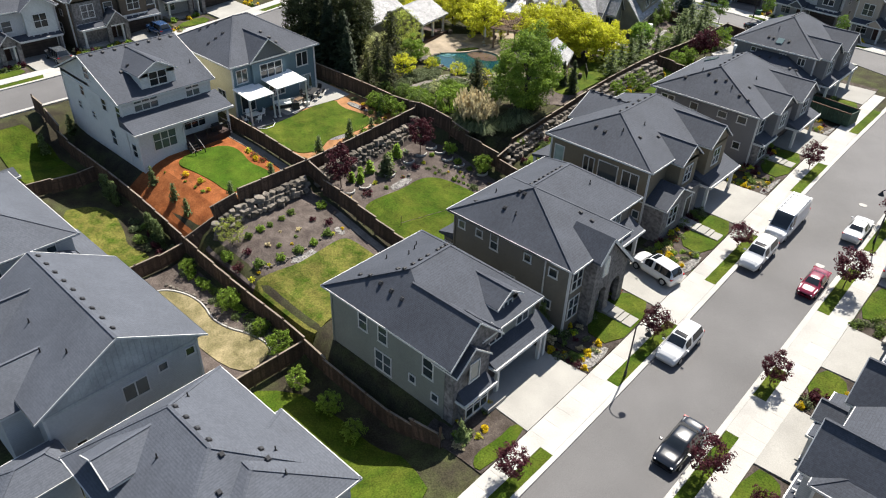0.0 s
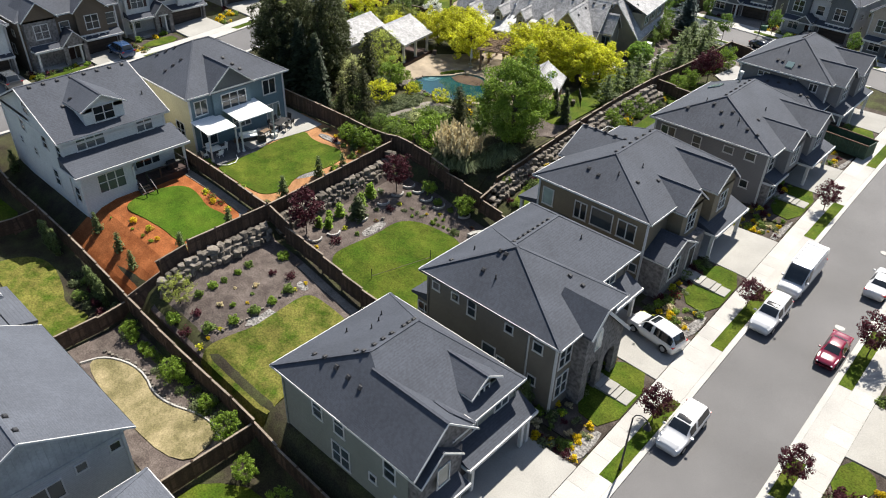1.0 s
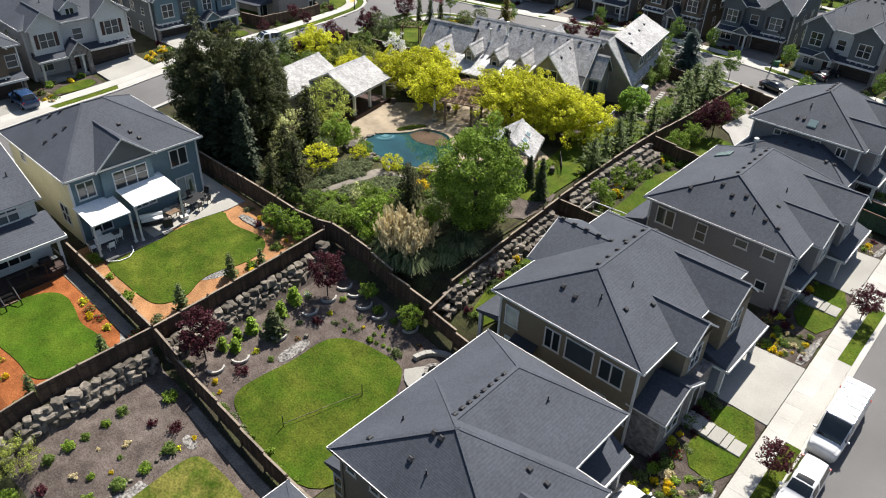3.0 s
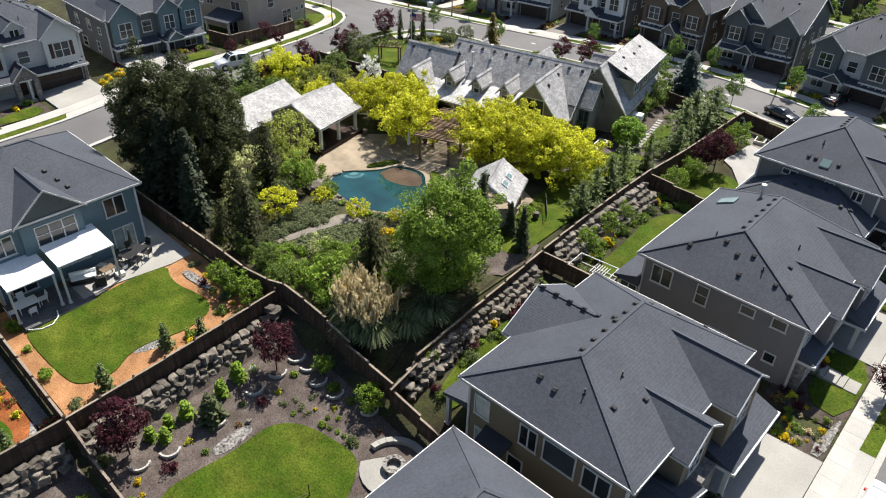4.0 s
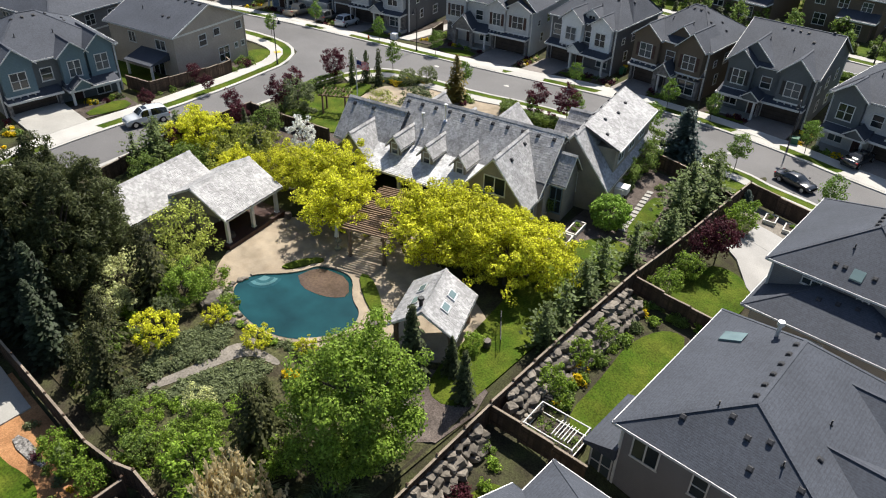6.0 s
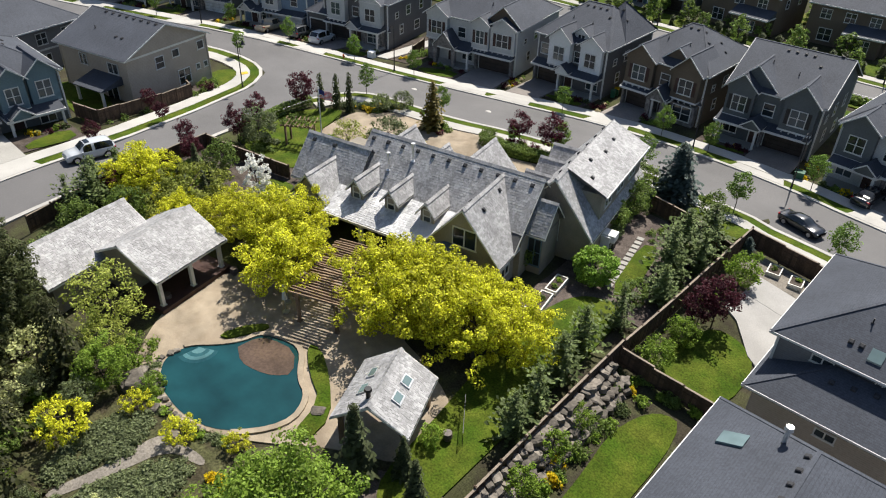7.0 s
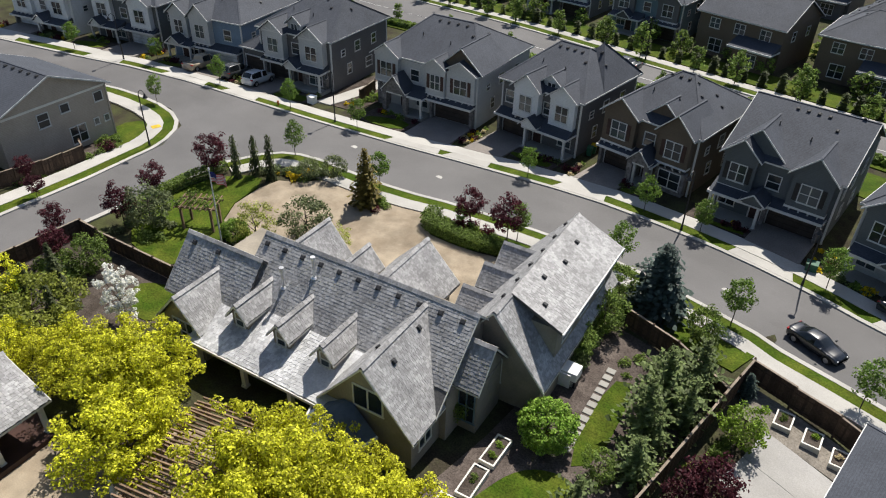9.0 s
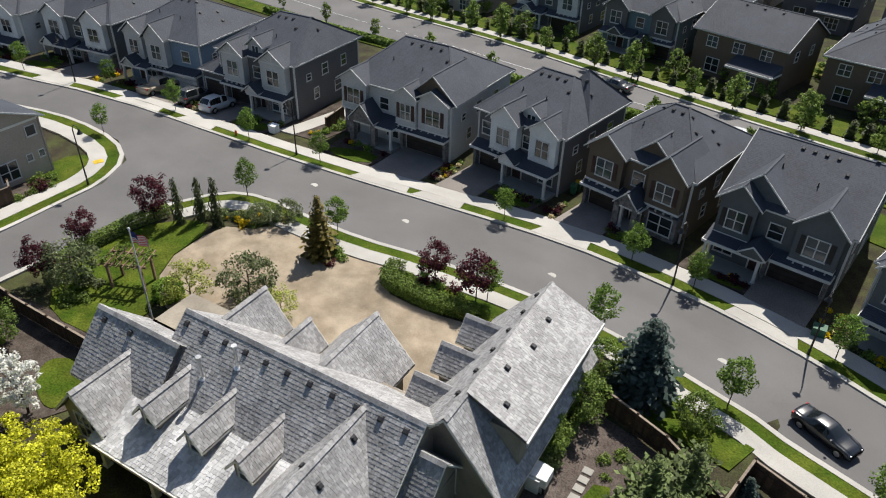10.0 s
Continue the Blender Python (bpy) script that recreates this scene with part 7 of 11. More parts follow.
    sd = Mesh(); sd.solid([(16.75, 3.0, 6.36), (20.3, 3.0, 4.75), (20.3, 13.9, 4.75), (16.75, 13.9, 6.36)], [(16.75, 3.0, 6.55), (20.3, 3.0, 4.93), (20.3, 13.9, 4.93), (16.75, 13.9, 6.55)]); put("shed_dormer_roof", sd.data("shed_dormer_roof", SHAKE_BASE), h)
    shakes(h, (20.3, 3.0, 4.95), (20.3, 13.9, 4.95), (16.75, 13.9, 6.57), (16.75, 3.0, 6.57))
    wall(h, 17.0, 19.9, 3.3, 13.6, 2.0, 4.85, W, "shed_dormer_wall")
    for v in (5, 8, 11):
        window(h, "R", v, 19.9, 3.2, 1.4, 1.0, "double", trim=TRIM)
    gt = Mesh(); gt.beam((20.36, 2.95, 4.84), (20.36, 13.95, 4.84), 0.12, 0.18); put("gutter", gt.data("gutter", TRIM), h)
    for v in (4.6, 7.6, 10.6):
        shake_gable(h, "u", v, 1.25, 12.6, 15.8, 3.2, 4.5, W, 0.3, (True, False)); wall(h, 13.0, 15.5, v - 0.9, v + 0.9, 1.5, 3.2, W, "dormer_wall"); window(h, "L", v, 13.0, 2.1, 0.9, 1.0, "double", trim=TRIM)
    # north gables over the forecourt
    shake_gable(h, "v", 8.4, 2.7, -0.2, 6.9, 2.5, 5.35, W, 0.4, (False, True)); wall(h, 6.2, 10.6, 3.9, 6.4, -1, 2.5, W, "north_wall")
    shake_gable(h, "v", 1.0, 2.0, 0, 5.2, 2.8, 5.35, W, 0.4, (False, True)); wall(h, -0.6, 2.6, 3.9, 4.8, -1, 2.5, W, "north_wall")
    shake_gable(h, "v", 4.7, 1.3, 1.5, 5.0, 3.0, 4.6, W, 0.3, (False, True)); wall(h, 3.8, 5.6, 3.9, 4.7, -1, 2.9, W, "north_wall")
    vent_row(h, (0.5, -0.55, zr - 0.45), (15.4, -0.55, zr - 0.45), 11); vents(h, [(-4.6, -2.3, 5.5), (-2.4, -2.3, 5.5), (12.2, -4.5, 5.8), (13.3, -2.0, 5.9), (13.5, -4.9, 5.7)]); vent_row(h, (16.2, 3.2, 6.1), (16.2, 13, 6.1), 6)
    vents(h, [(17.6, 6.0, 6.2), (18.0, 8.5, 6.0), (18.6, 4.0, 5.75), (17.8, 11, 6.1)])
    for u, v in ((3.1, -2.2), (4.9, -1.2)):
        z = zr - abs(v) * 0.915
        pp = Mesh(); pp.tube((u, v, z - 0.1), (u, v, z + 1.5), 0.1, 0.1, 10); pp.tube((u, v, z + 1.45), (u, v, z + 1.62), 0.19, 0.17, 10); pp.tube((u, v, z + 0.0), (u, v, z + 0.1), 0.24, 0.14, 10)
        put("flue", pp.data("flue", PIPE), h)


estate()


def pavilion(label, x, y, rz, half, length, eave, ridge, base, open_front=True):
    h = put("garden_pavilion", None, m=pose(x, y, base, 0, 0, rz), label=label, category="pavilion")
    shake_gable(h, "v", 0, half, -length / 2, length / 2, eave, ridge, STUCCO, 0.35)
    if open_front:
        wall(h, -half + 0.5, 0.0, -length / 2 + 0.4, length / 2 - 0.4, -0.6, eave + 0.1, STUCCO, "rear_wall")
        for v in (-length / 2 + 0.5, 0, length / 2 - 0.5):
            post(h, half - 0.5, v, 0, eave, 0.26, CREAM)
        fl = Mesh(); fl.box(0, half, -length / 2, length / 2, -0.4, 0.12); put("pavilion_floor", fl.data("pavilion_floor", SHUTTER), h)
        window(h, "R", 0, 0.01, 0.2, 1.8, 2.0, "twin", trim=CREAM)
    return h


pavilion("shake-roofed open pool cabana with posts", -71.9, 72.7, 12, 3.5, 6.6, 2.5, 4.3, 5.45)
pavilion("long shake-roofed pool house among trees", -76.2, 68.6, 12, 3.0, 9.0, 2.4, 4.2, 5.45, False)
k = bpy.data.objects["garden_pavilion.001"]
wall(k, -2.5, 2.5, -4.0, 4.0, -0.6, 2.5, STUCCO)


def gazebo():
    h = put("garden_pavilion", None, m=pose(-49.3, 74.2, 5.1, 0, 0, 24.5), label="small shake-roofed grill pavilion with skylights and chimney", category="pavilion")
    shake_gable(h, "v", 0, 2.35, -2.5, 2.5, 2.4, 4.0, None)
    for u in (-1.9, 1.9):
        for v in (-2.1, 2.1):
            post(h, u, v, -0.2, 2.35, 0.26, TIMBER)
    for v in (-0.7, 0.7):
        for s in (-1, 1):
            sk = Mesh(); x0, x1 = s * 0.8, s * 1.35
            z = lambda x: 4.0 - abs(x) * 0.681
            sk.solid([(x0, v - 0.4, z(x0)), (x1, v - 0.4, z(x1)), (x1, v + 0.4, z(x1)), (x0, v + 0.4, z(x0))], [(x0, v - 0.4, z(x0) + 0.16), (x1, v - 0.4, z(x1) + 0.16), (x1, v + 0.4, z(x1) + 0.16), (x0, v + 0.4, z(x0) + 0.16)])
            f = put("skylight", sk.data("skylight", PIPE), h)
            g = Mesh(); g.solid([(x0 + s * 0.08, v - 0.32, z(x0 + s * .08) + 0.16), (x1 - s * 0.08, v - 0.32, z(x1 - s * .08) + 0.16), (x1 - s * 0.08, v + 0.32, z(x1 - s * .08) + 0.16), (x0 + s * 0.08, v + 0.32, z(x0 + s * .08) + 0.16)],
                               [(x0 + s * 0.08, v - 0.32, z(x0 + s * .08) + 0.175), (x1 - s * 0.08, v - 0.32, z(x1 - s * .08) + 0.175), (x1 - s * 0.08, v + 0.32, z(x1 - s * .08) + 0.175), (x0 + s * 0.08, v + 0.32, z(x0 + s * .08) + 0.175)])
            put("pane", g.data("pane", SKYGLASS), f)
    ch = Mesh(); ch.tube((-0.35, -1.6, 3.3), (-0.35, -1.6, 4.35), 0.14, 0.14, 10); ch.tube((-0.35, -1.6, 4.35), (-0.35, -1.6, 4.5), 0.24, 0.2, 10); put("chimney", ch.data("chimney", DARK), h)


gazebo()


def pool():
    out = refine([(-61.6, 66.5), (-62.8, 67.1), (-63.8, 68.0), (-63.8, 69.6), (-62.2, 71.2), (-61.4, 72.6), (-61.2, 73.8), (-59.9, 74.4), (-58.1, 74.7), (-56.2, 72.8), (-54.4, 72.2), (-53.5, 70.0), (-55.7, 67.0), (-58.7, 66.1), (-61.6, 66.5)], 2)[:-1]
    z = 5.15
    h = put("swimming_pool", None, m=pose(0, 0, z), label="free-form swimming pool with teal water and tan coping", category="pool")
    me = Mesh(); me.poly([(x, y, 0.09) for x, y in out]); put("water", me.data("water", WATER, fix=False), h, label="still teal water")
    rim = Mesh()
    big = offset(out + [out[0]], -0.38)[:-1] if inside(*offset(out + [out[0]], 0.3)[5], out) else offset(out + [out[0]], 0.38)[:-1]
    n = len(out)
    for i in range(n):
        j = (i + 1) % n
        a, b, c, d = out[i], out[j], big[j], big[i]
        if a[1] < 69.2 and a[0] < -55.2:
            continue
        g = Mesh(); g.solid([(*k, -0.1) for k in (a, b, c, d)], [(*k, 0.19) for k in (a, b, c, d)]); put("coping_stone", g.data("coping_stone", TANPAVE), h)
    sh = Mesh(); beach = [(-61.3, 71.9), (-61.2, 73.3), (-60.4, 73.95), (-58.3, 74.35), (-56.6, 72.9), (-57.4, 71.9), (-58.6, 71.4), (-60.0, 71.2)]
    beach = refine(beach + [beach[0]], 1)[:-1]
    sh.poly([(x, y, 0.105) for x, y in beach]); put("tanning_shelf", sh.data("tanning_shelf", POOLFLOOR, fix=False), h, label="brown shallow shelf under thin water")
    for k in range(4):
        st = Mesh(); st.poly([(-63.0 + (0.5 + 0.3 * k) * math.cos(a), 70.0 + (0.5 + 0.3 * k) * math.sin(a), 0.112 - 0.004 * k) for a in (math.radians(-100 + 135 * i / 10) for i in range(11))] + [(-63.1, 70.1, 0.112 - 0.004 * k)])
        put("pool_step", st.data("pool_step", material("submerged_step", ((0.08, 0.17, 0.18), (0.025, 0.08, 0.09), (0.06, 0.14, 0.15), (0.015, 0.06, 0.07))[k], 0.1, 0.1, 5, 1, 0.0), fix=False), h)


pool()
drape("lawn", [(-63.2, 71.6), (-62.8, 73.4), (-61.8, 74.7), (-61.3, 74.5), (-61.8, 73.2), (-62.4, 71.9)], LAWN, 0.2, curve=1, label="small curved lawn strip beside the pool")
drape("lawn", [(-58.2, 75.3), (-57.2, 75.7), (-54.6, 74.3), (-52.0, 72.2), (-51.6, 70.0), (-52.6, 69.6), (-53.5, 72.6), (-56.0, 73.7)], LAWN, 0.2, curve=1, label="curved lawn strip between pool and terrace")


def pergola():
    h = put("pergola", None, m=pose(-60.2, 80.0, gz(-60.2, 80), 0, 0, 20), label="brown timber pergola over the terrace path", category="pergola")
    for u in (-1.5, 1.5):
        for v in (-3.2, 0, 3.2):
            post(h, u, v, 0, 2.5, 0.2, TIMBER, "post")
        me = Mesh(); me.box(u - 0.07, u + 0.07, -3.6, 3.6, 2.5, 2.75); put("beam", me.data("beam", TIMBER), h)
    sl = Mesh(); sl.box(-2.0, 2.0, -0.045, 0.045, 0, 0.14)
    d = sl.data("slat", TIMBER)
    for i in range(26):
        put("slat", d, h, pose(random.uniform(-.12, .12), -3.5 + i * 0.28, 2.751, 0, 0, random.uniform(-2.5, 2.5)))


pergola()

# ---- fences, boulders, edging ----
def fence_panel(hgt):
    key = ("panel", hgt)
    if key not in CACHE:
        me = Mesh()
        n = 17
        for i in range(n):
            x0, x1 = i / n - 0.003, (i + 1) / n + 0.003
            y = 0.013 if i % 2 else -0.013
            me.box(max(0, x0), min(1, x1), y - 0.012, y + 0.012, 0.05, hgt - 0.06 + 0.01 * ((i * 7) % 3))
        me.box(0, 1, -0.045, -0.026, 0.3, 0.4); me.box(0, 1, -0.045, -0.026, hgt - 0.45, hgt - 0.35)
        cap = Mesh(); cap.box(-0.005, 1.005, -0.075, 0.075, hgt - 0.03, hgt + 0.02)
        po = Mesh(); po.box(-0.06, 0.06, -0.06, 0.06, -0.4, hgt + 0.08); po.solid([(-.08, -.08, hgt + .08), (.08, -.08, hgt + .08), (.08, .08, hgt + .08), (-.08, .08, hgt + .08)], [(-.02, -.02, hgt + .15), (.02, -.02, hgt + .15), (.02, .02, hgt + .15), (-.02, .02, hgt + .15)])
        CACHE[key] = me.data("panel", FENCE), cap.data("cap_rail", FENCE_CAP), po.data("post", FENCE)
    return CACHE[key]


def fence(label, pts, hgt=1.8, lift=0.0):
    pa, ca, po = fence_panel(hgt)
    h = put("fence", None, m=pose(0, 0, 0), label=label, category="fence")
    for (x0, y0), (x1, y1) in zip(pts, pts[1:]):
        L = math.hypot(x1 - x0, y1 - y0)
        n = max(1, round(L / 2.4))
        rz = math.degrees(math.atan2(y1 - y0, x1 - x0))
        for i in range(n):
            a, b = i / n, (i + 1) / n
            xa, ya, xb, yb = x0 + (x1 - x0) * a, y0 + (y1 - y0) * a, x0 + (x1 - x0) * b, y0 + (y1 - y0) * b
            za, zb = gz(xa, ya) + lift, gz(xb, yb) + lift
            pitch = (zb - za) / (L / n)
            m = pose(xa, ya, za, 0, 0, rz) @ Matrix(((L / n, 0, 0, 0), (0, 1, 0, 0), (pitch * L / n, 0, 1, 0), (0, 0, 0, 1)))
            put("panel", pa, h, m, kind="stuff")
            put("cap_rail", ca, h, m)
            put("post", po, h, pose(xa, ya, za, 0, 0, rz))
        put("post", po, h, pose(x1, y1, gz(x1, y1) + lift, 0, 0, rz))
    return h


fence("brown cedar board fence behind the row houses", [(-84, 24.7), (-70, 24.7), (-53.9, 24.5), (-36.5, 24.6), (-21.4, 24.3)], 1.9)
fence("brown cedar board fence above the boulder wall", [(-52.6, 25.0), (-52.5, 27.4), (-52.4, 37.9), (-52.9, 53.6)], 1.7)
fence("brown cedar board fence between two back gardens", [(-52.4, 37.9), (-35.2, 37.9)], 1.8)
fence("brown cedar board fence of the estate garden", [(-76, 53.2), (-56.4, 53.3), (-53.9, 53.7), (-52.6, 54.2), (-41.3, 54.1), (-42.1, 71.7), (-42.6, 90), (-42.4, 110.6)], 1.9)
fence("brown cedar board fence closing a side yard", [(-41.3, 54.1), (-36.0, 53.9)], 1.5)
fence("brown cedar board fence between the two upper yards", [(-66.2, 38.1), (-52.4, 37.9)], 1.7)
fence("brown cedar board fence between back lawns", [(-42.1, 71.7), (-35.6, 72.4)], 1.6)
fence("brown cedar board fence between back lawns", [(-42.5, 89.6), (-35.6, 89.8)], 1.6)
fence("brown cedar board fence beside the street", [(-42.4, 110.6), (-36.5, 109.9), (-34.8, 109.4)], 1.8)
fence("brown cedar board fence at the estate's north side", [(-51.0, 109.0), (-46.8, 108.4), (-42.6, 106.8)], 1.7)
fence("brown cedar board fence between low yards", [(-53.6, 17.4), (-53.7, 24.4)], 1.6)
fence("brown cedar board fence between low yards", [(-36.6, 17.6), (-36.5, 24.5)], 1.7)
fence("brown cedar board fence between low yards", [(-70.8, 17.8), (-70.6, 24.6)], 1.6)
fence("brown cedar board fence beside the side street", [(-84.6, 68), (-87.4, 79), (-88.9, 87.0), (-86.8, 87.3)], 1.6)
fence("brown cedar board fence across the side garden", [(-86.6, 87.3), (-78.2, 89.0)], 1.5)
fence("brown board fence of the corner house", [(-104.6, 80.8), (-100.9, 81.7), (-101.5, 89.2), (-102.6, 93.4), (-104.2, 93.8)], 1.6)
fence("brown board fence between street houses", [(-97.8, 127.6), (-96.6, 124.0)], 1.6)


def boulders():
    rnd = random.Random(5)
    shapes = []
    for k in range(7):
        bm = bmesh.new()
        bmesh.ops.create_cube(bm, size=0.85)
        bmesh.ops.bevel(bm, geom=bm.edges[:], offset=0.13, segments=1, affect="EDGES")
        bmesh.ops.subdivide_edges(bm, edges=[e for e in bm.edges if e.calc_length() > 0.4], cuts=1)
        bmesh.ops.triangulate(bm, faces=bm.faces)
        sq = (rnd.uniform(0.8, 1.25), rnd.uniform(0.7, 1.0), rnd.uniform(0.6, 0.85))
        for v in bm.verts:
            d = noise.noise(v.co * 2.4 + Vector((k * 9, 0, 0))) * 0.42 + noise.noise(v.co * 5 + Vector((k * 5, 3, 0))) * 0.12
            c = v.co * (1 + d)
            c = Vector((max(-0.5, min(0.5, c.x)), max(-0.48, min(0.48, c.y)), max(-0.42, min(0.42, c.z))))
            v.co = Vector((c.x * sq[0], c.y * sq[1], c.z * sq[2]))
        me = bpy.data.meshes.new("boulder"); bm.to_mesh(me); bm.free(); me.materials.append(ROCK)
        shapes.append(me)
    def wall_of(label, x0, y0, x1, y1, rows, out, size=0.8):
        """Courses of stones, each set back a little from the one below."""
        h = put("boulder_wall", None, label=label, kind="structure")
        L = math.hypot(x1 - x0, y1 - y0)
        for r in range(rows):
            n = int(L / (size * 0.82))
            for i in range(n):
                t = (i + 0.5 * (r % 2) + rnd.uniform(-.2, .2)) / n
                x, y = x0 + (x1 - x0) * t + out[0] * (rows - 1 - r) * 0.5, y0 + (y1 - y0) * t + out[1] * (rows - 1 - r) * 0.5
                s = size * rnd.uniform(0.8, 1.4)
                put("boulder", rnd.choice(shapes), h, pose(x, y, gz(x0 + out[0] * 1.2, y0 * (1 - t) + y1 * t + out[1] * 1.2) + 0.22 + r * 0.46 * size / 0.8, rnd.uniform(-15, 15), rnd.uniform(-15, 15), rnd.uniform(0, 360)) @ Matrix.Scale(s, 4))
    wall_of("dry-laid basalt boulder wall below the fence", -51.9, 27.0, -51.8, 37.4, 3, (0.5, 0), 0.74)
    wall_of("dry-laid basalt boulder wall below the fence", -51.9, 38.4, -52.3, 53.2, 3, (0.5, 0), 0.74)
    wall_of("dry-laid boulder slope below the estate fence", -41.2, 55.2, -41.8, 70.8, 3, (0.8, 0), 0.74)
    wall_of("dry-laid boulder slope below the estate fence", -41.9, 73, -42.2, 88.4, 4, (0.9, 0), 0.7)
    def ring(label, pts, size):
        h = put("stone_edging", None, label=label, kind="structure")
        for i in range(len(pts) - 1):
            (x0, y0), (x1, y1) = pts[i], pts[i + 1]
            n = max(1, int(math.hypot(x1 - x0, y1 - y0) / (size * 1.0)))
            for k in range(n):
                x, y = x0 + (x1 - x0) * k / n, y0 + (y1 - y0) * k / n
                put("stone", rnd.choice(shapes), h, pose(x + rnd.uniform(-.1, .1), y + rnd.uniform(-.1, .1), gz(x, y) + 0.1, 0, 0, rnd.uniform(0, 360)) @ Matrix.Scale(size * rnd.uniform(0.7, 1.2), 4))
    ring("small grey stones beside the patchy lawn", refine([(-45.4, 27.0), (-44.7, 28.6), (-44.6, 30.2), (-44.9, 32.2), (-45.0, 33.6)], 1), 0.24)
    ring("row of small grey stones edging the dry lawn", refine([(-51.4, 21.2), (-48.0, 22.5), (-44.2, 21.6), (-40.3, 23.4), (-37.8, 22.9)], 1), 0.26)
    ring("grey stones round the pool's planted edge", refine([(-63.9, 68.9), (-63.9, 67.6), (-62.8, 66.8), (-61.5, 66.2), (-58.7, 65.8), (-56.0, 66.5)], 1), 0.42)
    ring("pale grey rocks beside the lawn", [(-46.9, 46.7), (-46.4, 47.3)], 0.5)
    for x, y, s in ((-63.0, 65.4, 1.9), (-60.2, 65.2, 0.9), (-52.9, 71.9, 1.0), (-63.6, 66.3, 1.0), (-57.4, 65.0, 0.8)):
        put("boulder", rnd.choice(shapes), m=ground(x, y, 40 * s, s, 0.05), label="large grey boulder at the pool edge", category="boulder", group="pool boulders")


boulders()
kb = Mesh()
edge = refine([(-51.5, 19.2), (-50.9, 21.1), (-47.9, 22.35), (-44.3, 21.45), (-40.2, 23.25), (-37.9, 22.7)], 2)
for (xa, ya), (xb, yb) in zip(edge, edge[1:]):
    kb.beam((xa, ya, gz(xa, ya) + 0.06), (xb, yb, gz(xb, yb) + 0.06), 0.13, 0.2)
put("lawn_kerb", kb.data("lawn_kerb", CONCRETE), kind="structure", label="narrow poured kerb round the dry lawn")
for x, y, w, l in ((-46.4, 45.1, 0.9, 2.8),):
    drape("gravel_patch", [(x - w / 2, y - l / 2), (x + w / 2, y - l / 2), (x + w / 2, y + l / 2), (x - w / 2, y + l / 2)], GRAVEL, 0.05, curve=2, label="pale gravel patch beside the lawn")
drape("gravel_path", [(-59.4, 58.2), (-58.2, 61.4), (-58.4, 64.4), (-57.0, 65.0), (-54.6, 65.4), (-54.4, 64.8), (-56.8, 64.4), (-57.4, 61.4), (-58.6, 58.2)], PATH, 0.06, curve=2, label="grey-brown gravel garden path")


def edging_arc(x, y, r, a0, a1):
    me = Mesh()
    n = 7
    for i in range(n):
        t0, t1 = (math.radians(a0 + (a1 - a0) * k / n) for k in (i, i + 0.9))
        z = gz(x, y)
        me.solid([(x + q * math.cos(t), y + q * math.sin(t), z) for q, t in ((r, t0), (r + .13, t0), (r + .13, t1), (r, t1))], [(x + q * math.cos(t), y + q * math.sin(t), z + 0.2) for q, t in ((r, t0), (r + .13, t0), (r + .13, t1), (r, t1))])
    put("garden_edging", me.data("garden_edging", CONCRETE), label="curved pale concrete block edging round a shrub", category="edging", group="garden edging arcs")


for x, y in ((-48.4, 41.9), (-48.8, 40.1), (-48.3, 45.2), (-48.7, 48.4), (-48.8, 50.4), (-49.0, 52.2), (-47.8, 52.3), (-46.4, 52.0), (-44.9, 52.2), (-42.3, 53.0)):
    edging_arc(x, y, 0.55, -100, 60)


def fire_pit():
    x, y = -38.0, 51.2
    z = gz(x, y)
    h = put("fire_pit", None, m=pose(x, y, z), label="round stone fire pit with curved seat wall", category="fire pit")
    me = Mesh(); me.tube((0, 0, 0), (0, 0, 0.08), 2.2, 2.2, 24); put("paving", me.data("paving", DRIVE), h)
    for i in range(12):
        a0, a1 = 2 * math.pi * i / 12, 2 * math.pi * (i + 0.94) / 12
        b = Mesh(); b.solid([(q * math.cos(t), q * math.sin(t), 0.08) for q, t in ((.45, a0), (.75, a0), (.75, a1), (.45, a1))], [(q * math.cos(t), q * math.sin(t), 0.5) for q, t in ((.45, a0), (.75, a0), (.75, a1), (.45, a1))]); put("block", b.data("block", GRAVEL), h)
    for i in range(10):
        a0, a1 = math.radians(40 + 14 * i), math.radians(53.4 + 14 * i)
        b = Mesh(); b.solid([(q * math.cos(t), q * math.sin(t), 0.0) for q, t in ((1.8, a0), (2.2, a0), (2.2, a1), (1.8, a1))], [(q * math.cos(t), q * math.sin(t), 0.5) for q, t in ((1.8, a0), (2.2, a0), (2.2, a1), (1.8, a1))]); put("seat_block", b.data("seat_block", DRIVE), h)


fire_pit()


def planter(x, y, rz, w=1.0, l=2.3):
    h = put("raised_bed", None, m=ground(x, y, rz), label="pale timber raised planting bed filled with soil", category="planter", group="raised beds")
    for a in ((-w / 2, -w / 2 + .1, -l / 2, l / 2), (w / 2 - .1, w / 2, -l / 2, l / 2), (-w / 2 + .102, w / 2 - .102, -l / 2, -l / 2 + .1), (-w / 2 + .102, w / 2 - .102, l / 2 - .1, l / 2)):
        me = Mesh(); me.box(*a, 0, 0.42); put("board", me.data("board", CREAM), h)
    me = Mesh(); me.box(-w / 2 + .1, w / 2 - .1, -l / 2 + .1, l / 2 - .1, 0, 0.34); put("soil", me.data("soil", SOIL), h)


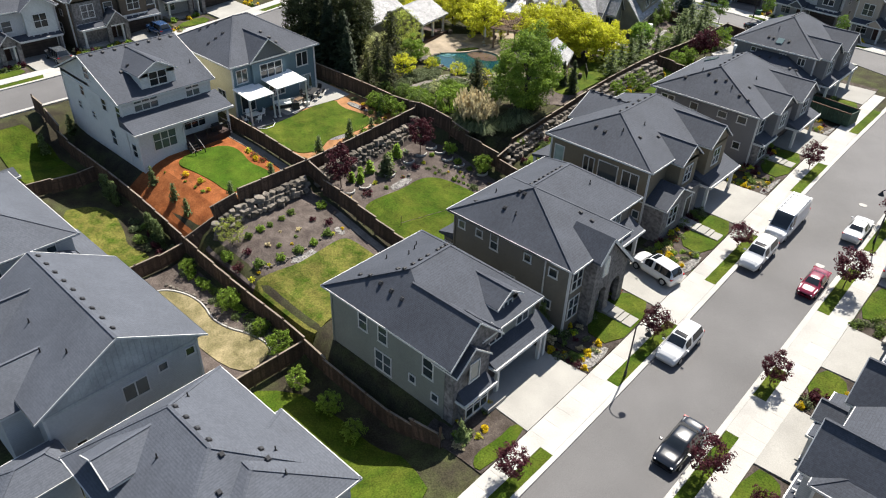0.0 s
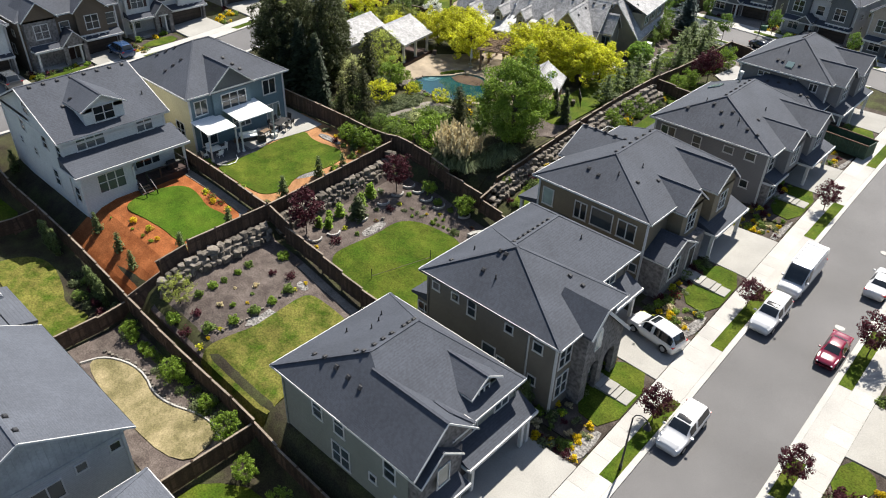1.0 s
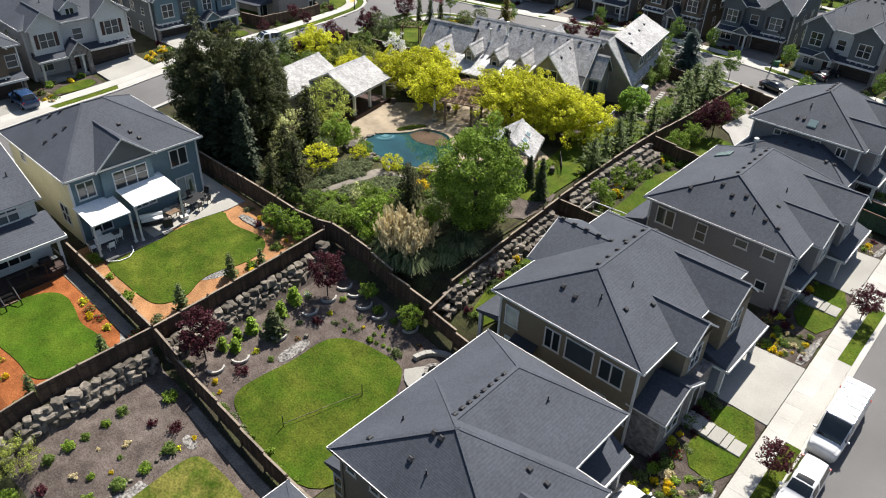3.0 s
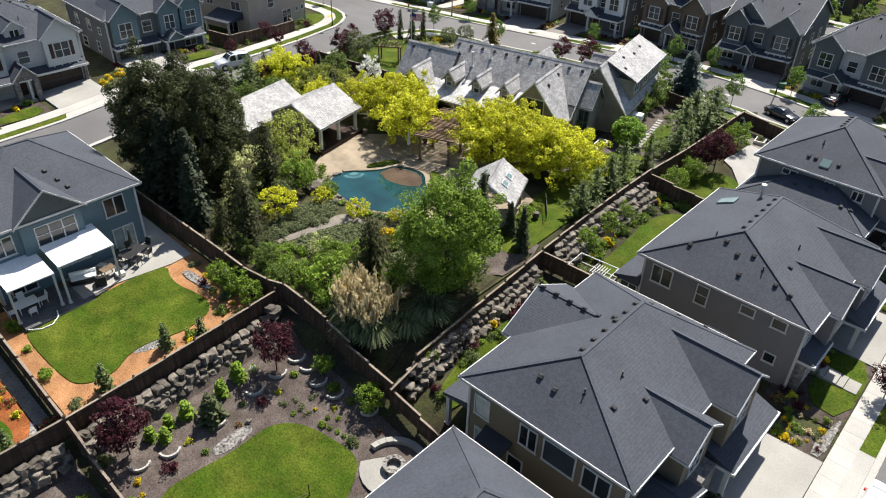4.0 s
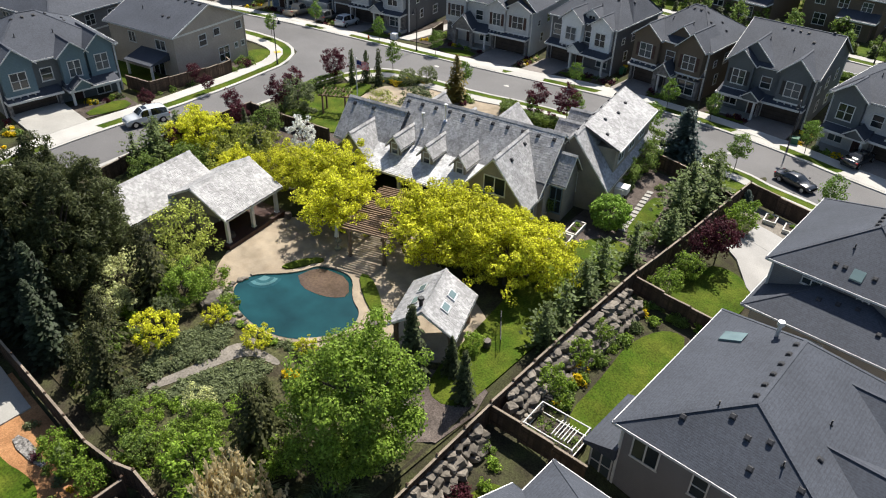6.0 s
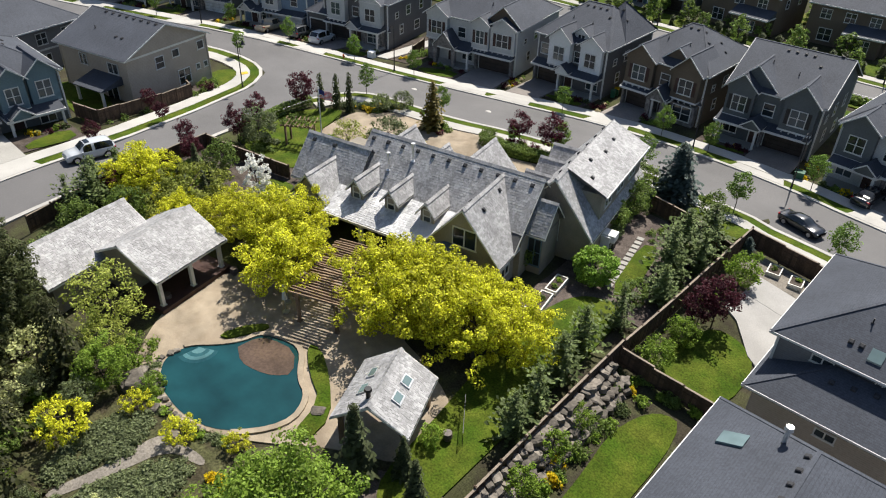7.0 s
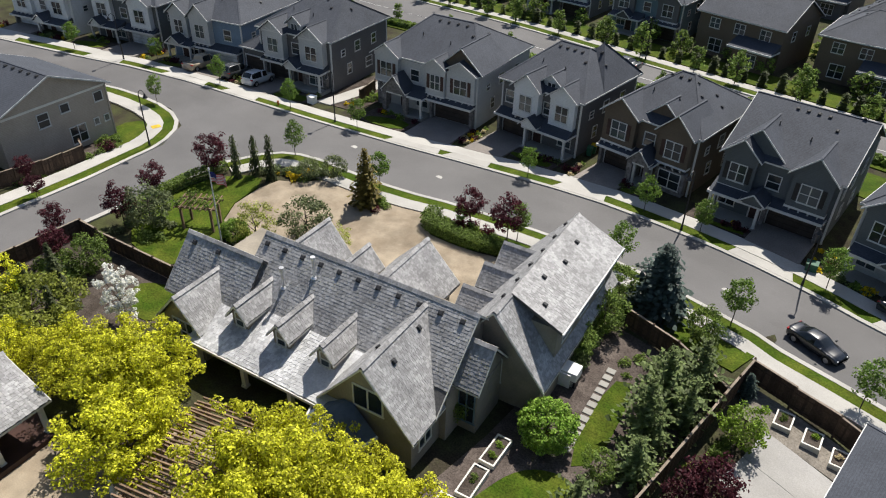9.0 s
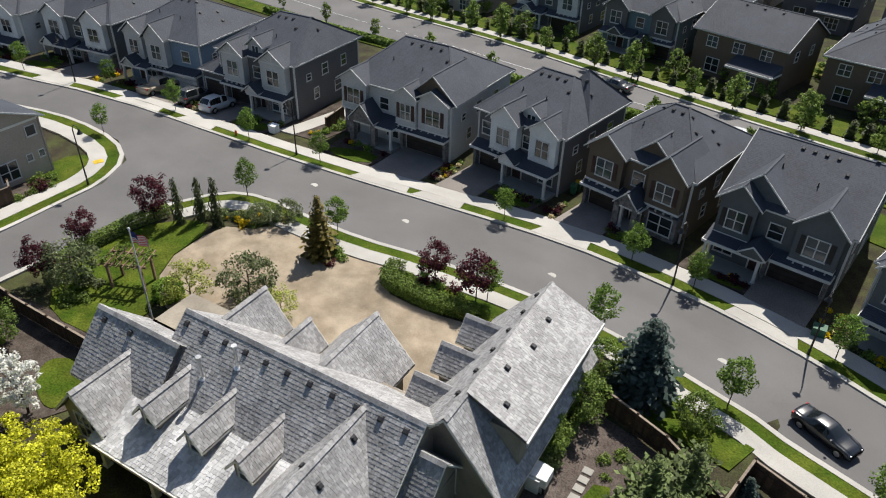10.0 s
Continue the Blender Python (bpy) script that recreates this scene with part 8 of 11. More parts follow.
for x, y, r in ((-50.5, 93.5, 10), (-50.0, 90.8, 12), (-50.0, 88.0, 12), (-39.2, 108.6, 8), (-37.3, 108.4, 8), (-35.5, 108.1, 8)):
    planter(x, y, r, *((1.0, 2.3) if x < -45 else (1.1, 1.5)))
for i in range(12):
    x, y = -47.8 - i * 0.14, 96.9 + i * 0.68
    me = Mesh(); me.box(-0.3, 0.3, -0.25, 0.25, 0, 0.09); put("stepping_stone", me.data("stepping_stone", DRIVE, bevel=0.02), m=ground(x, y, 10), label="pale square stepping stone in grass", category="stepping stone", group="stepping stones")

# ---- trees and shrubs ----
def leaf_cloud(rs, clumps, size, flat=0.0, tall=0.8, slim=0.62):
    """Quads for leaves: clumps of (centre, radius, count)."""
    V, n = [], 0
    for c, r, k in clumps:
        d = rs.normal(size=(k, 3)); d /= np.linalg.norm(d, axis=1)[:, None]
        p = np.array(c) + d * (r * rs.uniform(0.45, 1.0, (k, 1)) ** 0.6) * np.array((1, 1, tall))
        nrm = d * 0.9 + rs.normal(size=(k, 3)) * 0.6 + np.array((0, 0, 0.5 + flat)); nrm /= np.linalg.norm(nrm, axis=1)[:, None]
        t = np.cross(nrm, rs.normal(size=(k, 3))); t /= np.linalg.norm(t, axis=1)[:, None]
        b = np.cross(nrm, t)
        s = size * rs.uniform(0.65, 1.3, (k, 1))
        t, b = t * s, b * s * slim
        V.append(np.stack([p - t, p - b * 1.0, p + t, p + b * 1.0], 1).reshape(-1, 3))
        n += k
    V = np.concatenate(V)
    return V, n


def quads(name, V, n, mat_):
    me = bpy.data.meshes.new(name)
    me.vertices.add(4 * n); me.vertices.foreach_set("co", V.astype(np.float32).ravel())
    me.loops.add(4 * n); me.loops.foreach_set("vertex_index", np.arange(4 * n, dtype=np.int32))
    me.polygons.add(n); me.polygons.foreach_set("loop_start", np.arange(0, 4 * n, 4, dtype=np.int32))
    me.update(calc_edges=True); me.validate()
    me.materials.append(mat_)
    return me


def trunk_mesh(rs, hgt, r, spread, limbs=6, base=0.35):
    me = Mesh()
    p = Vector((0, 0, -0.2))
    pts = [p] + [Vector((rs.normal() * 0.04 * hgt * k, rs.normal() * 0.04 * hgt * k, hgt * k)) for k in (0.3, 0.55, 0.8)]
    for i in range(3):
        me.tube(pts[i], pts[i + 1], r * (1 - 0.28 * i), r * (0.72 - 0.26 * i), 7)
    for i in range(limbs):
        a = 2 * math.pi * i / limbs + rs.uniform(-.4, .4)
        s = pts[1].lerp(pts[3], rs.uniform(0, 0.8)) if base < 0.5 else pts[2]
        e = Vector((math.cos(a) * spread * rs.uniform(.5, .8), math.sin(a) * spread * rs.uniform(.5, .8), hgt * rs.uniform(0.65, 0.95)))
        me.tube(s, e, r * 0.4, r * 0.12, 5)
    return me.data("trunk", BARK)


def broadleaf(seed, hgt, spread, low, mat_, clumps=60, per=40, leaf=0.16, rad=0.5, shape=1.0, trunk=0.1, lumpy=0.2, tall=0.8, slim=0.62, inner=0.55):
    """Meshes of a trunk and a crown of leaf clumps with an uneven outline."""
    rs = np.random.RandomState(seed)
    cz, hz = (hgt + low) / 2, (hgt - low) / 2
    cl = []
    for i in range(clumps):
        d = rs.normal(size=3); d /= np.linalg.norm(d)
        k = rs.uniform(inner, 1.0) ** 0.5
        bump = 1 + lumpy * noise.noise(Vector(d) * 2.3 + Vector((seed * 3.1, 0, 0))) * 1.6
        q = (1 - max(0, d[2]) ** 2 * (1 - shape) * 0.5)
        cl.append(((d[0] * spread * k * bump * q, d[1] * spread * k * bump * q, cz + d[2] * hz * k * bump), rad * rs.uniform(0.7, 1.25), int(per * rs.uniform(0.7, 1.2))))
    V, n = leaf_cloud(rs, cl, leaf, tall=tall, slim=slim)
    return trunk_mesh(rs, hgt * 0.9, trunk, spread), quads("crown", V, n, mat_)


def conifer(seed, hgt, spread, mat_, whorls=22, arms=9, seg=6, droop=0.25, wid=0.28, bare=0.05, rough=0.15, power=0.85):
    rs = np.random.RandomState(seed)
    V = []
    for w in range(whorls):
        f = bare + (1 - bare) * (w + rs.uniform(-.3, .3)) / whorls
        f = min(0.985, max(0.02, f))
        R = spread * (1 - f) ** power * rs.uniform(1 - rough, 1 + rough) + 0.12
        for a in range(arms):
            t = 2 * math.pi * (a + rs.uniform(-.4, .4)) / arms + w
            dx, dy = math.cos(t), math.sin(t)
            L = R * rs.uniform(0.7, 1.1)
            for s in range(seg):
                k0, k1 = s / seg, (s + 1.5) / seg
                z0, z1 = hgt * f + L * (0.15 - droop * k0 * k0 - 0.1 * k0), hgt * f + L * (0.15 - droop * k1 * k1 - 0.1 * k1)
                ww = wid * (1.15 - 0.55 * k0) * rs.uniform(.7, 1.3) * (0.5 + 0.5 * L / max(spread, 0.1))
                j = rs.normal(size=3) * 0.06
                px, py = -dy * ww, dx * ww
                tilt = rs.uniform(-0.12, 0.12)
                p0 = np.array((dx * L * k0, dy * L * k0, z0)) + j; p1 = np.array((dx * L * k1, dy * L * k1, z1)) + j
                V.append([p0 + (px, py, tilt), p0 * 0.5 + p1 * 0.5 + (px * 1.2, py * 1.2, tilt - 0.05), p1, p0 * 0.5 + p1 * 0.5 - (px * 1.2, py * 1.2, tilt + 0.05)])
    V = np.array(V)
    n = len(V)
    tr = Mesh(); tr.tube((0, 0, -0.2), (0, 0, hgt * 0.96), 0.02 * hgt, 0.02, 7)
    return tr.data("trunk", BARK), quads("crown", V.reshape(-1, 3), n, mat_)


def plant(kind, spots, label, group, name="tree", category="tree", seed=1):
    """Stands copies of a tree; each spot is x, y and size."""
    rs = random.Random(seed)
    kinds = kind if isinstance(kind, list) else [kind]
    for i, s in enumerate(spots):
        t, c = kinds[i % len(kinds)]
        x, y, k = s[:3]
        h = put(name, None, m=ground(x, y, rs.uniform(0, 360), k), label=label, category=category, group=group)
        put("trunk", t, h)
        put("crown", c, h)


def shrub_mesh(seed, mat_, w=0.5, hgt=0.7, leaf=0.07, clumps=16, per=26, flower=None):
    rs = np.random.RandomState(seed)
    cl = []
    for i in range(clumps):
        d = rs.normal(size=3); d /= np.linalg.norm(d); d[2] = abs(d[2])
        k = rs.uniform(0.4, 1)
        cl.append(((d[0] * w * k, d[1] * w * k, 0.08 + d[2] * hgt * k * 0.8), w * 0.42, per))
    V, n = leaf_cloud(rs, cl, leaf)
    me = quads("shrub", V, n, mat_)
    if flower:
        me.materials.append(flower)
        idx = np.zeros(n, dtype=np.int32); idx[rs.rand(n) < 0.35] = 1
        me.polygons.foreach_set("material_index", idx)
    return me


def hedge(label, pts, w, hgt, mat_, seed=3, coarse=1.0):
    """A clipped hedge: dense leaves on a box-shaped run with slightly uneven faces."""
    rs = np.random.RandomState(seed)
    cl = []
    for (x0, y0), (x1, y1) in zip(pts, pts[1:]):
        L = math.hypot(x1 - x0, y1 - y0)
        nx, ny = -(y1 - y0) / L, (x1 - x0) / L
        for i in range(int(L / (0.2 * coarse)) + 1):
            t = i * 0.2 * coarse / L
            for across in np.linspace(-0.5, 0.5, 5):
                for up in (0.25, 0.6, 0.92):
                    o = across * (w - 0.2) + rs.uniform(-.05, .05)
                    x, y = x0 + (x1 - x0) * t + nx * o, y0 + (y1 - y0) * t + ny * o
                    if abs(across) > 0.4 or up > 0.9:
                        cl.append(((x, y, gz(x, y) + hgt * up + rs.uniform(-.04, .04)), 0.2 * coarse ** 0.5, 20))
    V, n = leaf_cloud(rs, cl, 0.075 * coarse)
    put("hedge", quads("hedge", V, n, mat_), label=label, category="hedge")


L_FIR = leaf_mat("needle_fir", (0.075, 0.088, 0.034))
L_BLUEDARK = leaf_mat("needle_blue_dark", (0.042, 0.057, 0.03))
L_OLIVE = leaf_mat("needle_olive", (0.062, 0.068, 0.024))
L_BIG = leaf_mat("leaf_fresh_green", (0.175, 0.26, 0.034))
STREET_GREEN = [broadleaf(11 + k, 4.2, 1.05, 1.5, L_STREET, 70, 30, 0.085, 0.32, 0.6, 0.05, 0.3) for k in range(3)]
STREET_PLUM = [broadleaf(21 + k, 3.6, 1.15, 1.1, L_PLUM, 105, 32, 0.075, 0.28, 0.8, 0.05, 0.35) for k in range(3)]
GOLD = [broadleaf(31 + k, 5.5, 2.9, 1.0, L_YELLOW, 190, 92, 0.088, 0.46, 0.8, 0.16, 0.6, 0.8) for k in range(3)]
BIG = [broadleaf(43, 9.2, 3.3, 0.2, L_BIG, 330, 135, 0.092, 0.66, 0.3, 0.26, 0.4, 0.75)]
LIME = [broadleaf(51 + k, 5.4, 2.4, 1.0, L_LIME, 130, 30, 0.09, 0.42, 0.9, 0.11, 0.4) for k in range(2)]
MIDGREEN = [broadleaf(55 + k, 3.6, 1.6, 0.4, L_GREEN, 110, 34, 0.09, 0.36, 0.9, 0.08, 0.35) for k in range(2)]
BRIGHT = [broadleaf(61 + k, 3.0, 1.3, 0.4, L_BRIGHT, 90, 32, 0.085, 0.32, 0.9, 0.06, 0.35) for k in range(2)]
BLOSSOM = [broadleaf(65, 4.6, 1.15, 0.9, L_WHITE, 105, 32, 0.085, 0.22, 0.6, 0.08, 0.4)]
FIR = [broadleaf(71 + k, 11.6, 2.9, 1.0, L_FIR, 240, 84, 0.17, 0.6, 0.25, 0.24, 0.45, 0.8, 0.3) for k in range(3)]
COLUMN = [conifer(73 + k, 9.0, 1.5, L_BLUEDARK, 44, 11, 5, 0.2, 0.24, 0.02, 0.25, 0.55) for k in range(2)]
MONKEY = [conifer(175 + k, 6.2, 2.0, L_OLIVE, 18, 9, 9, 0.35, 0.13, 0.04, 0.3, 0.55) for k in range(2)]
CYPRESS = [conifer(75 + k, 7.0, 1.5, L_DARK, 30, 9, 5, 0.35, 0.26, 0.02, 0.3) for k in range(2)]
PINE = [conifer(78 + k, 4.8, 1.5, L_PINE, 21, 6, 7, -0.08, 0.15, 0.02, 0.8, 0.55) for k in range(3)]
SPRUCE = [conifer(82, 6.6, 2.5, L_BLUE, 30, 13, 7, 0.1, 0.26, 0.02, 0.3, 0.6)]
BABY = [conifer(84 + k, 2.4, 0.55, L_PINE, 14, 7, 4, 0.1, 0.14, 0.02, 0.2) for k in range(2)]
WEEP = [conifer(87 + k, 4.6, 0.62, L_DARK, 17, 5, 5, 1.5, 0.11, 0.06, 0.5, 0.55) for k in range(2)]
GOLDCON = [conifer(89, 5.2, 1.5, leaf_mat("needle_gold", (0.16, 0.13, 0.03)), 22, 10, 5, 0.2, 0.24, 0.02, 0.2)]
GREYBUSH = [broadleaf(91 + k, 3.4, 1.7, 0.3, L_GREY, 100, 36, 0.09, 0.38, 1.0, 0.08, 0.25) for k in range(2)]
TOPIARY = [broadleaf(95, 3.0, 1.75, 0.1, L_BOX, 300, 40, 0.085, 0.26, 1.0, 0.08, 0.04)]

plant(GOLD, [(-63.6, 78.2, 1.0), (-66.2, 80.0, .95), (-68.2, 81.6, 0.95), (-57.2, 81.8, 1.0), (-54.6, 80.4, 1.08), (-52.0, 82.2, 1.08), (-49.6, 82.4, 1.0), (-47.8, 84.4, 0.9), (-70.6, 79.4, 0.8), (-73.0, 79.2, 0.7), (-51.2, 85.0, 0.8), (-76.0, 76.8, 0.6), (-83.4, 77.4, 0.85), (-85.0, 76.2, 0.6), (-55.6, 83.8, 0.85), ], "dense golden-yellow maple beside the terrace", "golden maples")
GOLD_SMALL = [broadleaf(36 + k, 2.3, 1.35, 0.2, L_YELLOW, 70, 44, 0.07, 0.26, 0.9, 0.07, 0.4) for k in range(2)]
plant(GOLD_SMALL, [(-62.1, 60.8, 1.1), (-61.0, 64.6, 0.62), (-56.9, 65.2, 0.72), (-54.0, 67.0, 0.55)], "rounded golden-leaved shrub near the pool", "golden shrubs", "shrub", "shrub")
plant(BIG, [(-45.3, 63.8, 1.0)], "tall bright green deciduous tree in the estate garden", "")
BIG_SMALL = [broadleaf(47, 4.2, 1.75, 0.2, L_BIG, 90, 90, 0.08, 0.42, 0.5, 0.1, 0.4)]
plant(BIG_SMALL, [(-52.2, 58.4, 0.75), (-64.2, 64.2, 0.8)], "leafy green tree in the estate garden", "garden trees")
plant(FIR, [(-77.0, 57.0, 0.85), (-75.4, 60.0, 0.88), (-74.4, 57.0, 1.0), (-70.6, 59.4, 0.95), (-72.6, 62.4, 0.8), (-76.6, 61.6, 0.75)], "tall dark green pine in a dense group", "tall pines")
plant(COLUMN, [(-72.4, 55.4, 0.95), (-69.9, 55.6, 1.05), (-67.8, 56.2, 0.9), (-66.0, 55.2, 0.75)], "slim dark spruce beside the fence", "slim spruces")
plant(MONKEY, [(-60.4, 56.6, 0.95), (-49.4, 59.9, 1.0), (-66.6, 63.0, 1.05), (-64.0, 58.2, 0.85), (-63.0, 55.8, 0.6), (-50.6, 61.6, 0.7)], "open olive-green conifer with layered arms", "layered conifers")
plant(CYPRESS, [(-47.6, 70.4, 0.85), (-46.0, 72.4, 0.45), (-43.9, 71.2, 0.6), (-80.2, 82.0, .5), (-78.8, 80.6, .5), (-82.6, 80.4, .5), (-83.4, 82.6, .55)], "slim dark conifer in the estate garden", "slim conifers")
plant(LIME, [(-68.6, 67.2, 0.95), (-66.4, 65.6, 0.6), (-78.6, 96.6, 0.72), (-49.8, 27.2, 0.48), (-72.9, 100.4, 0.5)], "open lime-green tree with fine foliage", "lime trees")
plant(MIDGREEN, [(-63.4, 58.0, 0.6), (-57.2, 56.0, 0.55), (-81.0, 70.6, 0.9), (-80.6, 74.4, 0.9), (-83.4, 85.2, 0.9), (-52.0, 104.1, 0.8), (-52.0, 107.4, 0.95), (-53.2, 111.2, 0.9), (-53.9, 94.0, 0.7), (-45.3, 96.4, 0.6), (-59.4, 55.4, .45), (-54.2, 55.3, .6), (-46.4, 111.6, .8)], "rounded green shrub tree in the garden", "green garden trees")
plant(BRIGHT, [(-50.4, 56.6, 1.2), (-48.6, 58.0, 0.7), (-47.6, 60.2, 0.9), (-42.3, 53.1, 0.7), (-46.6, 52.7, 0.5), (-41.0, 76.6, 0.7), (-40.8, 91.4, 0.9), (-40.6, 95.0, 0.8), (-37.7, 23.2, 0.72), (-40.9, 23.6, 0.45), (-45.2, 23.4, 0.72), (-51.6, 23.4, 0.5), (-48.6, 23.4, 0.35), (-58.0, 52.2, 0.7), (-56.4, 52.4, 0.8), (-54.6, 52.6, 0.7), (-34.6, 22.4, 0.6), (-30.8, 22.4, 0.65), (-27.6, 22.0, 0.6), (-41.4, 58.0, 0.5), (-41.2, 80.0, 0.7), (-41.4, 83.0, 0.6), (-46.4, 75.0, .5), (-40.6, 105.0, 1.0)], "small bright green ornamental tree", "bright small trees")
plant(BLOSSOM, [(-75.8, 84.0, 1.1)], "small tree covered in white blossom", "")
plant(PINE, [(-85.0, 71.6, 0.8), (-85.4, 74.2, 0.95), (-85.8, 76.6, 0.9), (-86.2, 79.0, 0.85), (-83.6, 73.0, 1.0), (-43.4, 78.9, 0.8), (-43.6, 81.4, 0.85), (-44.3, 85.0, 0.85), (-45.0, 88.6, 0.85), (-44.6, 92.8, 0.85), (-43.8, 97.6, 0.8), (-45.0, 100.8, 1.1), (-43.5, 103.2, 0.95), (-45.4, 103.8, 1.1), (-44.2, 106.0, 1.1), (-43.9, 100.2, 0.7)], "young pine along a board fence", "fence pines")
plant(SPRUCE, [(-50.4, 112.0, 0.95), (-42.0, 109.4, 0.28)], "dense blue-grey spruce tree", "spruces")
plant(BABY, [(-62.9, 26.9, 0.85), (-58.9, 26.9, 0.8), (-53.5, 29.9, 0.9), (-54.1, 34.9, 0.8), (-56.2, 26.6, 0.75), (-54.5, 41.2, 1.0), (-55.1, 45.9, 0.95), (-54.0, 48.0, 0.9), (-56.6, 52.0, 1.0), (-79.8, 26.4, 1.0), (-78.8, 22.8, 1.0)], "young cone-shaped conifer in mulch", "young conifers")
plant(BABY, [(-20.5, 25.4, 0.9), (-23.6, 38.4, 1.2)], "young cone-shaped conifer in mulch", "young conifers")
NARROW = [conifer(86, 2.8, 0.16, L_PINE, 22, 6, 3, 0.0, 0.07, 0.02, 0.15, 0.35)]
plant(NARROW, [(-67.2 + 0.62 * k, 23.7, 0.95 + 0.07 * (k % 3)) for k in range(5)] + [(-58.4 + 0.6 * k, 23.6, 0.95 + 0.07 * (k % 2)) for k in range(5)], "narrow upright conifer beside the fence", "upright conifers")
plant(WEEP, [(-89.4, 102.0, 1.0), (-88.6, 103.6, 0.95), (-86.9, 104.1, 1.05)], "narrow weeping dark conifer at the corner", "weeping conifers")
plant(GOLDCON, [(-77.0, 107.3, 1.1)], "golden-brown conifer in the forecourt island", "")
plant(GREYBUSH, [(-87.0, 91.9, 1.15), (-63.6, 62.4, .6), (-58.6, 57.0, .5), (-76.2, 100.0, 1.15), (-82.8, 108.4, 0.7), (-84.4, 106.8, 0.6)], "large grey-green rounded bush", "grey bushes")
plant(TOPIARY, [(-49.0, 96.4, 1.0), (-80.4, 95.8, 0.65)], "clipped round green bush", "clipped bushes")
plant(STREET_PLUM, [(-16.2, 25.3, 0.85), (-16.3, 43.4, 0.9), (-16.6, 59.0, 0.85), (-17.2, 77.6, 0.9), (-7.5, 44.9, 0.85), (-7.4, 34.2, 1.0), (-7.5, 59.8, 1.1), (-7.6, 72.4, 1.0), (-3.2, 33.0, 0.9), (-90.4, 85.6, 0.8), (-88.4, 90.2, 1.05), (-91.6, 94.8, 0.95), (-91.2, 100.6, 1.2), (-64.2, 111.7, 1.2), (-68.0, 111.3, 1.05), (-49.0, 50.5, 1.1), (-49.8, 40.0, 1.25), (-39.9, 98.6, 1.3), (-86.8, 84.0, .8), (-96.6, 79.0, 0.7), (-97.4, 86.8, 0.7), (-101.6, 87.6, 0.7), (-40.6, 97.4, 1.0), (-84.5, 75.5, .9)], "small purple-leaved plum tree", "plum trees")
plant(STREET_GREEN, [(-111.2, 105.8, 0.8), (-124.0, 113.0, 0.85), (-112.0, 114.6, 0.85), (-99.6, 116.0, 0.85), (-90.6, 118.3, 0.85), (-89.0, 108.6, 0.9), (-78.3, 110.2, 0.9), (-70.9, 123.6, 0.8), (-59.0, 125.9, 0.9), (-53.5, 126.2, 0.85), (-45.8, 115.4, 1.0), (-55.8, 115.6, 1.0), (-42.3, 125.9, 0.95), (-63.6, 112.3, 0.9), (-36.0, 113.6, 1.0), (-30, 124.2, 0.9), (-68.5, 110.6, 0.5), (-104.5, 124.0, 0.7), (-136.5, 107.6, 0.9)], "young green street tree in the grass strip", "street trees")
FAR_TREE = [broadleaf(58 + k, 4.4, 1.1, 0.9, L_GREEN, 34, 22, 0.18, 0.45, 0.3, 0.06, 0.3) for k in range(3)]
FAR_BUSH = [broadleaf(68 + k, 3.4, 1.5, 0.3, L_GREEN, 36, 20, 0.2, 0.5, 0.8, 0.08, 0.35) for k in range(2)]
FAR_COLUMN = [conifer(98, 2.2, 0.55, L_DARK, 9, 6, 3, 0.1, 0.26, 0.02, 0.15, 0.4)]
plant(FAR_COLUMN, [(-138 + k * 2.45 + (k * 29 % 7) * 0.12, 165.6, 0.8 + 0.12 * (k % 4)) for k in range(48)], "dark upright conifer behind the far pavement", "far conifers")
plant(FAR_TREE, [(-140 + k * 7.3 + (k * 37 % 5) * 0.5, 163.3, 0.9 + 0.1 * (k % 3)) for k in range(22)] + [(-140 + k * 11.3, 150.6 + (0 if k < 6 else 2), 0.7) for k in range(13)], "young green tree along the far road", "far road trees")
plant(FAR_BUSH, [(-145 + k * 6.1, 167.5 + (k * 53 % 7) * 0.8, 0.7 + 0.1 * (k % 4)) for k in range(24)] + [(-150 + k * 9.7, 184 + (k * 31 % 9), 1.2) for k in range(16)], "green garden tree by the far houses", "far garden trees")
hedge("clipped dark green hedge along the estate's street side", [(-89.6, 92.0), (-90.8, 93.5), (-91.7, 98.8), (-91.5, 102)], 1.0, 1.1, L_GREEN)
hedge("clipped green hedge round the lawn island", [(-71.2, 110.4), (-70.6, 108.7), (-69.6, 108.4), (-66, 108.9), (-62.7, 110.1)], 1.3, 1.1, L_GREEN, 4)
hedge("low green hedge row on the far road's strip", [(-140, 147.4), (-93, 151.0), (-60, 153.2), (-20, 153)], 0.8, 0.7, L_GREEN, 6, 4.0)

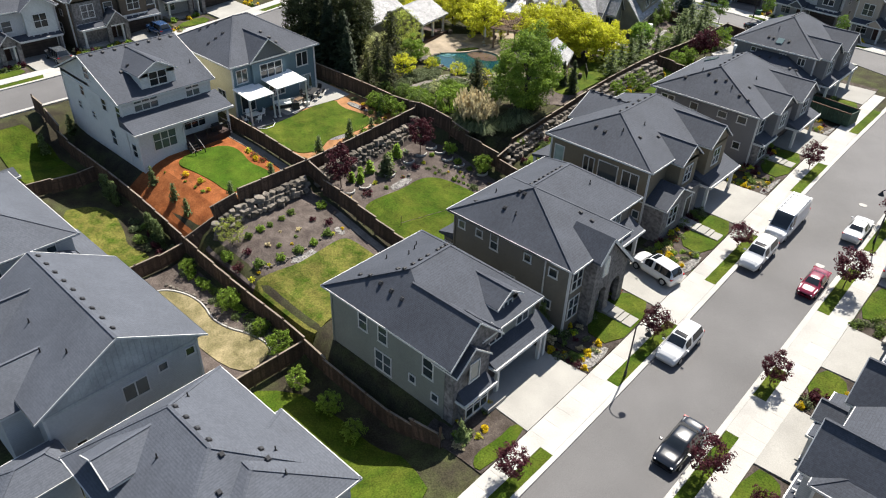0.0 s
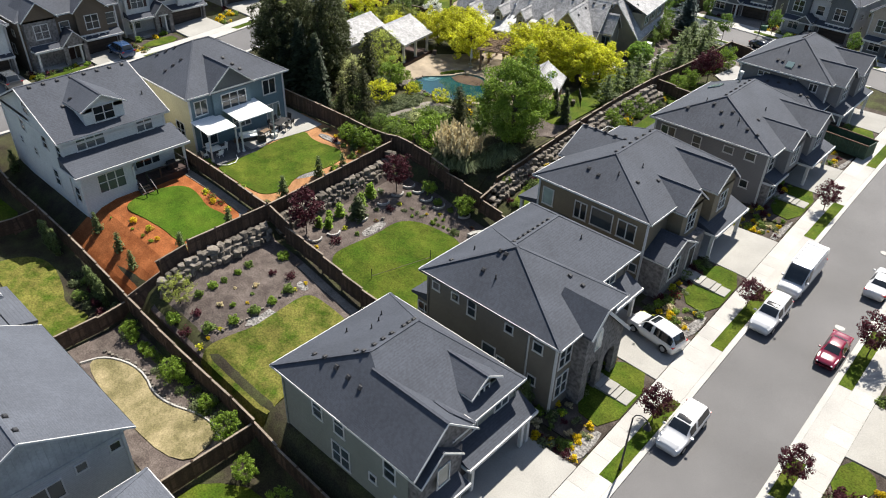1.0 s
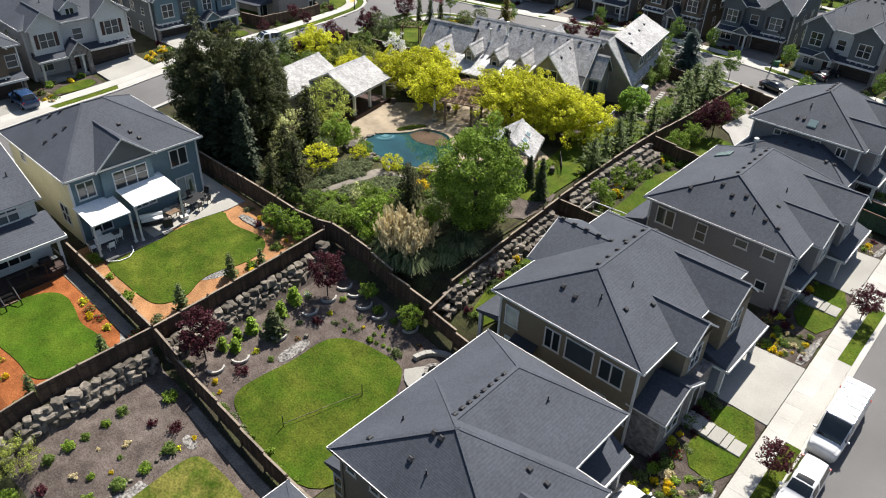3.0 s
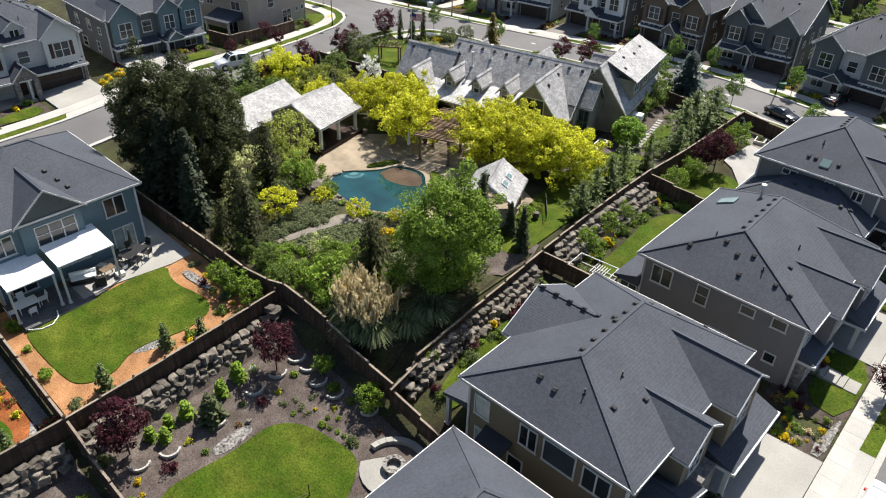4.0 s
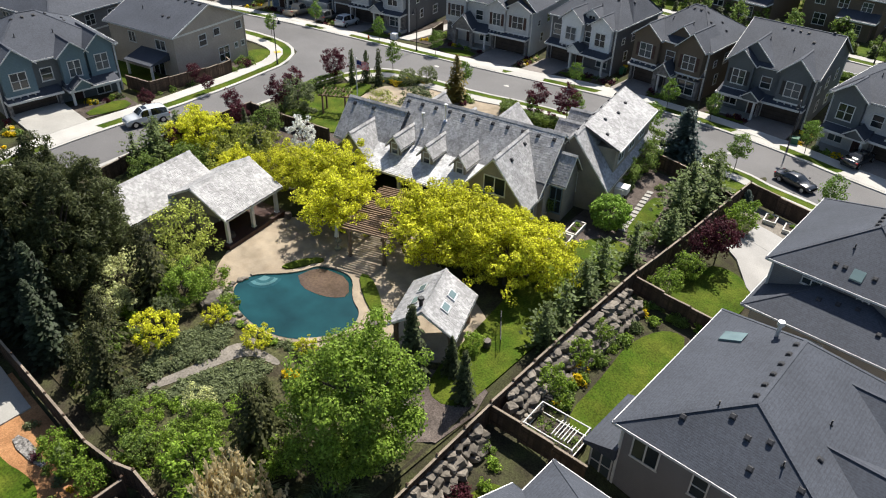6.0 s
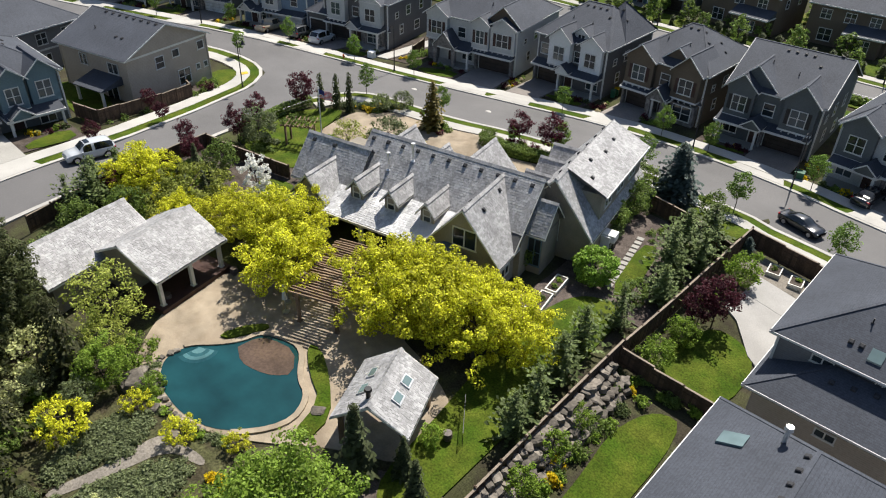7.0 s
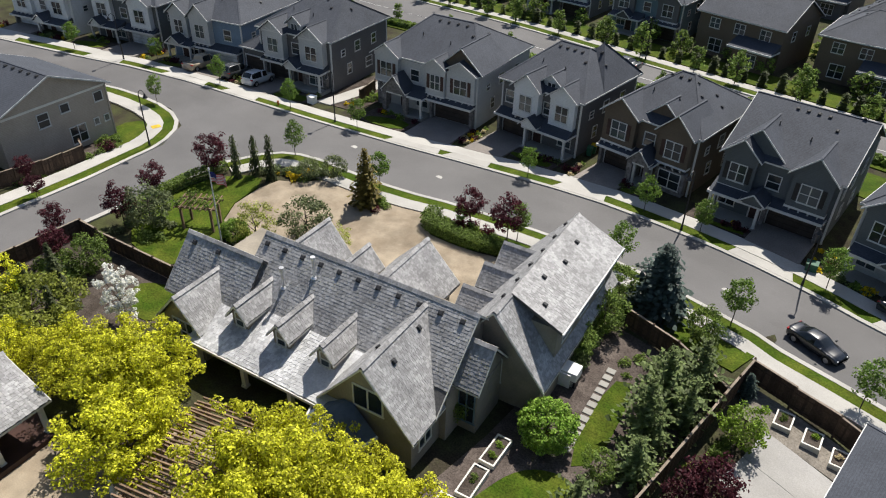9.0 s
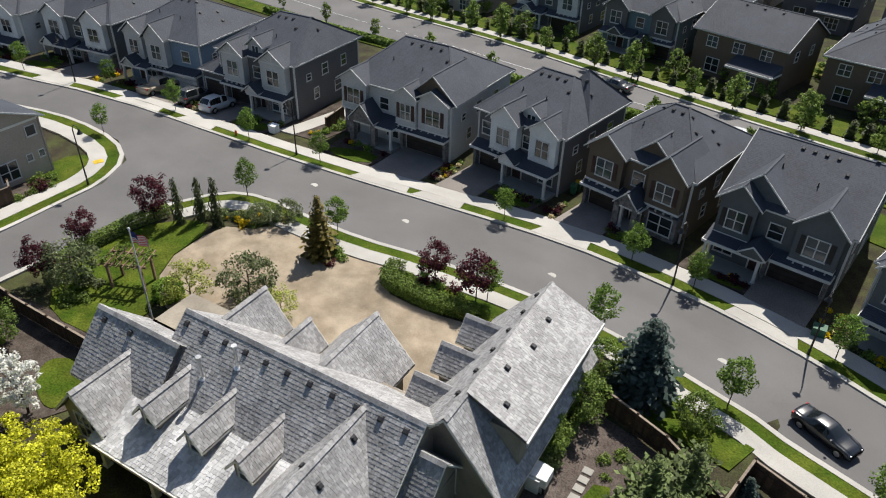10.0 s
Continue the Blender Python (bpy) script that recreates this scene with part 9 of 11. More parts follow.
FLAT = [broadleaf(97, 3.0, 3.0, 0.8, leaf_mat("leaf_olive_lime", (0.24, 0.27, 0.05)), 90, 46, 0.11, 0.5, 1.0, 0.12, 0.3)]
plant(FLAT, [(-79.4, 79.6, 1.1), (-78.0, 77.4, 0.8)], "low spreading yellow-green maple", "spreading maples")
BUSH = {"green": [shrub_mesh(101, L_GREEN), shrub_mesh(102, L_GREEN, 0.6, 0.6)], "bright": [shrub_mesh(103, L_BRIGHT), shrub_mesh(104, L_BRIGHT, 0.45, 0.8)], "yellow": [shrub_mesh(105, L_FLOWER, 0.4, 0.5, 0.06, 12, 24), shrub_mesh(106, L_YELLOW, 0.45, 0.6)],
        "plum": [shrub_mesh(107, L_PLUM), shrub_mesh(108, L_PLUM, 0.6, 0.8)], "red": [shrub_mesh(109, L_GREEN, 0.4, 0.5, 0.06, 12, 24, L_RED)], "grey": [shrub_mesh(110, L_GREY, 0.6, 0.5)], "straw": [shrub_mesh(111, L_STRAW, 0.4, 0.5)], "dark": [shrub_mesh(112, L_PINE, 0.5, 0.6)]}
WORDS = {"green": "rounded green shrub in a garden bed", "bright": "fresh light green shrub in a garden bed", "yellow": "yellow flowering low shrub in a bed", "plum": "dark purple-leaved shrub in a bed", "red": "low shrub with red flowers", "grey": "grey-green low shrub in a bed", "straw": "tan ornamental grass tuft", "dark": "dark green low conifer shrub"}


def shrubs(area, n, mix, seed, lo=0.6, hi=1.2, avoid=None):
    rs = random.Random(seed)
    xs, ys = [p[0] for p in area], [p[1] for p in area]
    made, tries, spots = 0, 0, []
    while made < n and tries < n * 30:
        tries += 1
        x, y = rs.uniform(min(xs), max(xs)), rs.uniform(min(ys), max(ys))
        if not inside(x, y, area) or (avoid and any(inside(x, y, a) for a in avoid)) or any(math.hypot(x - a, y - b) < 0.75 for a, b in spots):
            continue
        k = rs.choice(mix)
        put("shrub", rs.choice(BUSH[k]), m=ground(x, y, rs.uniform(0, 360), rs.uniform(lo, hi), -0.02), label=WORDS[k], category="shrub", group="garden shrubs")
        spots.append((x, y)); made += 1


def thicket(label, area, n, mix, seed, lo, hi, squash=1.0, sparse=1):
    """Undergrowth that nobody could count, as one object."""
    rs = random.Random(seed)
    xs, ys = [p[0] for p in area], [p[1] for p in area]
    names = sorted(set(mix))
    V, I = [], []
    made = 0
    while made < n:
        x, y = rs.uniform(min(xs), max(xs)), rs.uniform(min(ys), max(ys))
        if not inside(x, y, area):
            continue
        k = rs.choice(mix)
        src = rs.choice(BUSH[k])
        co = np.empty(len(src.vertices) * 3, dtype=np.float32); src.vertices.foreach_get("co", co)
        a, s = rs.uniform(0, 6.28), rs.uniform(lo, hi)
        c = co.reshape(-1, 4, 3)[::sparse]
        mid = c.mean(axis=1, keepdims=True)
        c = (mid + (c - mid) * sparse ** 0.5).reshape(-1, 3)
        q = np.stack([c[:, 0] * math.cos(a) - c[:, 1] * math.sin(a), c[:, 0] * math.sin(a) + c[:, 1] * math.cos(a), c[:, 2] * squash], 1) * s + np.array((x, y, gz(x, y) - 0.03))
        V.append(q); I.append(np.full(len(c) // 4, names.index(k)))
        made += 1
    V, I = np.concatenate(V), np.concatenate(I).astype(np.int32)
    me = quads("undergrowth", V, len(I), BUSH[names[0]][0].materials[0])
    for k in names[1:]:
        me.materials.append(BUSH[k][0].materials[0])
    me.polygons.foreach_set("material_index", I)
    put("undergrowth", me, label=label, kind="stuff", category="undergrowth")


BUSH["ball"] = [shrub_mesh(113, L_BRIGHT, 0.42, 0.8, 0.06, 30, 30), shrub_mesh(114, L_GREEN, 0.45, 0.75, 0.06, 30, 30)]
BUSH["white"] = [shrub_mesh(115, L_BRIGHT, 0.4, 0.6, 0.06, 14, 26, L_WHITE)]
WORDS["ball"] = "small rounded green shrub in bare garden soil"
WORDS["white"] = "small shrub with white flowers"


def bed(kind, spots):
    """Single shrubs that stand apart; each spot is x, y and size."""
    for i, (x, y, k) in enumerate(spots):
        put("shrub", BUSH[kind][i % len(BUSH[kind])], m=ground(x, y, 77 * i, k * 1.35, -0.02), label=WORDS[kind], category="shrub", group="garden shrubs")


CONE = [conifer(187 + k, 1.5, 0.42, L_BRIGHT, 16, 8, 3, 0.0, 0.14, 0.02, 0.15, 0.45) for k in range(2)]
DWARF = [conifer(189, 2.4, 0.85, L_DARK, 20, 9, 4, 0.1, 0.16, 0.02, 0.2, 0.7)]
bed("ball", [(-48.5, 36.4, 0.8), (-49.6, 33.6, 0.65), (-49.4, 32.4, 0.5), (-49.3, 31.0, 0.5), (-49.3, 29.9, 0.65), (-49.3, 28.6, 0.65), (-48.8, 25.9, 0.95), (-45.8, 27.2, 0.85), (-45.1, 29.0, 0.75), (-44.9, 30.8, 0.8), (-44.9, 32.5, 0.65), (-45.1, 34.3, 0.8), (-46.5, 29.9, 0.4), (-46.6, 31.8, 0.3)])
bed("plum", [(-47.5, 34.5, 0.5), (-46.2, 35.4, 0.65), (-47.8, 27.4, 0.6), (-47.0, 25.8, 0.7), (-47.4, 48.1, 0.6), (-47.2, 41.2, 0.7)])
bed("straw", [(-47.2, 29.2, 0.5), (-47.2, 32.6, 0.5), (-48.0, 31.1, 0.3)])
bed("yellow", [(-46.0, 30.9, 0.35), (-45.2, 27.8, 0.4), (-45.2, 26.7, 0.35), (-45.0, 25.8, 0.5), (-44.9, 35.9, 0.4), (-44.9, 34.8, 0.35), (-47.7, 39.4, 0.55), (-48.1, 43.0, 0.45), (-46.8, 39.1, 0.4), (-43.9, 51.4, 0.35), (-44.7, 50.4, 0.35), (-47.4, 49.4, 0.4)])
bed("ball", [(-45.1, 52.3, 0.7), (-43.6, 52.5, 0.55), (-47.8, 51.1, 0.45), (-46.8, 43.4, 0.4), (-46.9, 38.5, 0.4), (-45.7, 38.5, 0.55), (-43.5, 50.0, 0.45), (-43.0, 50.2, 0.3), (-42.5, 50.4, 0.3), (-42.0, 50.5, 0.3), (-45.4, 49.1, 0.3), (-43.7, 50.6, 0.3), (-43.2, 51.1, 0.3)])
bed("grey", [(-45.4, 49.8, 0.4), (-46.4, 49.1, 0.4), (-45.6, 50.9, 0.35), (-46.2, 49.8, 0.3), (-44.8, 49.8, 0.35), (-54.4, 39.2, 0.8)])
bed("dark", [(-41.3, 50.6, 0.7), (-48.2, 47.1, 0.4), (-50.3, 38.6, 0.8), (-53.5, 28.9, 0.8), (-53.3, 31.0, 0.6), (-53.4, 32.4, 0.6)])
bed("red", [(-47.1, 46.0, 0.4), (-40.7, 52.4, 0.4)])
bed("white", [(-50.1, 49.4, 0.65)])
plant(CONE, [(-50.2, 48.2, 1.0), (-49.8, 46.6, 0.9), (-49.9, 44.0, 0.9), (-50.0, 42.8, 0.75), (-49.2, 42.1, 0.75), (-49.9, 41.5, 0.75)], "small bright green cone-shaped conifer in garden soil", "bright young conifers")
plant(DWARF, [(-48.5, 45.0, 1.0)], "dark green cone-shaped spruce in garden soil", "")
bed("yellow", [(-60.4, 29.2, 0.7), (-58.4, 29.6, 0.6), (-56.7, 29.4, 0.5), (-60.1, 36.3, 0.6), (-58.3, 35.9, 0.7), (-56.4, 36.3, 0.55)])
bed("red", [(-59.1, 36.3, 0.7), (-57.7, 36.3, 0.7), (-54.2, 37.4, 0.95)])
bed("bright", [(-56.9, 28.9, 0.35), (-58.1, 28.8, 0.3), (-59.7, 28.7, 0.25), (-62.9, 28.3, 0.2), (-64.4, 39.2, 1.0), (-61.5, 39.1, 0.6), (-58.3, 39.1, 0.9)])
shrubs([(-46.6, 38.4), (-38, 38.4), (-38, 38.9), (-45.0, 38.9)], 7, ["green", "grey", "bright"], 12, 0.5, 0.9)
shrubs([(-54.9, 46.8), (-53.8, 46.8), (-54, 52), (-62, 52.6), (-61, 51), (-56, 51.4)], 14, ["bright", "yellow", "yellow", "green", "plum", "grey"], 4, 0.6, 1.1)
shrubs([(-52.5, 23.0), (-37.2, 23.2), (-37.2, 24.2), (-52.5, 24.0)], 18, ["green", "bright", "grey", "dark"], 5, 0.7, 1.3)
shrubs([(-61, 22.8), (-54.2, 22.2), (-54.2, 24), (-62, 24)], 9, ["grey", "grey", "green", "plum"], 14, 0.7, 1.2)
for i, (a, b) in enumerate(((24.6, 29.4), (36.8, 38.4), (38.6, 47.0), (52.6, 54), (54.6, 62.6), (69.6, 71.4), (72.8, 80.2), (87.2, 90.2), (93, 99.8))):
    out = (-20.4, -19.6, -20.8) if b < 40 or b - a < 3 else (-21.2, -21.3, -21.4)
    shrubs([(-22.6, a), (out[0], a), (out[1], (a + b) / 2), (out[2], b), (-22.4, b)], int(4 + (b - a) * 1.8), ["yellow", "yellow", "green", "plum", "straw", "bright", "dark", "grey", "green", "red"], 20 + i, 0.5, 1.15)
for i, (a, b) in enumerate(((36.8, 40.2), (52.6, 55.8), (69.6, 73.6), (87.2, 91.0))):
    thicket("mixed low flowering shrubs beside the driveway", [(-21.6, a), (-18.3 - .012 * (a - 30), a), (-18.3 - .012 * (b - 30), b), (-21.8, b)], int((b - a) * 6), ["yellow", "yellow", "straw", "green", "plum", "bright", "grey"], 230 + i, 0.4, 0.85)
    drape("gravel_patch", [(-19.4, a + 0.1), (-18.0 - .012 * (a - 30), a + 0.1), (-18.0 - .012 * (b - 30), b), (-18.8, b)], GRAVEL, 0.1, curve=1, label="grey river stones at the pavement edge")
thicket("mixed low shrubs in a garden bed", [(-19.8, 36.8), (-18.4, 36.8), (-18.4, 38.8), (-19.8, 38.8)], 5, ["yellow", "plum", "green"], 31, 0.6, 1.2)
for i, (a, b) in enumerate(((29, 36), (44.2, 49.2), (55.4, 61.6), (69, 75))):
    thicket("mixed flowering shrubs before the house", [(-5.2, a), (-1.4, a), (-1.2, b), (-2.8, b), (-3.2, a + 2.2), (-5.2, a + 1.5)], 22, ["yellow", "green", "red", "plum", "bright", "grey"], 130 + i, 0.6, 1.3)
thicket("mixed low shrubs in a garden bed", [(-41.3, 55.4), (-38.6, 55), (-39, 70), (-41.4, 70.6)], 22, ["green", "yellow", "plum", "dark", "bright"], 35, 0.7, 1.2)
thicket("shrubs and climbers on the boulder slope", [(-41.6, 73), (-39.2, 73), (-39.6, 80), (-40.0, 84), (-39.2, 89), (-41.8, 89)], 46, ["green", "yellow", "bright", "dark", "green"], 36, 0.8, 1.6, 1)
thicket("mixed low shrubs in a garden bed", [(-40.8, 89.0), (-36.5, 89.2), (-36.5, 89.9), (-40.8, 90.2)], 10, ["green", "bright"], 37, 0.8, 1.3)
thicket("mixed low shrubs in a garden bed", [(-41.8, 91), (-41.2, 91), (-41, 106), (-41.9, 106)], 12, ["green", "red", "bright", "grey"], 38, 0.8, 1.3)
SPREAD = [broadleaf(191, 1.7, 2.0, 0.1, L_BRIGHT, 90, 40, 0.08, 0.32, 1.0, 0.06, 0.3)]
CREAM_BUSH = [broadleaf(193, 2.6, 1.6, 0.2, leaf_mat("leaf_cream_green", (0.42, 0.44, 0.2)), 70, 40, 0.08, 0.34, 1.0, 0.06, 0.4)]
plant(SPREAD, [(-54.4, 55.8, 0.95), (-56.8, 57.6, 0.6), (-52.4, 61.6, 0.7), (-62.0, 66.0, 0.5), (-65.2, 66.6, 0.8)], "low spreading green shrub", "spreading shrubs", "shrub", "shrub")
plant(CREAM_BUSH, [(-68.6, 62.0, 1.2), (-66.6, 60.2, 0.9), (-55.0, 59.6, 0.6), (-65.2, 58.4, 0.7)], "cream-flowering bush among the conifers", "cream bushes", "shrub", "shrub")
drape("garden_bed", [(-47.8, 67.2), (-43.0, 66.0), (-42.6, 72.6), (-44.8, 73.2), (-48.6, 70.6)], GARDEN, 0.05, curve=1, label="bare brown soil between the big tree and the fence")
thicket("dense mixed shrubs below the estate garden", [(-63, 55), (-48, 55), (-48.4, 60), (-52, 63.5), (-55, 61), (-57, 58), (-64, 58)], 44, ["green", "dark", "grey", "bright", "green"], 39, 0.6, 1.15, 0.8)
thicket("mixed low shrubs in a garden bed", [(-54, 62.4), (-50, 62.8), (-48, 68), (-51.5, 68.4), (-53.4, 65.6)], 16, ["grey", "green", "grey", "yellow", "dark"], 40, 1.0, 1.9)
thicket("grey-green heather mat below the pool", [(-60.5, 58.8), (-62.0, 62.3), (-60.0, 64.6), (-58.4, 63.8), (-58.6, 61.4), (-59.6, 58.8)], 70, ["grey"], 139, 0.9, 1.3, 0.75)
thicket("grey-green heather mat beside the gravel path", [(-58.2, 57.8), (-57.2, 60.6), (-56.6, 64.0), (-54.4, 64.4), (-54.0, 62.6), (-56.0, 59.4)], 70, ["grey"], 140, 0.9, 1.3, 0.75)
thicket("dense shrubs under the tall conifers", [(-70, 56), (-60, 56), (-64, 63.6), (-70, 66)], 26, ["green", "dark", "grey", "bright"], 41, 0.8, 1.5, 1)
thicket("dense green shrubs along the side street", [(-82, 62), (-78, 62), (-79, 78), (-82, 84), (-87.4, 85.6), (-85.6, 80), (-83, 72)], 46, ["green", "dark", "green", "bright"], 42, 1.0, 2.2, 1)
thicket("mixed planting west of the forecourt", [(-89, 88), (-86, 88), (-84, 92), (-86, 94), (-89, 92)], 16, ["green", "grey", "dark", "bright"], 43, 0.8, 1.5, 0.8)
thicket("mixed planting at the corner island", [(-88.6, 104.4), (-86.6, 107.4), (-82.8, 109.2), (-82.6, 108.2), (-84.4, 106), (-86.6, 104.4)], 26, ["green", "yellow", "grey", "dark"], 44, 0.8, 1.6, 0.8)
thicket("green shrubs beside the east wing", [(-52.6, 102.6), (-51.4, 102.6), (-51, 108.2), (-53, 109)], 14, ["green", "bright", "dark"], 45, 0.9, 1.7, 1)
thicket("mixed low shrubs in a garden bed", [(-48.8, 104), (-46.2, 104.2), (-46.4, 107.6), (-49.6, 107)], 8, ["green", "grey"], 46, 0.6, 1.0)
thicket("mixed low shrubs in a garden bed", [(-79.0, 106.4), (-75, 106.4), (-74.4, 107.6), (-75, 108.8), (-78, 108.4)], 12, ["green", "dark", "plum", "straw"], 47, 0.8, 1.3)
thicket("mixed low shrubs in a garden bed", [(-70.4, 109.6), (-66, 110.2), (-64, 111.6), (-69, 111.4)], 8, ["plum", "green", "dark"], 48, 0.8, 1.3)
for i, (lab, x, y, b, rz, W, D, *rest) in enumerate(NORTHERN + WESTERN):
    M = pose(x, y, 0, 0, 0, rz)
    gs, po = rest[3], rest[4]
    P = lambda u, v: tuple((M @ Vector((u, v, 0)))[:2])
    lo, hi = min(po[0], 0) - 1.2, po[1]
    thicket("mixed low shrubs before the porch", [P(po[0], -2.2), P(po[1], -2.2), P(po[1], -3.0), P(po[0], -3.0)], 8, ["green", "plum", "bright", "dark", "yellow"], 60 + i, 0.7, 1.1, 1.0, 3)
    s = W + 0.3 if gs[1] > po[1] else -1.6
    thicket("flowering low shrubs beside the driveway", [P(s, -1), P(s + 1.4, -1), P(s + 1.4, -5), P(s, -5)], 9, ["yellow", "green", "straw", "plum"], 80 + i, 0.6, 1.0, 1.0, 3)

thicket("mixed low shrubs in a garden bed", [(-103.0, 94.6), (-101.6, 88.4), (-100.9, 84), (-100.3, 82), (-100.8, 82), (-101.9, 88.6), (-103.4, 94.6)], 9, ["yellow", "green", "red", "green"], 141, 0.7, 1.2)
thicket("mixed low shrubs in a garden bed", [(-106.8, 98.4), (-103.8, 98.0), (-103.0, 95.2), (-104.4, 95.2), (-106, 97.6)], 9, ["green", "bright", "plum", "green"], 142, 0.9, 1.5)

for x, y, k in ((-50.6, 93.9, "bright"), (-50.4, 93.0, "bright"), (-50.1, 91.0, "green"), (-39.3, 108.7, "green"), (-37.2, 108.6, "bright"), (-35.6, 108.2, "straw")):
    put("shrub", BUSH[k][0], m=ground(x, y, 30 * x, 0.55, 0.33), label="leafy vegetable plants in the raised bed", category="plant", group="raised bed plants")

thicket("low green planting along the pool's natural edge", [(-64.4, 66.8), (-61.6, 65.6), (-58.6, 65.2), (-55.4, 66.0), (-53.6, 67.8), (-55.9, 66.6), (-58.7, 65.8), (-61.5, 66.2), (-63.6, 67.4)], 34, ["grey", "green", "dark", "bright"], 150, 0.5, 0.9, 0.8)

thicket("mixed shrubs beside the side path", [(-97.8, 121.2), (-95.4, 122), (-95.6, 126), (-97.6, 127)], 12, ["green", "bright", "yellow", "dark"], 151, 0.7, 1.3, 1.0, 2)


def vine_arbor():
    """Timber arbor with a leafy vine over its slats."""
    h = put("vine_arbor", None, m=ground(-84.2, 95.0, 35), label="brown timber arbor covered by a green vine", category="arbor")
    for u in (-1.3, 1.3):
        for v in (-0.8, 0.8):
            me = Mesh(); me.box(u - .09, u + .09, v - .09, v + .09, -0.1, 2.2); put("post", me.data("post", TIMBER), h)
    for v in (-0.8, 0.8):
        me = Mesh(); me.box(-1.8, 1.8, v - .06, v + .06, 2.2, 2.38); put("beam", me.data("beam", TIMBER), h)
    me = Mesh(); me.box(-0.04, 0.04, -1.3, 1.3, 2.381, 2.5); d = me.data("slat", TIMBER)
    for i in range(8):
        put("slat", d, h, pose(-1.6 + i * 0.457, 0, 0))
    rs = np.random.RandomState(152)
    V, n = leaf_cloud(rs, [((rs.uniform(-1.7, 1.7), rs.uniform(-1.2, 1.2), 2.5 + rs.uniform(-.1, .2)), 0.28, 26) for _ in range(34)], 0.09)
    put("vine", quads("vine", V, n, L_GREEN), h, label="leafy green vine")


vine_arbor()


def pampas():
    rs = np.random.RandomState(7)
    V = []
    for i in range(520):
        a, r = rs.uniform(0, 6.28), rs.uniform(0.1, 0.5)
        d = np.array((math.cos(a), math.sin(a), 0)); s = np.array((-d[1], d[0], 0)) * 0.03
        L, out = rs.uniform(1.0, 1.7), rs.uniform(0.4, 1.3)
        p0, p1, p2 = d * r * 0.4, d * (r + out * 0.45) + (0, 0, L * 0.8), d * (r + out) + (0, 0, L * 0.55)
        V.append([p0 - s, p0 + s, p1 + s, p1 - s]); V.append([p1 - s, p1 + s, p2 + s * .3, p2 - s * .3])
    leaves = quads("leaves", np.array(V).reshape(-1, 3), len(V), L_GREY)
    V = []
    for i in range(46):
        a = rs.uniform(0, 6.28); d = np.array((math.cos(a), math.sin(a), 0)); b = d * rs.uniform(0.2, 0.8); z = rs.uniform(1.5, 2.5)
        for k in range(14):
            p = b * (1 + 0.02 * k) + (0, 0, z + k * 0.055) + rs.normal(size=3) * 0.04
            t = rs.normal(size=3) * 0.045; u = np.array((rs.normal() * 0.04, rs.normal() * 0.04, 0.17))
            V.append([p - t, p - u, p + t, p + u])
    plumes = quads("plumes", np.array(V).reshape(-1, 3), len(V), L_STRAW)
    for x, y, s, pl in ((-45.8, 56.2, 1.3, 1), (-46.9, 57.4, 1.3, 1), (-44.9, 56.0, 1.15, 1), (-46.6, 55.5, 1.15, 1), (-43.8, 58.2, 1.1, 0), (-43.6, 60.2, 1.3, 0), (-47.9, 56.2, 1.2, 1), (-45.2, 57.8, 1.1, 1), (-48.4, 57.4, 1.1, 1)):
        h = put("ornamental_grass", None, m=ground(x, y, rs.uniform(0, 360), s), label="tall pampas grass with straw-coloured plumes" if pl else "large grey-green fountain grass clump", category="grass clump", group="ornamental grasses")
        put("leaves", leaves, h)
        if pl:
            put("plumes", plumes, h)


pampas()

# ---- vehicles ----
RUBBER = material("tyre_rubber", (0.012, 0.012, 0.012), 0.8, 0.2, 9, 1, 0.1)
RIM = material("alloy_rim", (0.5, 0.5, 0.5), 0.3, 0.1, 9, 1, 0.0, metal=0.8)
CARGLASS = material("car_glass", (0.012, 0.015, 0.017), 0.05, 0.05, 1, 1, 0.0, spec=0.7)
LAMP = material("headlamp_lens", (0.6, 0.6, 0.6), 0.1, 0.05, 5, 1, 0.0, spec=0.6)
TAIL = material("tail_lamp_red", (0.3, 0.01, 0.01), 0.2, 0.05, 5, 1, 0.0)


def paint(name, c):
    m = material(name, c, 0.25, 0.03, 3, 1, 0.0, patchvary=0.03, spec=0.6)
    m.node_tree.nodes["Principled BSDF"].inputs["Coat Weight"].default_value = 0.6
    return m


WHITE_P, BLACK_P, RED_P, SILVER_P, TAN_P, GREY_P, BLUE_P = (paint(n, c) for n, c in (("white_car_paint", (0.58, 0.58, 0.58)), ("black_car_paint", (0.012, 0.014, 0.018)), ("red_car_paint", (0.17, 0.01, 0.03)), ("silver_car_paint", (0.45, 0.47, 0.49)), ("tan_car_paint", (0.30, 0.25, 0.18)), ("grey_car_paint", (0.06, 0.065, 0.07)), ("blue_car_paint", (0.02, 0.05, 0.12))))
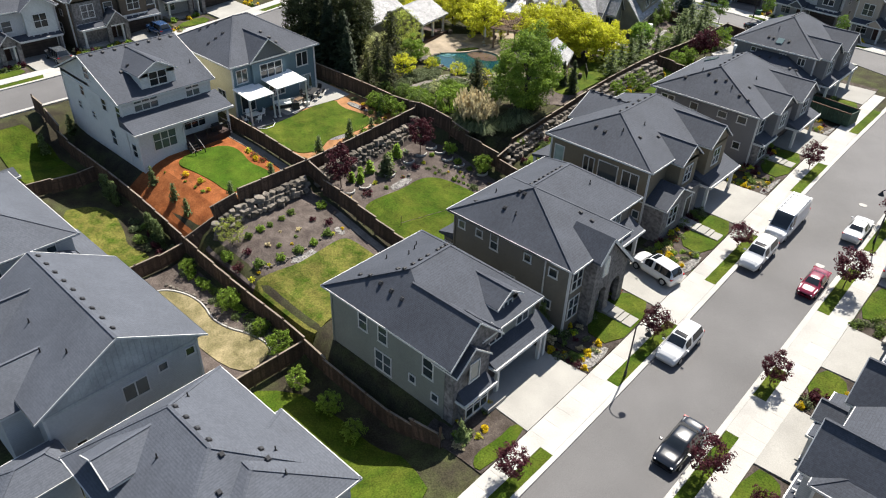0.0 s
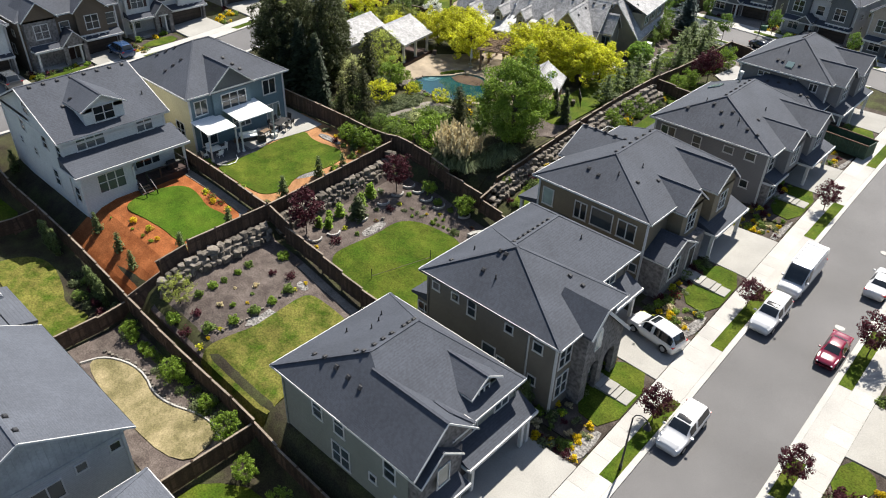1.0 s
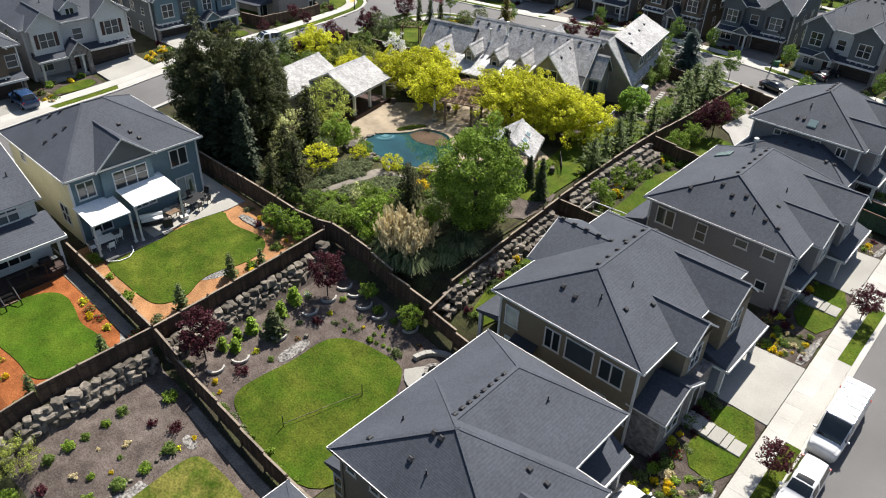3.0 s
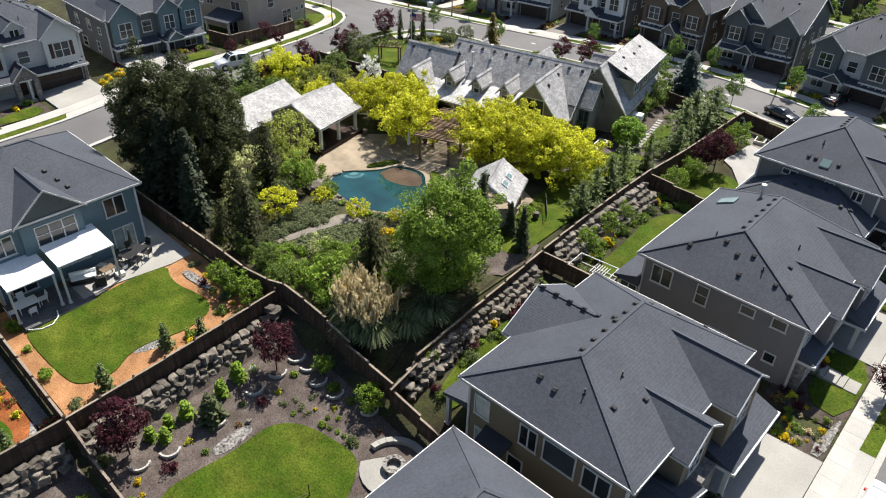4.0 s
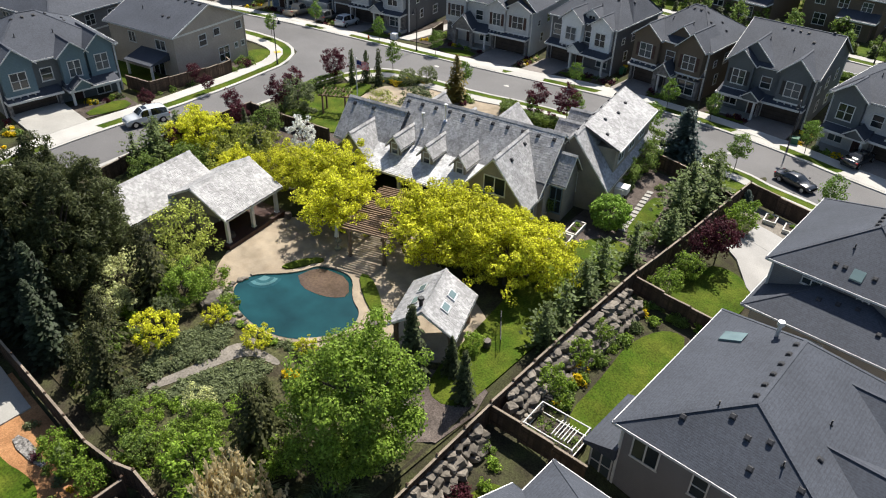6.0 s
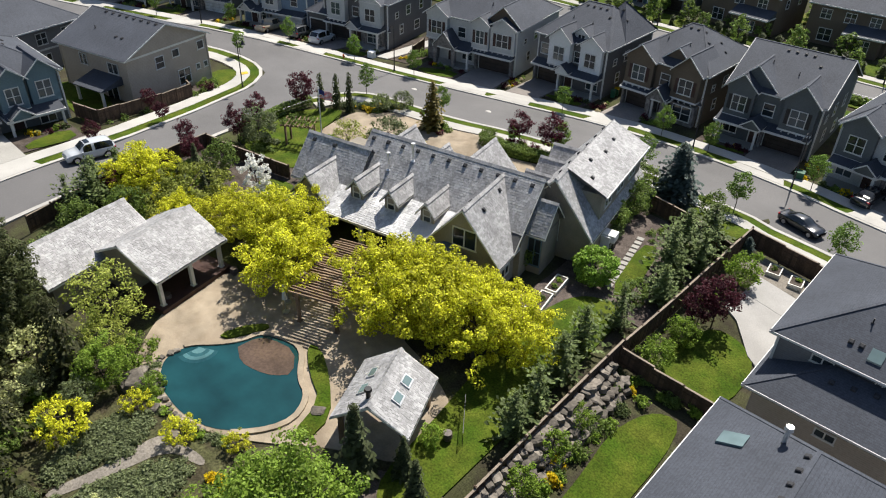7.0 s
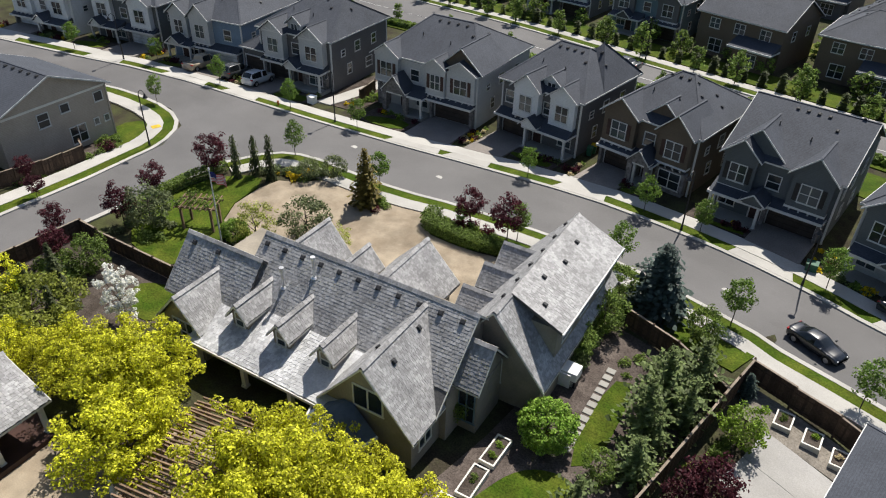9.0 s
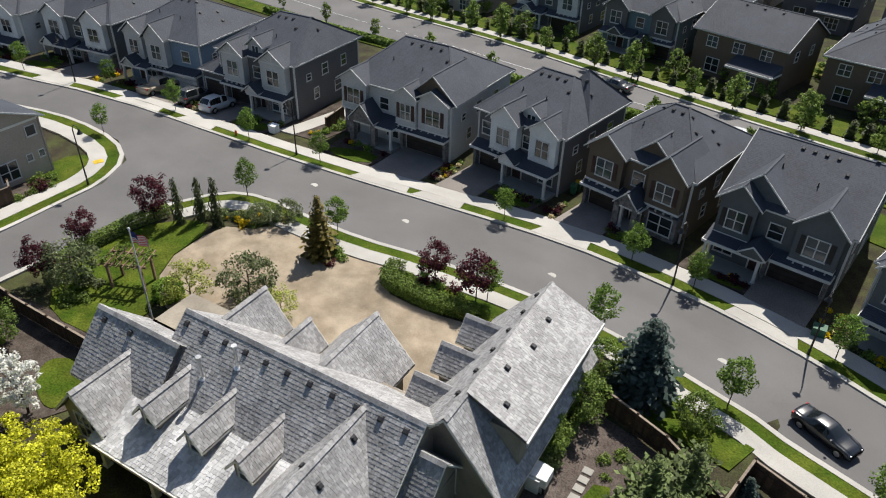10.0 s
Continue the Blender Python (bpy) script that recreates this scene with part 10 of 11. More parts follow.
# stations: x, lower half-width, shoulder half-width, belt z, roof half-width, roof z
SHAPES = {
    "suv": [(-2.28, .72, .80, .95, .66, 1.0), (-2.18, .80, .88, 1.02, .66, 1.28), (-1.85, .82, .90, 1.04, .66, 1.66), (-0.9, .83, .91, 1.03, .69, 1.74), (0.2, .83, .91, 1.02, .69, 1.72), (0.55, .83, .91, 1.02, .68, 1.62), (1.15, .83, .90, 1.02, .74, 1.10), (1.9, .80, .87, 0.95, .70, 1.0), (2.2, .74, .80, 0.80, .62, .84), (2.3, .66, .72, .62, .58, .66)],
    "sedan": [(-2.32, .70, .78, .92, .62, .96), (-2.2, .78, .85, .98, .68, 1.03), (-1.55, .81, .88, .98, .70, 1.06), (-0.85, .82, .89, .97, .60, 1.40), (0.1, .82, .89, .95, .62, 1.44), (0.45, .82, .89, .94, .61, 1.36), (1.15, .82, .88, .92, .70, .98), (1.95, .78, .84, .84, .66, .88), (2.25, .70, .76, .70, .58, .72), (2.33, .62, .68, .55, .52, .56)],
    "van": [(-3.1, .88, .95, 1.2, .86, 2.0), (-3.05, .92, .98, 1.25, .88, 2.35), (0.6, .92, .98, 1.22, .88, 2.4), (1.25, .92, .98, 1.2, .86, 2.3), (2.0, .92, .97, 1.18, .82, 1.5), (2.15, .90, .95, 1.15, .80, 1.22), (2.75, .84, .90, 1.0, .70, 1.06), (2.9, .74, .80, .8, .6, .82)],
    "pickup": [(-2.75, .82, .90, .98, .84, 1.0), (-2.7, .86, .93, 1.02, .88, 1.04), (-0.75, .86, .93, 1.02, .88, 1.04), (-0.65, .86, .93, 1.05, .70, 1.72), (0.6, .86, .93, 1.04, .70, 1.78), (0.85, .86, .93, 1.04, .69, 1.68), (1.35, .86, .92, 1.04, .76, 1.12), (2.45, .82, .88, 0.98, .72, 1.02), (2.68, .74, .80, .8, .6, .84)],
}


def car(kind, colour, x, y, rz, label, zoff=0.0, rack=False, lift=0.03, size=1.0):
    st = SHAPES[kind]
    dz = (gz(x + math.cos(radians(rz)), y + math.sin(radians(rz))) - gz(x - math.cos(radians(rz)), y - math.sin(radians(rz)))) / 2
    h = put("car" if kind != "van" else "van", None, m=pose(x, y, gz(x, y) + lift + zoff, 0, -math.degrees(math.atan(dz)), rz) @ Matrix.Scale(size, 4), label=label, category="van" if kind == "van" else "pickup" if kind == "pickup" else "car", group="parked vehicles")
    key = ("car", kind, colour.name)
    if key not in CACHE:
        def blend(p, q, r, t, k):
            return tuple(0.5 * (2 * b + (c - a) * k + (2 * a - 5 * b + 4 * c - d) * k * k + (3 * b - a - 3 * c + d) * k ** 3) for a, b, c, d in zip(p, q, r, t))
        fine = []
        for i in range(len(st) - 1):
            for j in range(4):
                c = blend(st[max(0, i - 1)], st[i], st[i + 1], st[min(len(st) - 1, i + 2)], j / 4)
                lin = tuple(a + (b - a) * j / 4 for a, b in zip(st[i], st[i + 1]))
                fine.append((lin[0],) + tuple((a + b) / 2 for a, b in zip(c[1:], lin[1:])))
        fine.append(st[-1])
        wheels = (st[0][0] + 0.85, st[-1][0] - 0.85)

        def section(sx, wb, ws, zb, wr, zr):
            arch = max((1 - ((sx - k) / 0.46) ** 2) for k in wheels)
            low = 0.26 + (0.44 * math.sqrt(arch) if arch > 0 else 0)
            side = [(wb, low), (ws, max(low + 0.02, 0.5)), (ws + 0.012, max(low + 0.04, 0.68)), (ws, zb - 0.09), (ws - 0.05, zb), (wr + 0.35 * (ws - 0.05 - wr) + 0.015, zb + 0.6 * (zr - 0.06 - zb)), (wr, zr - 0.06), (wr - 0.06, zr - 0.018), (wr - 0.2, zr + 0.006), (0.0, zr + 0.022)]
            return [(-a, b) for a, b in side] + [(a, b) for a, b in side[-2::-1]]
        secs = [section(*k) for k in fine]
        m = len(secs[0])
        bm = bmesh.new()
        rings = [[bm.verts.new((k[0], a, b)) for a, b in sec] for k, sec in zip(fine, secs)]
        for r0, r1 in zip(rings, rings[1:]):
            for i in range(m):
                bm.faces.new((r0[i], r0[(i + 1) % m], r1[(i + 1) % m], r1[i]))
        bm.faces.new(rings[0][::-1]); bm.faces.new(rings[-1])
        bmesh.ops.recalc_face_normals(bm, faces=bm.faces)
        body = bpy.data.meshes.new("body"); bm.to_mesh(body); bm.free()
        body.materials.append(colour); body.polygons.foreach_set("use_smooth", [True] * len(body.polygons))
        gl = []
        tall = [i for i, k in enumerate(fine) if k[5] - k[3] > 0.36 and not (kind == "van" and k[0] < 0.55)]
        roof = max(k[5] for k in st)

        def sheet(name, cells):
            """Glass over cells of the body, each (station, section point)."""
            q = Mesh()
            pt = lambda i, j: Vector((fine[i][0], *secs[i][j]))
            for i, j in cells:
                quad = [pt(i, j), pt(i + 1, j), pt(i + 1, j + 1), pt(i, j + 1)]
                n = (quad[1] - quad[0]).cross(quad[3] - quad[0]).normalized()
                c = sum(quad, Vector()) / 4
                if n.dot(c - Vector((c.x, 0, 0.8))) < 0:
                    n = -n
                q.poly([k + n * 0.008 for k in quad])
            me = q.data(name, CARGLASS, fix=False)
            bm = bmesh.new(); bm.from_mesh(me); bmesh.ops.remove_doubles(bm, verts=bm.verts, dist=0.004); bmesh.ops.recalc_face_normals(bm, faces=bm.faces); bm.to_mesh(me); bm.free()
            me.polygons.foreach_set("use_smooth", [True] * len(me.polygons))
            gl.append((name, me))
        cuts = [tall[0], tall[len(tall) // 2], tall[-1]] if len(tall) > 6 else [tall[0], tall[-1]]
        for a, b in zip(cuts, cuts[1:]):
            for js in ((4, 5), (m - 7, m - 6)):
                cells = [(i, j) for i in range(a + (a > cuts[0]), b) for j in js]
                if cells:
                    sheet("side_window", cells)
        up = lambda i: (fine[i + 1][5] - fine[i][5]) / (fine[i + 1][0] - fine[i][0])
        glassy = [i for i in range(len(fine) - 1) if abs(up(i)) > 0.3 and min(fine[i][5] - fine[i][3], fine[i + 1][5] - fine[i + 1][3]) > 0.1 and not (kind == "van" and fine[i][0] < 0.5) and not (kind == "pickup" and fine[i][0] < -0.5 and up(i) > 4)]
        for front in (True, False):
            cells = [(i, j) for i in glassy if (fine[i][0] > 0) == front for j in range(7, m - 8)]
            if cells:
                sheet("windscreen" if front else "rear_window", cells)
        if kind == "suv":
            sheet("sunroof", [(i, j) for i in range(len(fine) - 1) if -0.2 < fine[i][0] < 0.3 for j in (8, 9)])
        li = Mesh(); li.box(-0.2, 0.14, -0.09, 0.08, -0.07, 0.06)
        w = Mesh(); w.tube((0, -0.11, 0), (0, 0.11, 0), 0.34, 0.34, 18)
        rm = Mesh(); rm.tube((0, -0.12, 0), (0, 0.12, 0), 0.22, 0.22, 12)
        CACHE[key] = body, gl, li.data("headlight", LAMP, bevel=0.025), li.data("tail_light", TAIL, bevel=0.025), w.data("tyre", RUBBER), rm.data("rim", RIM)
    body, gl, hl, tl, ty, rm = CACHE[key]
    put("body", body, h)
    for nm, g in gl:
        put(nm, g, h)
    f, r = st[-2], st[1]
    for s in (-1, 1):
        put("headlight", hl, h, pose(f[0] - 0.1, s * (f[2] - 0.16), f[3] - 0.06)); put("tail_light", tl, h, pose(r[0] - 0.02, s * (r[2] - 0.12), r[3] - 0.08, 0, 0, 90))
        mi = Mesh(); mi.box(-0.07, 0.07, -0.1, 0.1, -0.07, 0.07)
        put("mirror", mi.data("mirror", colour, bevel=0.02), h, pose(0.85 if kind != "van" else 1.7, s * 1.02, 1.08 if kind != "van" else 1.4))
        for wx in (st[0][0] + 0.85, st[-1][0] - 0.85):
            t = put("tyre", ty, h, pose(wx, s * 0.80, 0.34)); put("rim", rm, t)
    if rack:
        zt = max(k[5] for k in st)
        for k in range(6):
            rk = Mesh(); rk.box(-2.6 + k * 0.7, -2.55 + k * 0.7, -0.768, 0.768, zt + 0.1, zt + 0.14); put("rack_bar", rk.data("rack_bar", RIM), h, label="metal ladder rack bar")
        for s in (-0.8, 0.8):
            rk = Mesh(); rk.box(-2.7, 1.1, s - 0.03, s + 0.03, zt + 0.02, zt + 0.16); put("rack_rail", rk.data("rack_rail", RIM), h, label="metal ladder rack rail")


car("suv", WHITE_P, -14.3, 43.9, -90, "small white hatchback parked at the kerb")
car("suv", WHITE_P, -14.65, 58.9, -90, "white utility vehicle parked at the kerb", 0.08)
car("van", WHITE_P, -14.75, 65.2, -90, "white work van with roof ladder rack", rack=True)
car("sedan", WHITE_P, -9.4, 68.9, 90, "white sedan parked at the east kerb", size=0.94)
car("sedan", RED_P, -9.5, 58.3, -90, "dark red hatchback parked at the kerb", size=0.86)
car("sedan", BLACK_P, -9.6, 35.1, -90, "black sedan parked at the east kerb")
car("suv", WHITE_P, -20.4, 50.9, 170, "white three-row utility car on the driveway", 0.12)
car("suv", SILVER_P, -3.4, 64.0, 5, "silver car on a driveway", 0.12)
car("sedan", BLACK_P, -40.3, 117.6, -17, "black sedan parked beside the grass strip", size=0.9)
car("pickup", TAN_P, -119.2, 116.6, 105, "tan pickup truck on a driveway", 0.14)
car("suv", GREY_P, -113.6, 118.0, 105, "dark utility car on a driveway", 0.14)
car("suv", SILVER_P, -109.6, 118.6, 105, "silver minivan on a driveway", 0.14)
car("suv", SILVER_P, -94.0, 77.4, -97, "silver utility car parked at the kerb")
car("sedan", GREY_P, -80.8, 158.6, 178, "dark car on the far road")
car("suv", WHITE_P, -61.6, 154.6, 0, "pale car behind the street houses")
car("sedan", BLUE_P, -67.2, 179.0, 80, "blue car on a far driveway")
car("suv", BLUE_P, -97.2, 47.2, 180, "dark blue car on a driveway", 0.16)
car("sedan", BLACK_P, -37.4, 127.6, 80, "dark car before the garage", 0.14)
car("suv", GREY_P, -97.6, 33.2, 180, "dark brown utility car on a driveway", 0.16)


# ---- street furniture ----
def street_lamp(x, y, rz, hgt=5.6):
    h = put("street_lamp", None, m=ground(x, y, rz), label="black street lamp with curved arm and bell lantern", category="street lamp", group="street lamps")
    me = Mesh(); me.tube((0, 0, -0.3), (0, 0, 0.5), 0.13, 0.1, 10); me.tube((0, 0, 0.5), (0, 0, hgt), 0.075, 0.05, 10); me.tube((0, 0, 0.5), (0, 0, 0.6), 0.12, 0.09, 10); put("pole", me.data("pole", DARK), h)
    arm = Mesh(); pts = [(0, 0, hgt), (0.15, 0, hgt + 0.35), (0.45, 0, hgt + 0.55), (0.8, 0, hgt + 0.5), (1.0, 0, hgt + 0.3)]
    for a, b in zip(pts, pts[1:]):
        arm.tube(a, b, 0.035, 0.035, 7)
    put("arm", arm.data("arm", DARK), h)
    la = Mesh(); la.tube((1.0, 0, hgt + 0.3), (1.0, 0, hgt + 0.12), 0.07, 0.12, 10); la.tube((1.0, 0, hgt + 0.12), (1.0, 0, hgt - 0.12), 0.12, 0.27, 12); put("lantern", la.data("lantern", DARK), h)
    gl = Mesh(); gl.tube((1.0, 0, hgt - 0.12), (1.0, 0, hgt - 0.2), 0.2, 0.14, 10); put("lens", gl.data("lens", LAMP), h)


for x, y, r in ((-15.8, 38.5, 0), (-7.7, 68.3, 180), (-101.4, 99.5, 10), (-93.6, 117.6, -75), (-55.0, 125.6, -90), (-43.9, 124.9, -90), (-128.3, 110.4, -70), (-15.9, 108, -20), (-80, 163, -90), (-118, 163.4, -90), (-46, 163, -90)):
    street_lamp(x, y, r, 4.9 if x > -20 else 5.7)


def flagpole():
    h = put("flagpole", None, m=ground(-78.8, 93.6, 20), label="white flagpole with a striped flag", category="flagpole")
    me = Mesh(); me.tube((0, 0, 0), (0, 0, 8.0), 0.07, 0.04, 10); me.tube((0, 0, 8.0), (0, 0, 8.15), 0.09, 0.05, 8); put("pole", me.data("pole", TRIM), h)
    red, blue = material("flag_red", (0.42, 0.03, 0.04), 0.8, 0.05, 5, 1, 0.0), material("flag_blue", (0.02, 0.03, 0.14), 0.8, 0.05, 5, 1, 0.0)
    n, rows = 12, 13
    fl = Mesh()
    wave = lambda i: (0.06 + 1.45 * i / n, 0.09 * math.sin(i * 0.9), -0.1 * (i / n))
    for i in range(n):
        for r in range(rows):
            (x0, y0, d0), (x1, y1, d1) = wave(i), wave(i + 1)
            z0, z1 = 7.0 + 0.85 * r / rows, 7.0 + 0.85 * (r + 1) / rows
            k = 2 if (i < 5 and r > 5) else r % 2
            fl.poly([(x0, y0, z0 + d0), (x1, y1, z0 + d1), (x1, y1, z1 + d1), (x0, y0, z1 + d0)], k)
    put("flag", fl.data("flag", [red, TRIM, blue], fix=False), h, label="red and white striped flag with blue corner")


flagpole()


def dumpster():
    g = material("green_container_steel", (0.03, 0.06, 0.04), 0.6, 0.25, 4, 1, 0.2)
    h = put("dumpster", None, m=pose(-20.4, 92.6, gz(-20.4, 92.6) + 0.06, 0, 0, -8), label="dark green steel roll-off container on the driveway", category="container")
    me = Mesh()
    for a in ((-2.8, 2.8, -1.15, -1.08), (-2.8, 2.8, 1.08, 1.15), (-2.8, -2.73, -1.078, 1.078), (2.73, 2.8, -1.078, 1.078)):
        me.box(*a, 0.15, 1.7)
    me.box(-2.72, 2.72, -1.07, 1.07, 0.15, 0.3); put("shell", me.data("shell", g), h)
    for i in range(9):
        x = -2.6 + i * 0.65
        for y0, y1 in ((-1.23, -1.152), (1.152, 1.23)):
            rb = Mesh(); rb.box(x, x + 0.1, y0, y1, 0.2, 1.65); put("rib", rb.data("rib", g), h)
    top = Mesh(); top.beam((-2.85, -1.13, 1.74), (2.85, -1.13, 1.74), 0.14, 0.1); top.beam((-2.85, 1.13, 1.74), (2.85, 1.13, 1.74), 0.14, 0.1); put("top_rail", top.data("top_rail", FENCE), h)


dumpster()


def bin_(x, y, c, label):
    h = put("wheelie_bin", None, m=ground(x, y, 20), label=label, category="bin")
    me = Mesh(); me.solid([(-.24, -.28, .05), (.24, -.28, .05), (.24, .28, .05), (-.24, .28, .05)], [(-.3, -.36, .95), (.3, -.36, .95), (.3, .36, .95), (-.3, .36, .95)]); put("body", me.data("body", c, bevel=0.02), h)
    ld = Mesh(); ld.solid([(-.32, -.38, .952), (.32, -.38, .952), (.32, .38, .952), (-.32, .38, .952)], [(-.3, -.36, 1.02), (.3, -.36, 1.02), (.3, .3, 1.08), (-.3, .3, 1.08)]); put("lid", ld.data("lid", L_FLOWER if "yellow" in label else c), h)


GREENPL = material("green_plastic", (0.02, 0.09, 0.05), 0.5, 0.1, 5, 1, 0.0)
bin_(-69.2, 133.0, GREENPL, "green wheeled bin with yellow lid"); bin_(-69.2, 132.2, GREENPL, "green wheeled bin beside the house")


def utility_box(x, y, c, label, w=0.9, d=0.8, hh=0.8):
    me = Mesh(); me.box(-w / 2, w / 2, -d / 2, d / 2, -0.1, hh); me.box(-w / 2 - 0.04, w / 2 + 0.04, -d / 2 - 0.04, d / 2 + 0.04, hh, hh + 0.06)
    put("utility_box", me.data("utility_box", c, bevel=0.015), m=ground(x, y, 12), label=label, category="utility box")


utility_box(-100.2, 119.6, CANVAS, "pale utility cabinet beside the pavement")
utility_box(-51.1, 101.6, CANVAS, "white generator box beside the house", 0.9, 1.3, 1.1)
utility_box(-44.2, 127.6, GREENPL, "green utility cabinet in a flower bed")


def hydrant(x, y):
    m = material("hydrant_paint", (0.55, 0.12, 0.02), 0.5, 0.1, 5, 1, 0.0)
    me = Mesh(); me.tube((0, 0, 0), (0, 0, 0.55), 0.1, 0.1, 10); me.tube((0, 0, 0.55), (0, 0, 0.7), 0.13, 0.06, 10); me.tube((-0.2, 0, 0.42), (0.2, 0, 0.42), 0.06, 0.06, 8)
    put("fire_hydrant", me.data("fire_hydrant", m), m=ground(x, y), label="orange fire hydrant in the grass strip", category="hydrant")


hydrant(-101.4, 115.6)


def manhole(x, y, r=0.38, mat_=None):
    me = Mesh(); me.tube((0, 0, 0.0), (0, 0, 0.035), r, r, 20)
    put("manhole_cover", me.data("manhole_cover", mat_ or CONCRETE), m=ground(x, y), label="pale round cover set in the asphalt", category="manhole cover", group="manhole covers")


for x, y in ((-10.1, 61.8), (-10.6, 74.4), (-10.9, 23.6), (-76.5, 116.4), (-62.6, 119.4), (-48, 119.6), (-87, 114.6), (-57.0, 118.6)):
    manhole(x, y)


# ---- garden furniture ----
def chair(x, y, rz, mat_, z=0.14, label="black metal garden chair on the patio"):
    h = put("garden_chair", None, m=ground(x, y, rz, 1, z), label=label, category="chair", group="garden chairs")
    se = Mesh(); se.box(-.25, .25, -.25, .25, .42, .47); put("seat", se.data("seat", mat_), h)
    bk = Mesh(); bk.solid([(-.25, .22, .47), (.25, .22, .47), (.25, .26, .47), (-.25, .26, .47)], [(-.25, .32, .95), (.25, .32, .95), (.25, .36, .95), (-.25, .36, .95)]); put("backrest", bk.data("backrest", mat_), h)
    for a in (-.22, .22):
        for b in (-.22, .22):
            lg = Mesh(); lg.box(a - .02, a + .02, b - .02, b + .02, 0, .42); put("leg", lg.data("leg", mat_), h)


def table(x, y, rz, w, l, mat_, z=0.14, label="dark metal dining table on the patio"):
    h = put("garden_table", None, m=ground(x, y, rz, 1, z), label=label, category="table")
    tp = Mesh(); tp.box(-w / 2, w / 2, -l / 2, l / 2, .70, .74); put("tabletop", tp.data("tabletop", mat_, bevel=0.01), h)
    for a in (-w / 2 + .1, w / 2 - .1):
        for b in (-l / 2 + .1, l / 2 - .1):
            lg = Mesh(); lg.box(a - .03, a + .03, b - .03, b + .03, 0, .7); put("leg", lg.data("leg", mat_), h)


def parasol(x, y, mat_, label, z=0.14):
    h = put("parasol", None, m=ground(x, y, 0, 1, z), label=label, category="parasol")
    p = Mesh(); p.tube((0, 0, 0), (0, 0, 2.5), 0.03, 0.03, 8); p.tube((0, 0, 0), (0, 0, 0.08), 0.25, 0.25, 12); put("pole", p.data("pole", RIM), h)
    c = Mesh(); c.tube((0, 0, 1.2), (0, 0, 2.3), 0.19, 0.07, 10); c.tube((0, 0, 2.3), (0, 0, 2.5), 0.07, 0.01, 10); put("canopy", c.data("canopy", mat_), h)


OLIVE = material("olive_canvas", (0.05, 0.06, 0.04), 0.8, 0.1, 5, 1, 0.1)
table(-65.6, 49.2, 20, 1.0, 2.0, DARK)
for dx, dy, r in ((-1, -.6, 90), (-1, .6, 90), (1, -.6, -90), (1, .6, -90), (0, 1.4, 0), (0, -1.4, 180)):
    c, s = math.cos(radians(20)), math.sin(radians(20))
    chair(-65.6 + dx * 0.85 * c - dy * s, 49.2 + dx * 0.85 * s + dy * c, 20 + r, DARK)
parasol(-66.1, 49.4, OLIVE, "closed dark green parasol over the table")
table(-65.6, 40.9, 0, 1.1, 1.5, CANVAS, label="white square table under the canopy")
for dx, dy, r in ((-.9, 0, 90), (.9, 0, -90), (0, 1.1, 0), (0, -1.1, 180)):
    chair(-65.6 + dx, 40.9 + dy, r, CANVAS, label="white garden chair under the canopy")


def lounge(x, y, rz, w, d, mat_, label):
    h = put("garden_sofa", None, m=ground(x, y, rz, 1, 0.14), label=label, category="sofa")
    b = Mesh(); b.box(-w / 2, w / 2, -d / 2, d / 2, 0, 0.38); put("base", b.data("base", DARK, bevel=0.02), h)
    c = Mesh(); c.box(-w / 2 + .05, w / 2 - .05, -d / 2 + .02, d / 2 - .2, 0.382, 0.52); put("cushion", c.data("cushion", mat_, bevel=0.04), h)
    k = Mesh(); k.box(-w / 2, w / 2, d / 2 - .18, d / 2, 0.382, 0.8); put("backrest", k.data("backrest", mat_, bevel=0.03), h)


lounge(-65.9, 45.2, 70, 1.9, 0.8, CANVAS, "dark garden sofa with white cushions")
lounge(-64.6, 45.9, -110, 0.8, 0.8, DARK, "dark garden armchair under the canopy")
table(-65.1, 46.8, 10, 0.7, 1.1, TIMBER, label="low wooden crate table under the canopy")
for x, y, c, lab in ((-65.2, 48.0, CANVAS, "white storage tub on the deck"), (-66.4, 46.9, CREAM, "cream storage box on the deck"), (-66.3, 44.0, TIMBER, "brown wicker basket on the deck"), (-64.4, 47.4, CREAM, "folded tan mat on the deck")):
    me = Mesh(); me.solid([(-.28, -.2, 0), (.28, -.2, 0), (.28, .2, 0), (-.28, .2, 0)], [(-.33, -.25, .34), (.33, -.25, .34), (.33, .25, .34), (-.33, .25, .34)])
    put("storage_box", me.data("storage_box", c, bevel=0.02), m=ground(x, y, random.uniform(0, 90), 1, 0.13), label=lab, category="box")
dk = Mesh(); dk.box(-67.2, -63.3, 39.8, 47.0, gz(-65, 43) - 0.4, gz(-65, 43) + 0.16)
for i in range(26):
    dk.box(-67.18 + i * 0.15, -67.05 + i * 0.15, 39.82, 46.98, gz(-65, 43) + 0.161, gz(-65, 43) + 0.18)
put("deck", dk.data("deck", material("grey_deck_board", (0.10, 0.10, 0.105), 0.8, 0.2, 6, 1, 0.1)), label="low grey composite deck under the canopies", kind="structure")
hs = Mesh()
pts = [(-63.3, 39.9, 0.15), (-62.9, 40.6, 0.02), (-62.8, 41.4, 0.02), (-63.2, 42.0, 0.1), (-63.8, 42.2, .2)]
for a, b in zip(pts, pts[1:]):
    hs.tube((a[0], a[1], gz(a[0], a[1]) + 0.12 + a[2]), (b[0], b[1], gz(b[0], b[1]) + 0.12 + b[2]), 0.04, 0.04, 6)
